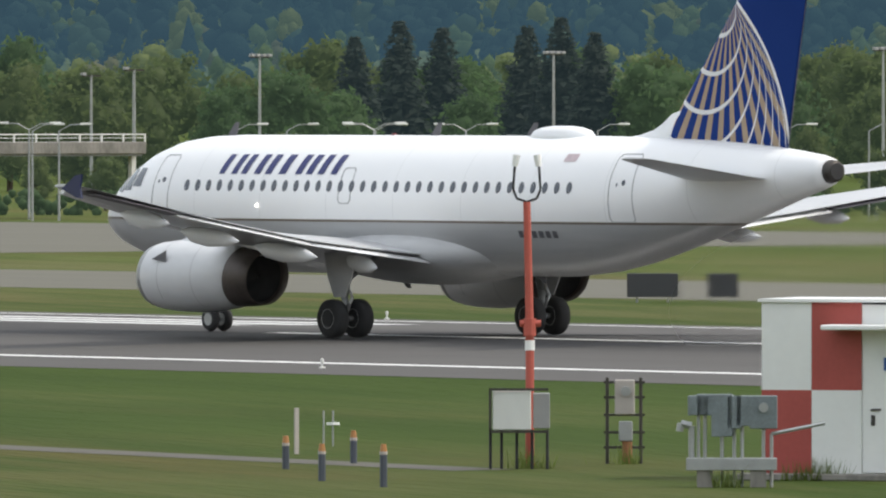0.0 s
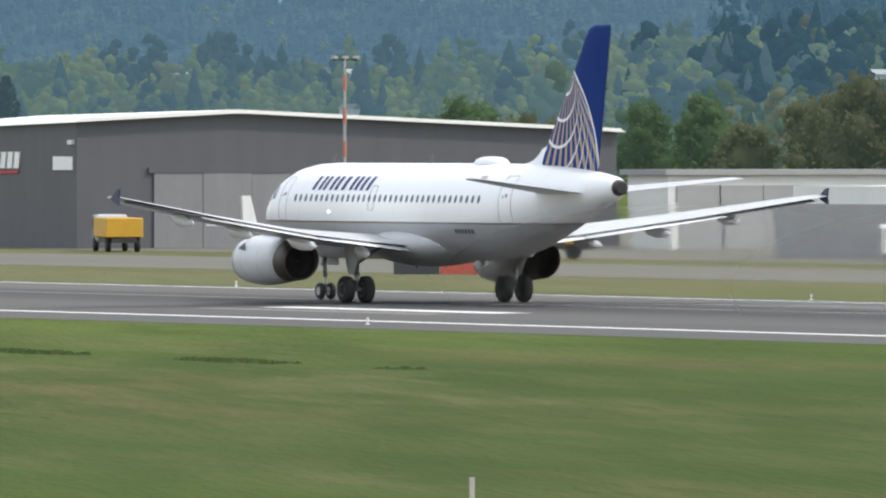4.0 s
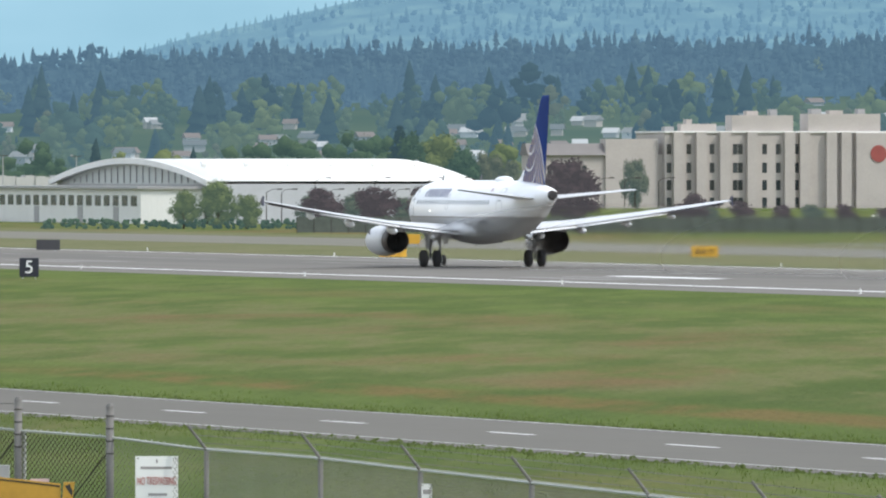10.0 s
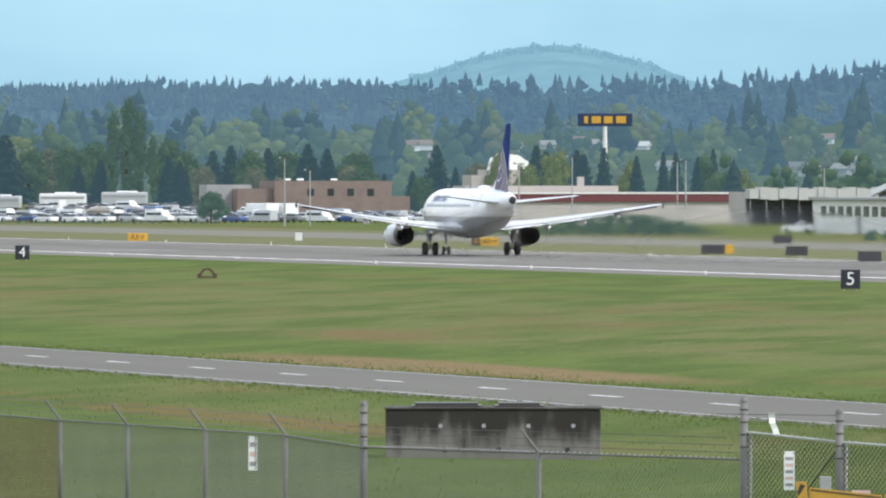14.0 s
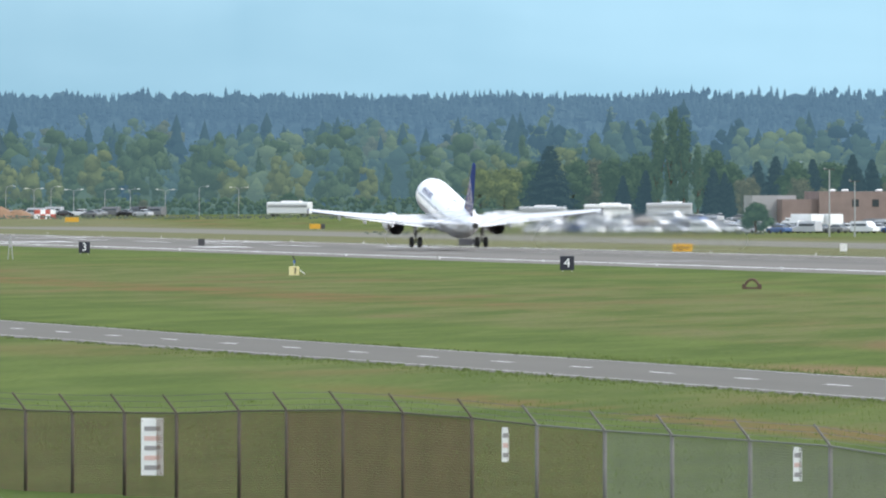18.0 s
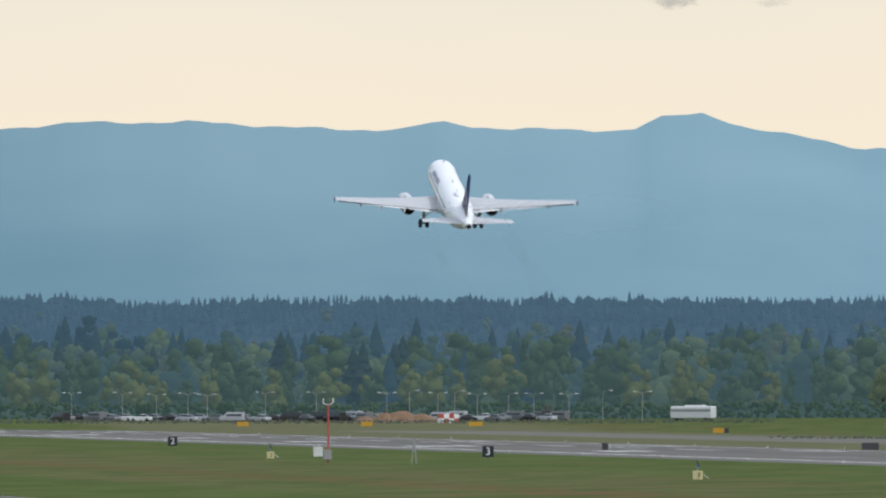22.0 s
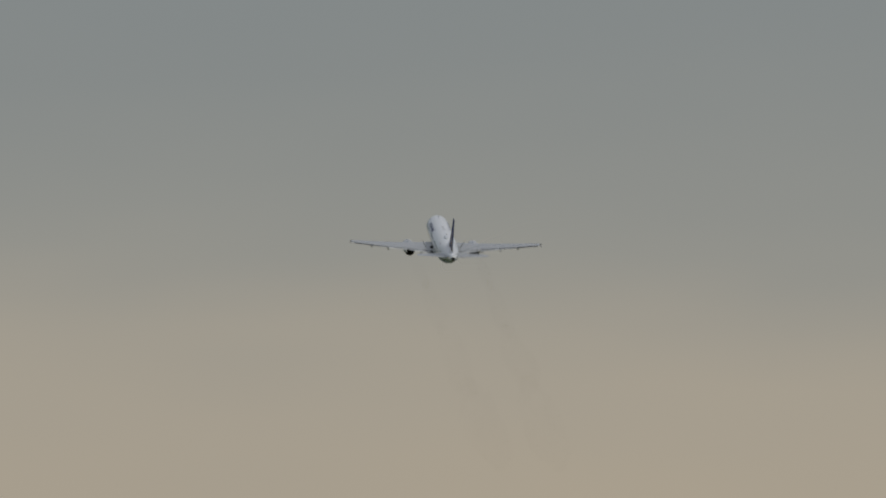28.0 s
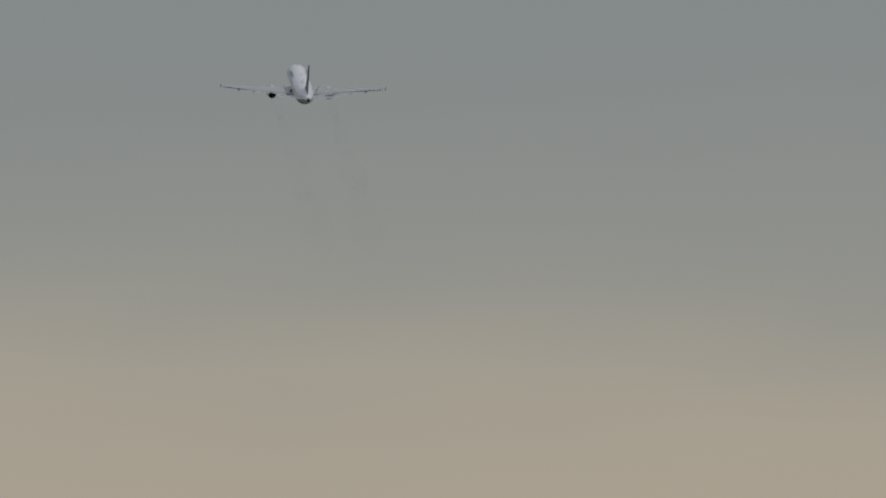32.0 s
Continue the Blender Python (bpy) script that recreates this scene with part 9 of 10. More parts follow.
def build_fence():
    line = [(u, fence_far(u)) for u in FENCE_POSTS]
    base = lambda u, d: spot(u, d, ground_height(*spot(u, d).xy))
    fence = tagged(new("boundary_fence"), "galvanised chain-link boundary fence with barbed wire arms", "fence")
    MESH = {"rusty": ([], []), "plain": ([], []), "gate": ([], [])}
    for (ua, da), (ub, db) in zip(line, line[1:]):
        a, b = base(ua, da), base(ub, db)
        big = ua in (4655, 5328, 5497, 5659)
        tone = M_FENCE2 if ua < 3900 else M_FENCE
        gate = ua in (5328, 5497)
        V, Fc = MESH["rusty" if ua < 4000 else "gate" if gate else "plain"]
        za, zb = fence_top(ua), fence_top(ub - 0.5)
        ta, tb = Vector((a.x, a.y, za)), Vector((b.x, b.y, zb))
        r = 0.065 if big else 0.042
        top = za + (0.72 if ua == 4655 else 0.5 if ua == 5328 else 0.48 if big else 0.0)
        p = part("post", tubes(((a.x, a.y, a.z - 0.1), (a.x, a.y, top), r), n=10), tone, fence, "", True)
        if big:
            part("post_cap", tubes(((a.x, a.y, top), (a.x, a.y, top + 0.06), r * 1.15, r * 0.6), n=10), tone, p)
            for i in range(4):
                part("band", tubes(((a.x, a.y, top - 0.15 - 0.2 * i), (a.x, a.y, top - 0.13 - 0.2 * i), r * 1.07), n=10), M_DKSTEEL, p)
        else:
            part("barbed_wire_arm", tubes(((a.x, a.y, za), (a.x - 0.27, a.y + 0.12, za + 0.38), 0.026, 0.02), n=6), tone, p)
        rail = part("top_rail", tubes((ta, tb, 0.021), n=6), M_RAIL if ua > 5300 else tone, fence)
        if ua >= 4655:      # the mesh's upper knuckles stand proud of the rail
            steps = int((tb - ta).length / 0.12)
            for i in range(steps):
                q = ta.lerp(tb, (i + 0.5) / steps)
                share("mesh_knuckle", KNUCKLE, rail, Matrix.Translation(q + Vector((0, 0, 0.022))))
        if ua in (5328, 5497):      # tension rods across the gate leaves
            low_a = Vector((a.x, a.y, a.z + 0.15))
            part("tension_rod", tubes((low_a, tb - Vector((0, 0, 0.08)), 0.012) if ua == 5328 else (low_a, tb - Vector((0, 0, 0.2)), 0.012), n=5), M_DKSTEEL, fence)
            part("gate_stile", tubes((Vector((a.x + 0.1, a.y - 0.02, a.z + 0.1)), Vector((a.x + 0.1, a.y - 0.02, za)), 0.03), n=8), M_RAIL, fence)
        if not 5300 < ua < 5700:
            for j in range(3):
                o = Vector((-0.08 - 0.085 * j, 0.04 + 0.04 * j, 0.11 + 0.12 * j))
                part("barbed_wire", tubes((ta + o, tb + o, 0.006), n=3), M_DKSTEEL, fence)
        # woven mesh: both diagonals, cut off at the posts, the rail and the ground
        ln = (tb - ta).xy.length
        h = min(za, zb) - 0.03 - min(a.z, b.z)
        run = h * 0.8
        along_panel = lambda s, k: Vector((*ta.lerp(tb, s / ln).xy, (za + (zb - za) * s / ln - 0.03) - h * k))
        n = int((ln + run) / 0.08)
        for i in range(n):
            s0 = -run + 0.08 * i
            for lo, hi in ((s0, s0 + run), (s0 + run, s0)):
                k0, k1 = 0.0, 1.0
                for edge in (0.0, ln):
                    k = (edge - lo) / (hi - lo)
                    inside_start = (lo >= 0.0) if edge == 0.0 else (lo <= ln)
                    inside_end = (hi >= 0.0) if edge == 0.0 else (hi <= ln)
                    if not inside_start:
                        k0 = max(k0, k)
                    if not inside_end:
                        k1 = min(k1, k)
                if k1 - k0 > 0.02:
                    ribbon(V, Fc, along_panel(lo + (hi - lo) * k0, k0), along_panel(lo + (hi - lo) * k1, k1), 0.0060 if ua < 3800 else 0.0034 if ua < 4000 else 0.0055 if gate else 0.0028)
    for weave, (V, Fc) in MESH.items():
        me = bpy.data.meshes.new("chain_link_mesh")
        me.from_pydata(V, [], Fc)
        me.materials.append(dict(rusty=M_MESHW, plain=M_MESHG, gate=M_MESHD)[weave])
        ob = new("chain_link_mesh", me)
        ob.parent = fence
        tagged(ob, dict(rusty="woven rusty wire mesh", plain="woven galvanised wire mesh", gate="woven dull brown wire mesh of the gate")[weave], kind="stuff")
    # warning boards hung on the wire
    def board(u, dz_top, w, h, label, words=(), bars=0):
        d = fence_far(u) - 0.16
        b = thing("warning_board", spot(u, d, fence_top(u) - dz_top - h), label, "sign", "fence signs", rz=-u / F)
        part("plate", boxes((-w / 2, w / 2, -0.01, 0.0, 0, h)), M_WHITE, b)
        for i in range(bars):
            zz = h * (0.9 - 0.85 * (i + 0.5) / bars)
            part("lettering_bar", boxes((-w * 0.36, w * 0.36, -0.016, -0.01, zz - h * 0.2 / bars, zz + h * 0.2 / bars)), M_FADED if i % 2 else M_PRINT, b)
        for txt, size, z in words:
            tx = text_part(txt, size, M_RED, b, Matrix.Identity(4), depth=0.003)
            span = 2 * max(v.co.x for v in tx.data.vertices)
            tx.matrix_basis = Matrix.Translation((0, -0.016, z)) @ Matrix.Rotation(math.pi / 2, 4, "X") @ Matrix.Diagonal((w * 0.9 / span, 1, 1, 1))
            part("small_print_bar", boxes((-w * 0.38, w * 0.36, -0.014, -0.01, h - 0.205, h - 0.165)), M_PRINT, b)
            part("small_print_bar", boxes((-w * 0.2, w * 0.24, -0.014, -0.01, 0.12, 0.16)), M_PRINT, b)
            part("mark", boxes((-0.015, 0.015, -0.014, -0.01, h - 0.11, h - 0.05)), M_PRINT, b)
        for x in (-w * 0.44, w * 0.44):
            part("bolt", tubes(((x, -0.02, h * 0.95), (x, 0, h * 0.95), 0.012)), M_DKSTEEL, b)
    board(5742, 0.20, 0.68, 0.75, "white no trespassing board on the fence", (("NO TRESPASSING", 0.175, 0.35),))
    board(5408, 0.23, 0.17, 0.62, "narrow white warning strip on the gate", (), 5)
    board(4459, 0.05, 0.16, 0.60, "narrow white warning strip on the fence", (), 3)
    board(3942, 0.10, 0.14, 0.66, "narrow white warning strip on the fence", (), 3)
    board(3317, 0.10, 0.46, 1.18, "tall white warning board with rows of red writing", (), 5)
    board(6220, 0.18, 0.16, 0.5, "narrow white warning strip on the fence", (), 3)
    TOP = fence_top(5472)
    # padlocked arm, yellow stand, rag on the wire
    lk = thing("lock_box", spot(5472, 209.6, TOP - 0.8), "small grey lock box on the gate", "lock box", rz=-5472 / F)
    part("case", boxes((-0.09, 0.09, -0.06, 0.0, 0, 0.24), bevel=0.01), M_GREY, lk)
    part("sign_plate", boxes((0.42, 0.72, -0.04, -0.02, -0.35, 0.02)), mat("faded_pink_sign", (0.6, 0.42, 0.42), 0.6), lk)
    # yellow road barrier behind the gate, its striped end boards splayed outwards
    d = 206.0
    ub = 5508
    g = spot(ub, d, ground_height(*spot(ub, d).xy))
    across = lambda u: (u - ub) / F * d
    up = lambda v: rise(v, d) - g.z
    paint = mat("weathered_yellow_barrier_paint", (0.44, 0.245, 0.028), 0.6, var=0.2, scale=2, fine=12)
    black = mat("black_stripe_paint", (0.03, 0.028, 0.024), 0.7, var=0.3, scale=4)
    st = thing("road_barrier", g, "yellow road barrier with black-striped splayed ends behind the gate", "barrier", rz=-ub / F)
    bm = bmesh.new()
    prism(bm, [(across(5444), up(-600)), (across(5572), up(-612)), (across(5572), up(-563)), (across(5444), up(-549))], 1, -0.03, 0.03)
    part("panel", fix(bm), paint, st)
    bm = bmesh.new()
    prism(bm, [(across(5446), up(-552)), (across(5570), up(-566)), (across(5570), up(-568.5)), (across(5446), up(-554.5))], 1, -0.036, -0.03)
    part("dark_edge", fix(bm), black, st)
    for u, top, side in ((5446, -539, -1), (5570, -560, 1)):
        x, lean = across(u), side * 0.11
        z1, z0 = up(top), up(top) - 0.75
        bm = bmesh.new()
        prism(bm, [(x, z0), (x + side * 0.13, z0), (x + side * 0.13 + lean, z1), (x + lean * 0.6, z1)], 1, -0.07, 0.05)
        plate = part("end_board", fix(bm), paint, st)
        for i in range(3):
            zz = z1 - 0.06 - 0.22 * i
            k = lambda z: lean * (z - z0) / (z1 - z0)
            bm = bmesh.new()
            prism(bm, [(x + 0.7 * k(zz) + side * 0.01, zz), (x + side * 0.12 + k(zz - 0.17), zz - 0.17), (x + side * 0.12 + k(zz - 0.09), zz - 0.09), (x + side * 0.055 + k(zz + 0.03), zz + 0.03)], 1, -0.074, -0.07)
            part("black_stripe", fix(bm), black, plate)
        part("leg", tubes(((x, 0, 0), (x, 0, z0 + 0.2), 0.04)), paint, st)
    rag = bmesh.new()
    loft(rag, [[(x + dx, 0.02 * math.sin(z * 30), z) for dx in (-0.05, 0.0, 0.05)] for x, z in ((0.0, 0.34), (0.02, 0.26), (0.015, 0.18), (0.06, 0.1), (0.09, 0.0))], cap=False, close=False)
    ob = single("rag", rag, M_WHITE, "torn white plastic rag caught on the barbed wire", "litter", at=Matrix.Translation(spot(5376, 210.5, rise(-455, 210.5))))
    part("strand", tubes(((-0.9, 0, 0.33), (1.1, 0, 0.30), 0.006), n=3), M_DKSTEEL, ob)


build_fence()


# ---- concrete blast block behind the fence ----
M_VAULT_CAP = mat("dark_stained_concrete", (0.016, 0.015, 0.013), 0.95, var=0.2, scale=0.8, fine=7, bump=0.01, col2=(0.115, 0.105, 0.095), spec=0.2, stretch=(1.4, 1, 0.3))


def vault_material():
    """Concrete black with algae above, where lime has run down and left pale streaks below."""
    m, nt, bs, co = blank("lime_streaked_concrete", 0.95)
    bs.inputs["Specular IOR Level"].default_value = 0.2
    sep = nt.nodes.new("ShaderNodeSeparateXYZ")
    nt.links.new(co, sep.inputs[0])
    run = noise_node(nt, co, 1.0, 5, (2.2, 2.2, 0.35))
    blot = noise_node(nt, co, 1.0, 5, (1.4, 1.4, 1.6))
    f = math_node(nt, "ADD", math_node(nt, "MULTIPLY_ADD", run, 0.9, math_node(nt, "MULTIPLY", blot, 0.6)), math_node(nt, "MULTIPLY", sep.outputs[2], -0.42))
    col = mix_col(nt, step(nt, f, 0.28, 0.72), (0.036, 0.033, 0.028), (0.190, 0.178, 0.160))
    nt.links.new(col, bs.inputs["Base Color"])
    return m


M_VAULT = vault_material()


def concrete_block():
    d = 334
    w = (5075 - 4694) * d / F / 2
    rz = -4884 / F
    ob = thing("concrete_vault", spot(4884, d), "stained dark concrete vault with two hatches", "concrete block", rz=rz)
    h = rise(-411, d) - GZ
    part("body", boxes((-w, w, 0, 2.6, -0.1, h), bevel=0.03), M_VAULT, ob)
    part("cap_edge", boxes((-w - 0.03, w + 0.03, -0.03, 2.63, h, h + 0.05), bevel=0.01), M_VAULT_CAP, ob)
    for x0, x1 in ((-w + 0.75, -w + 2.35), (w - 2.6, w - 1.55)):
        hp = part("hatch", boxes((x0, x1, 0.5, 1.9, h + 0.05, h + 0.16), bevel=0.02), M_DKSTEEL, ob, "rusty steel hatch")
        part("hatch_rim", boxes((x0 - 0.1, x1 + 0.1, 0.42, 1.98, h + 0.05, h + 0.09)), M_DKSTEEL, hp)
    for x in (-w + 1.4, -w + 2.5, 0.9, w - 0.7):
        part("lifting_pocket", tubes(((x, -0.02, h - 0.42), (x, 0.02, h - 0.42), 0.055), n=12), M_GREY, ob)
    for x in (-w + 1.5, w - 2.6, w - 0.85):
        part("drain_hole", tubes(((x, -0.015, 0.3), (x, 0.02, 0.3), 0.07), n=12), M_BLACK, ob)


concrete_block()


# ---- grass tufts, where the frames show the sward in relief ----
def tufts():
    rng = np.random.default_rng(23)
    V, Fc = [], []
    def add(x, y, z, w, h):
        # a low ragged mound of blades
        k, a0 = len(V), rng.uniform(0, 6.283)
        for q in range(5):
            r = w * rng.uniform(0.7, 1.3)
            V.append((x + r * math.cos(a0 + q * 1.257), y + r * math.sin(a0 + q * 1.257), z - 0.01))
        V.append((x + rng.uniform(-0.3, 0.3) * w, y + rng.uniform(-0.3, 0.3) * w, z + min(h, w * 0.7)))
        Fc.extend([(k + q, k + (q + 1) % 5, k + 5) for q in range(5)])
    # long grass along the road's verges
    for _ in range(6000):
        y = 120 + 800 * rng.random() ** 1.3
        side = rng.choice((-1, 1))
        off = 5.25 + abs(rng.normal(0, 0.5))
        add(road_x(y) + side * off, y, GZ, rng.uniform(0.06, 0.18), rng.uniform(0.03, 0.11))
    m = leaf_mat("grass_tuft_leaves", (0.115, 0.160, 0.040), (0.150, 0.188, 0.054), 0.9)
    me = bpy.data.meshes.new("grass_tufts")
    me.from_pydata(V, [], Fc)
    me.materials.append(m)
    tagged(new("grass_tufts", me), "uneven tufts of green and yellowing grass", "grass", kind="stuff")
    # the ditch line by the runway, dark and overgrown
    V, Fc = [], []
    for _ in range(5200):
        k = rng.random()
        y = 252 + 44 * k / 0.45 if k < 0.45 else 372 + 46 * (k - 0.45) / 0.55
        if noise.noise((y * 0.09, 1.7, 0.0)) < 0.55 * rng.random() - 0.15:
            continue
        thin = float(np.interp(y, (250, 262, 270, 290, 297, 371), (1.0, 1.0, 0.4, 0.25, 0.05, 1.0)))
        if rng.random() > thin:
            continue
        x = float(np.interp(y, (200, 221, 264, 292, 350, 410, 520), (162, 165, 173, 178, 176, 180, 186))) + rng.normal(0, 0.3) + 0.8
        add(x, y, GZ, rng.uniform(0.07, 0.20) * (1.5 if y > 370 else 1.0), rng.uniform(0.04, 0.11) * (1.3 if y > 370 else 1.0))
    me = bpy.data.meshes.new("ditch_grass")
    me.from_pydata(V, [], Fc)
    me.materials.append(mat("rank_dark_grass", (0.022, 0.036, 0.011), 0.9, scale=0.3, fine=4, col2=(0.048, 0.070, 0.020), spec=0.1))
    tagged(new("ditch_grass", me), "rank dark grass along a shallow ditch", "grass", kind="stuff")
    # single blades where the grass is seen in relief
    V, Fc = [], []
    def blade(x, y, z, h):
        a, w = rng.uniform(0, 3.14), rng.uniform(0.008, 0.02)
        dx, dy = math.cos(a) * w, math.sin(a) * w
        b = len(V)
        lx, ly = rng.normal(0, 0.3, 2) * h
        V.extend([(x - dx, y - dy, z - 0.02), (x + dx, y + dy, z - 0.02), (x + lx, y + ly, z + h)])
        Fc.append((b, b + 1, b + 2))
    def clump(x, y, z, n, spread, h0, h1):
        for _ in range(n):
            blade(x + rng.normal(0, spread), y + rng.normal(0, spread), z, rng.uniform(h0, h1))
    for _ in range(5200):
        y = 170 + 400 * rng.random() ** 1.3
        side = rng.choice((-1, 1))
        clump(road_x(y) + side * (5.75 + abs(rng.normal(0, 1.8))), y, GZ, 4, 0.12, 0.05, 0.16)
    for _ in range(5200):
        y = 180 + 260 * rng.random()
        x = rng.uniform(46, 90)
        clump(x, y, ground_height(x, y), 4, 0.14, 0.05, 0.16)
    for u, d in ((16345, 250.2), (16372, 250.4), (16395, 250.5), (15862, 258.6), (15880, 258.6), (16215, 246), (16040, 261.5)):
        p = spot(u, d)
        clump(p.x, p.y, GZ, 60, 0.2, 0.12, 0.5)
    me = bpy.data.meshes.new("grass_blades")
    me.from_pydata(V, [], Fc)
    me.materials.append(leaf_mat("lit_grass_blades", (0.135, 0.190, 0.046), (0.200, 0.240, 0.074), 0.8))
    tagged(new("grass_blades", me), "long grass blades along the road and the fence", "grass", kind="stuff")
    # bare track beside the ditch
    bm = bmesh.new()
    rows = []
    for i in range(9):
        y = 200 + 8.0 * i
        x = float(np.interp(y, (200, 221, 264, 292, 350, 410, 520), (162, 165, 173, 178, 176, 180, 186)))
        wob = 0.25 * noise.noise((0, y * 0.08, 2.0))
        rows.append([bm.verts.new((x - 1.0 + wob, y, GZ + 0.006)), bm.verts.new((x + 0.6 - wob, y, GZ + 0.006))])
    for a, b in zip(rows, rows[1:]):
        bm.faces.new((a[0], a[1], b[1], b[0]))
    single("bare_track", bm, M_ROAD, "narrow bare gravel track in the grass", "track", kind="structure")


tufts()


# ---- hedges and screened fence beyond the taxiway ----
def hedges():
    rng = np.random.default_rng(5)
    ico, icf = icosphere(1)
    for name, stretches, tint, lab in (("hedge", ((5990, 6700, 1440, 1.6), (5540, 5990, 1500, 1.2), (4700, 4905, 1620, 1.0), (4945, 5280, 1640, 2.7), (1750, 4150, 2632, 3.4), (8350, 8406, 1172, 2.6), (8434, 8552, 1172, 2.9), (13000, 16900, 830, 1.6)), "green", "clipped dark green hedge beyond the taxiway"),
                                       ("brush", ((1900, 3700, 2552, 0.8), (3700, 4400, 2030, 0.6), (6700, 7180, 1480, 1.5)), "olive", "low brownish-green brush beyond the taxiway")):
        for u0, u1, d, h in stretches:
            V, Fc = [], []
            n = int((u1 - u0) / F * d / 0.9)
            for i in range(n):
                p = foot(u0 + (u1 - u0) * (i + rng.random()) / n, d + rng.uniform(-1.5, 1.5))
                uc = p.x / p.y      # one stretch is a low overgrown bank
                hh = h * max(0.15, 1 - ((math.atan(uc) * F - 5105) / 170) ** 2) ** 0.8 if d == 1640 else h
                for _ in range(45 if d == 1640 else 20 if d == 1172 else 7):
                    k = len(V)
                    s = rng.uniform(0.35, 0.8) * min(0.8, hh * 0.4) * (0.5 if d in (1172, 1640) else 1.0)
                    c = np.array([p.x + rng.normal(0, 0.5), p.y + rng.normal(0, 0.5), p.z + rng.uniform(0.1, max(0.2, hh - s * 0.6))])
                    V.extend((ico * rng.uniform(0.7, 1.15, (len(ico), 1)) * s + c).tolist())
                    Fc.extend([tuple(int(q) + k for q in f) for f in icf])
            me = bpy.data.meshes.new(name)
            me.from_pydata(V, [], Fc)
            me.polygons.foreach_set("use_smooth", [True] * len(me.polygons))
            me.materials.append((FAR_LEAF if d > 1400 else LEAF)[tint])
            tagged(new(name, me), lab, "hedge", kind="stuff")
    m = mat("faded_screen_mesh", (0.085, 0.10, 0.085), 0.8, var=0.3, scale=0.3, fine=2)
    for u0, u1, d in ((5990, 6720, 1400), (6560, 7100, 1390)):
        f = thing("screened_fence", spot(u0, d), "fence hung with faded grey-green screen cloth", "fence")
        a = spot(u0, d)
        n = int((u1 - u0) / 30)
        for i in range(n):
            p, q = spot(u0 + (u1 - u0) * i / n, d) - a, spot(u0 + (u1 - u0) * (i + 1) / n, d) - a
            bm = bmesh.new()
            loft(bm, [[(v.x, v.y, 0.1), (v.x, v.y, 1.75), (v.x, v.y + 0.05, 1.75), (v.x, v.y + 0.05, 0.1)] for v in (p, q)])
            part("screen_panel", fix(bm), m, f)
            part("post", tubes(((p.x, p.y, 0), (p.x, p.y, 1.8), 0.04), n=5), M_DKSTEEL, f)


hedges()


# ---- small clouds, birds, a passing car ----
def small_clouds():
    """Far scraps of cloud: soft-edged sheets in the distance."""
    for u, v, w, h, most in ((3526, 694, 60, 22, 0.7), (3592, 748, 26, 10, 0.3), (3700, 690, 40, 12, 0.35)):
        m, nt, bs, co = blank("grey_cloud", 1.0)
        bs.inputs["Base Color"].default_value = (0.1, 0.1, 0.1, 1)
        bs.inputs["Specular IOR Level"].default_value = 0.0
        bs.inputs["Emission Color"].default_value, bs.inputs["Emission Strength"].default_value = (0.60, 0.55, 0.48, 1), 1.0
        tc, sep = nt.nodes.new("ShaderNodeTexCoord"), nt.nodes.new("ShaderNodeSeparateXYZ")
        nt.links.new(tc.outputs["Object"], sep.inputs[0])
        d = 4700
        a, b = math_node(nt, "MULTIPLY", sep.outputs[0], F / d / w), math_node(nt, "MULTIPLY", sep.outputs[2], F / d / h)
        r = math_node(nt, "ADD", math_node(nt, "MULTIPLY", a, a), math_node(nt, "MULTIPLY", b, b))
        n = noise_node(nt, tc.outputs["Object"], 1.0, 5, (0.22, 0.22, 0.45))
        body = math_node(nt, "MULTIPLY", step(nt, math_node(nt, "SUBTRACT", math_node(nt, "MULTIPLY", n, 1.5), r), 0.0, 1.0), most)
        nt.links.new(body, bs.inputs["Alpha"])
        bm = bmesh.new()
        x, z = 1.3 * w * d / F, 1.3 * h * d / F
        bm.faces.new([bm.verts.new(p) for p in ((-x, 0, -z), (x, 0, -z), (x, 0, z), (-x, 0, z))])
        single("cloud_backdrop", bm, m, "small soft grey scrap of cloud", "cloud", kind="structure", at=Matrix.Translation(spot(u, d, rise(v, d))) @ Matrix.Rotation(-u / F, 4, "Z"))


small_clouds()


def bird(name, label, s):
    ob = thing(name, (0, 0, -50), label, "bird")
    m = mat("dark_plumage", (0.03, 0.026, 0.024), 0.8, var=0.3, scale=8)
    bm = bmesh.new()
    loft(bm, [[(s * w * math.cos(a), s * y, s * w * math.sin(a)) for a in (2 * math.pi * i / 10 for i in range(10))] for y, w in ((0.09, 0.004), (0.07, 0.014), (0.03, 0.022), (-0.03, 0.018), (-0.07, 0.008))])
    part("body", fix(bm), m, ob, "dark feathered body", True)
    bm = bmesh.new()
    prism(bm, [(s * -0.012, s * -0.06), (s * -0.03, s * -0.13), (0, s * -0.105), (s * 0.03, s * -0.13), (s * 0.012, s * -0.06)], 2, -0.002, 0.002)
    part("tail", fix(bm), m, ob)
    for sd in (-1, 1):
        bm = bmesh.new()
        prism(bm, [(sd * s * 0.015, s * 0.045), (sd * s * 0.09, s * 0.05), (sd * s * 0.19, s * -0.03), (sd * s * 0.10, s * -0.005), (sd * s * 0.015, s * -0.02)], 2, -0.003, 0.003)
        part("wing", fix(bm), m, ob).matrix_basis = Matrix.Rotation(sd * -0.35, 4, "Y")
    part("head", tubes(((0, s * 0.08, 0.0), (0, s * 0.105, 0.0), s * 0.013, s * 0.006)), m, ob)
    return ob


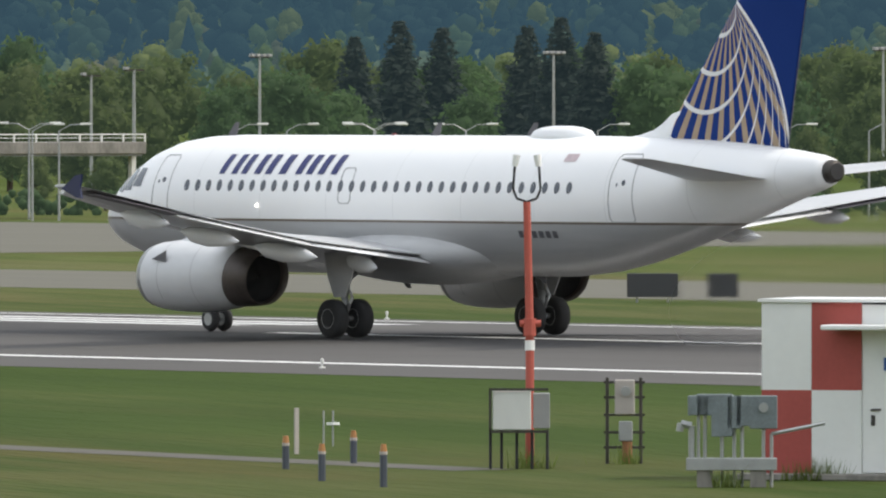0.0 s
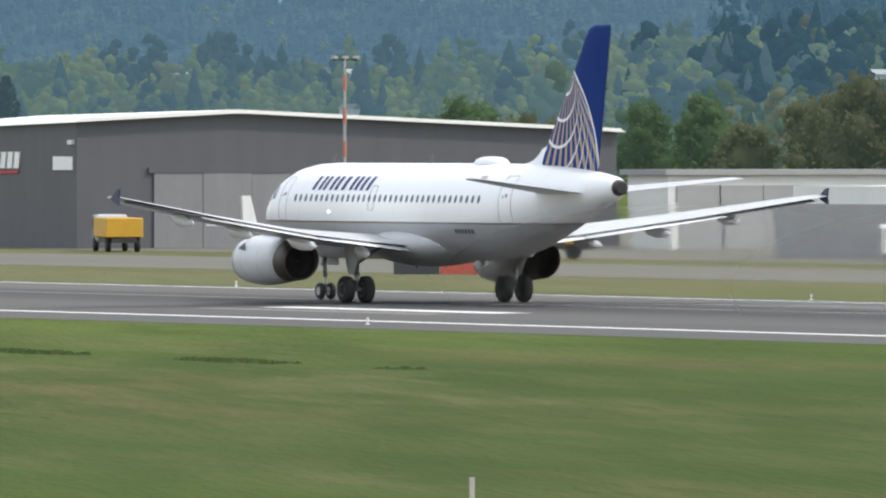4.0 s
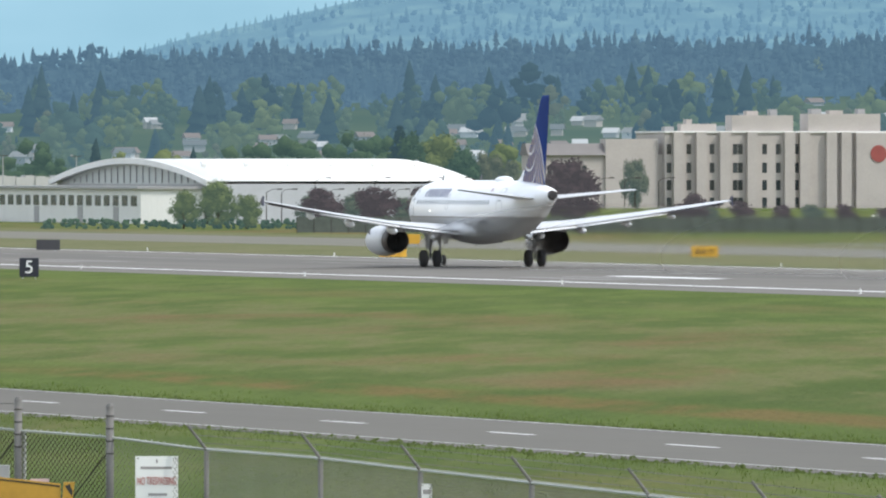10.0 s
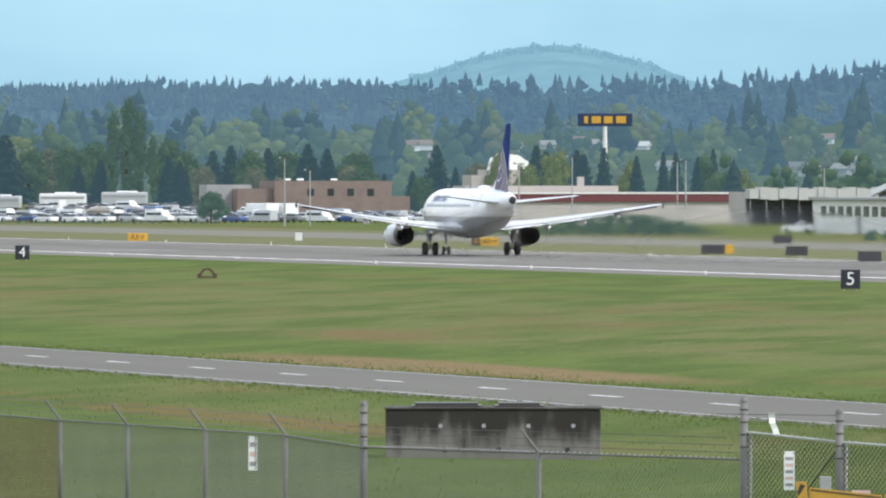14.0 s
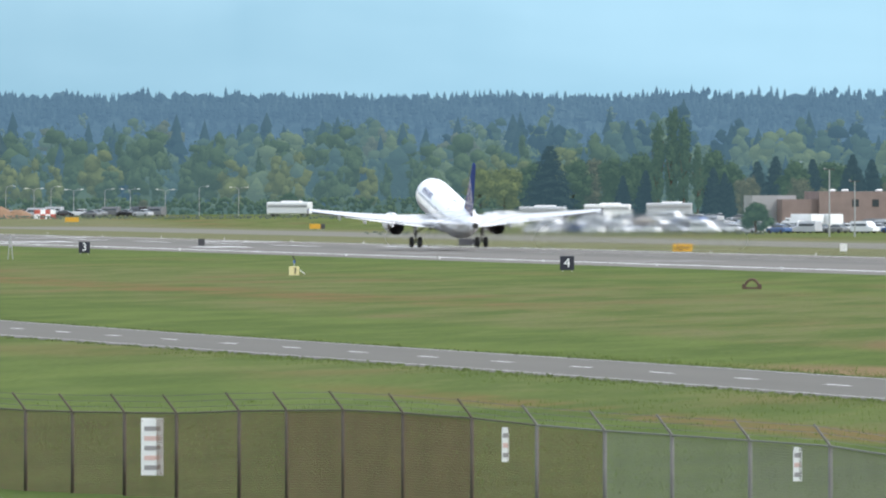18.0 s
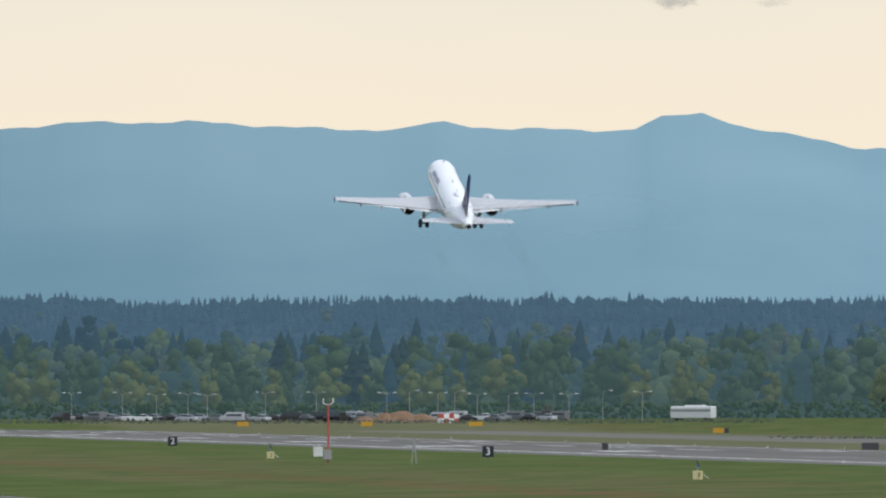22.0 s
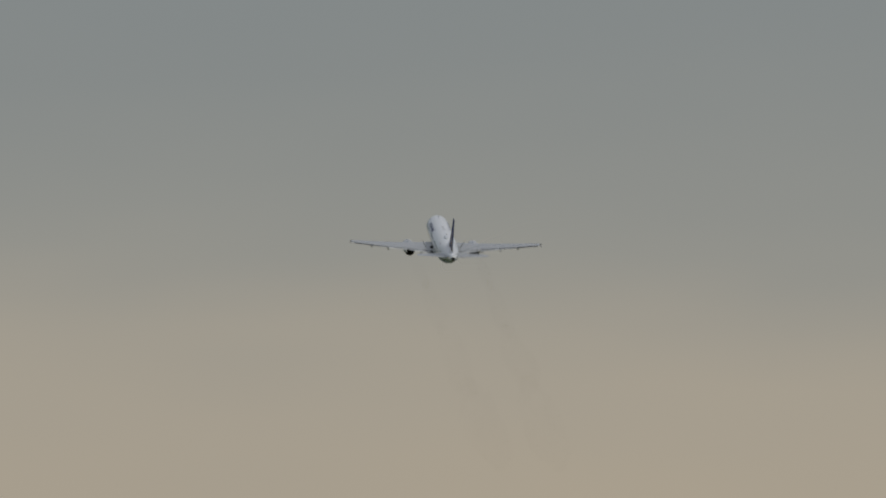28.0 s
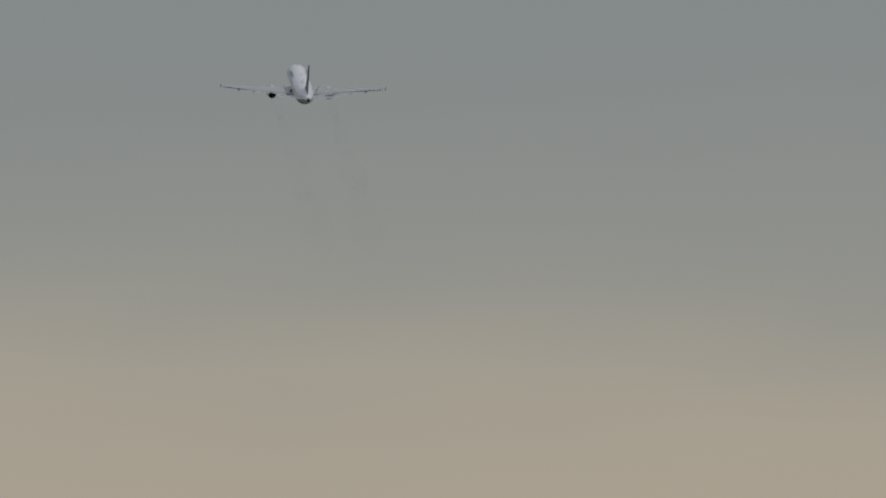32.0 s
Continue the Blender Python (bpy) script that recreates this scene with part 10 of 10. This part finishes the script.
swift_near = bird("swallow", "dark swallow flying close by", 1.0)
swift_far = bird("swallow", "dark swallow crossing the sky", 1.0)
visitor = car(Vector((10, 120, 0.5)), 0.0, 0, True, "passing cars")
visitor.name = "passing_van"
tagged(visitor, "white van passing on the near track", "van")


def smoke_trails():
    """Thin brown exhaust smoke behind both engines, in rigid wisps."""
    m, nt, bs, co = blank("thin_brown_smoke", 1.0)
    bs.inputs["Base Color"].default_value = (0.10, 0.08, 0.065, 1)
    bs.inputs["Specular IOR Level"].default_value = 0.0
    nt.links.new(math_node(nt, "MULTIPLY", step(nt, noise_node(nt, co, 1.0, 4, (0.25, 0.03, 0.25)), 0.2, 0.8), 0.014), bs.inputs["Alpha"])
    ob = thing("exhaust_smoke", (RWY, 303.3, 0), "faint brown exhaust smoke trailing behind the airliner", "smoke")
    for side in (-1, 1):
        for a, b in ((4, 60), (50, 130), (115, 210), (190, 300)):
            bm = bmesh.new()
            rings = []
            for i in range(9):
                k = i / 8
                y = a + (b - a) * k
                r = (0.7 + 0.010 * y) * (math.sin(math.pi * min(0.97, max(0.03, k))) ** 0.5)
                cx = side * (5.75 - 0.004 * y) + 0.35 * noise.noise((y * 0.03, side * 3.0, 1.0)) * y / 100
                cz = 2.4 + 0.5 * noise.noise((y * 0.025, side * 5.0, 2.0)) * y / 60
                rings.append([(cx + r * math.cos(q), -y, cz + r * math.sin(q)) for q in (2 * math.pi * j / 14 for j in range(14))])
            part("wisp", fix(loft(bm, rings)), m, ob, "", True)
    return ob


smoke = smoke_trails()


def hot_air():
    """The exhaust's hot air: invisible but for the way it bends and blurs what lies behind it."""
    m = bpy.data.materials.new("hot_exhaust_air")
    m.use_nodes = True
    nt = m.node_tree
    nt.nodes.remove(nt.nodes["Principled BSDF"])
    rf, tr, mx = nt.nodes.new("ShaderNodeBsdfRefraction"), nt.nodes.new("ShaderNodeBsdfTransparent"), nt.nodes.new("ShaderNodeMixShader")
    rf.inputs["Roughness"].default_value, rf.inputs["IOR"].default_value = 0.5, 1.0014
    sep, tc = nt.nodes.new("ShaderNodeSeparateXYZ"), nt.nodes.new("ShaderNodeTexCoord")
    nt.links.new(tc.outputs["Object"], sep.inputs[0])
    sq = [math_node(nt, "MULTIPLY", c, c) for c in (math_node(nt, "MULTIPLY", sep.outputs[0], 1 / 13.0), math_node(nt, "MULTIPLY", math_node(nt, "SUBTRACT", sep.outputs[2], 1.2), 1 / 3.6))]
    edge = math_node(nt, "SUBTRACT", 1.0, step(nt, math_node(nt, "ADD", *sq), 0.25, 1.0))
    nt.links.new(edge, mx.inputs[0])
    nt.links.new(tr.outputs[0], mx.inputs[1])
    nt.links.new(rf.outputs[0], mx.inputs[2])
    nt.links.new(mx.outputs[0], nt.nodes["Material Output"].inputs[0])
    ob = thing("heat_shimmer", (RWY, 303.3, 0), "shimmering hot exhaust air trailing behind the airliner", "hot air")
    for y in (24, 50, 82, 120):
        bm = bmesh.new()
        bm.faces.new([bm.verts.new(p) for p in ((-13, 0, 0.2), (13, 0, 0.2), (13, 0, 4.8), (-13, 0, 4.8))])
        o = part("hot_air_layer", bm, m, ob, loc=Vector((0, -y, 0)))
        o.visible_shadow = False
    return ob


shimmer = hot_air()


def along(u, v, d, rz=0.0, rx=0.0, ry=0.0):
    p = spot(u, d, rise(v, d))
    return pose(p.x, p.y, p.z, rx, ry, math.degrees(-u / F) + rz)


def motions():
    """The take-off: along the runway, nose up at 16.5 s, off the ground at 18 s, wheels up from 24 s."""
    walk(jet, [(t, pose(RWY + dx, y, z, p, b, 0)) for t, y, z, p, b, dx in (
        (0, 303.3, 0, 0, 0, 0), (0.5, 326.9, 0, 0, 0, 0), (1, 351.2, 0, 0, 0, 0), (1.5, 376.0, 0, 0, 0, 0), (2, 401.3, 0, 0, 0, 0), (2.5, 427.0, 0, 0, 0, 0),
        (3.5, 479.6, 0, 0, 0, 0), (4.5, 534.1, 0, 0, 0, 0), (5, 562.2, 0, 0, 0, 0), (6, 620.0, 0, 0, 0, 0), (7.5, 710.7, 0, 0, 0, 0), (9, 806.9, 0, 0, 0, 0),
        (10.4, 900.6, 0, 0, 0, 0), (11.6, 982.0, 0, 0, 0, 0), (13, 1079.6, 0, 0, 0, 0), (14.6, 1195.6, 0, 0, 0, 0), (15.5, 1263.9, 0, 0.6, 0, 0),
        (16.4, 1333, 0, 2.2, 0, 0), (17.5, 1420, 0.16, 6.7, 0.4, -0.1), (18, 1459, 0.55, 8.7, 0.0, -0.2), (19, 1538, 3.56, 12.1, -0.5, -0.6), (20.5, 1660, 13.08, 17.2, -0.15, -1.2),
        (22, 1783, 29.94, 17.1, 0.7, -1.9), (23, 1867, 43.16, 16.2, 0.6, -2.0), (24, 1950, 56.54, 16.5, 1.3, -2.6), (26, 2121, 82.91, 16.4, 0.8, -6.4),
        (26.5, 2164, 89.6, 16.3, 0.8, -7.6), (28.5, 2338, 116.5, 16.0, 0.8, -8.8), (29, 2382, 123.3, 16.0, 0.8, -9.1), (30, 2470, 137.2, 16.0, 0.8, -9.7), (31, 2560, 151.1, 16.0, 0.8, -10.3), (32, 2650, 165.2, 16.0, 0.8, -10.9))])
    for leg, side in zip(jet_legs[:2], (-1, 1)):
        at = leg.location.copy()
        # the struts stretch as the weight comes off them
        walk(leg, [(t, pose(at.x, at.y, at.z - s, 0, side * a, 0)) for t, a, s in ((0, 0, 0), (17.3, 0, 0), (18.6, 0, 0.42), (23.6, 0, 0.42), (24.1, 6, 0.38), (24.6, 24, 0.25), (25.1, 48, 0.1), (25.6, 68, 0), (26.1, 84, 0), (32, 84, 0))])
    at = jet_legs[2].location.copy()
    walk(jet_legs[2], [(t, pose(at.x, at.y, at.z, a, 0, 0)) for t, a in ((0, 0), (23.4, 0), (23.9, 15), (24.4, 50), (24.9, 78), (25.2, 96), (32, 96))])
    # a swallow darts through close to the lens at 13.8 s, another one at 31.5 s
    low = along(3000, -1500, 22)
    walk(swift_near, [(0, low), (13.5, low), (13.7, along(3780, -480, 22, -70, 0, 60)), (13.8, along(4155, -520, 22, -70, 0, 70)), (13.9, along(4300, -1150, 22, -70, 0, 60)), (14.3, low), (32, low)])
    out = along(-200, 700, 110)
    walk(swift_far, [(0, out), (31.0, along(230, 878, 110, -90, 0, -30)), (31.4, along(1698, 880, 110, -90, 8, -40)), (31.5, along(2061, 883, 110, -90, 0, -30)), (31.6, along(2427, 889, 110, -90, -5, -40)), (31.7, along(2794, 883, 110, -90, 0, 10)), (31.8, along(3160, 880, 110, -90)), (32, along(3900, 875, 110, -90))])
    # a van drives along the near side of the fence and dips into the picture's lower edge
    walk(visitor, [(t, pose(*spot(u, 196, z), 0, 0, 85)) for t, u, z in ((0, 9000, -0.3), (14, 4450, -0.3), (15.0, 3780, 0.02), (15.3, 3606, 0.27), (15.4, 3550, 0.45), (15.5, 3494, 0.47), (16.2, 3050, 0.45), (17.2, 2350, 0.3), (32, -6000, 0.3))])
    walk(shimmer, [(t, pose(RWY, y, z, 0, 0, 0)) for t, y, z in ((0, 303.3, 0), (1, 351.2, 0), (2.5, 427, 0), (4.5, 534.1, 0), (7.5, 710.7, 0), (10.4, 900.6, 0), (13, 1079.6, 0), (15.5, 1263.9, 0), (17.5, 1420, 0.1), (19, 1538, 2.5), (20.5, 1660, 11), (22, 1783, 28), (24, 1950, 54), (28.5, 2338, 114), (32, 2650, 163))])
    # faint smoke drawn out behind the engines along the flight path
    walk(smoke, [(t, pose(RWY + dx, y, z, p, 0, -3.3 if t > 19.5 else 0)) for t, y, z, p, dx in ((0, 303.3, 0, 0, 0), (2.5, 427, 0, 0, 0), (4.5, 534.1, 0, 0, 0), (7.5, 710.7, 0, 0, 0), (10.4, 900.6, 0, 0, 0), (13, 1079.6, 0, 0, 0), (15.5, 1263.9, 0, 0, 0),
                 (17.5, 1420, 0.2, 0.5, -0.1), (19, 1538, 3.6, 3, -0.6), (20.5, 1660, 13.1, 6, -1.2), (22, 1783, 29.9, 8, -1.9), (24, 1950, 56.5, 8.9, -2.6), (26, 2121, 82.9, 8.9, -6.4), (28.5, 2338, 116.5, 8.9, -8.8), (30, 2470, 137.2, 8.9, -9.7), (32, 2650, 165.2, 8.9, -10.9))])


motions()
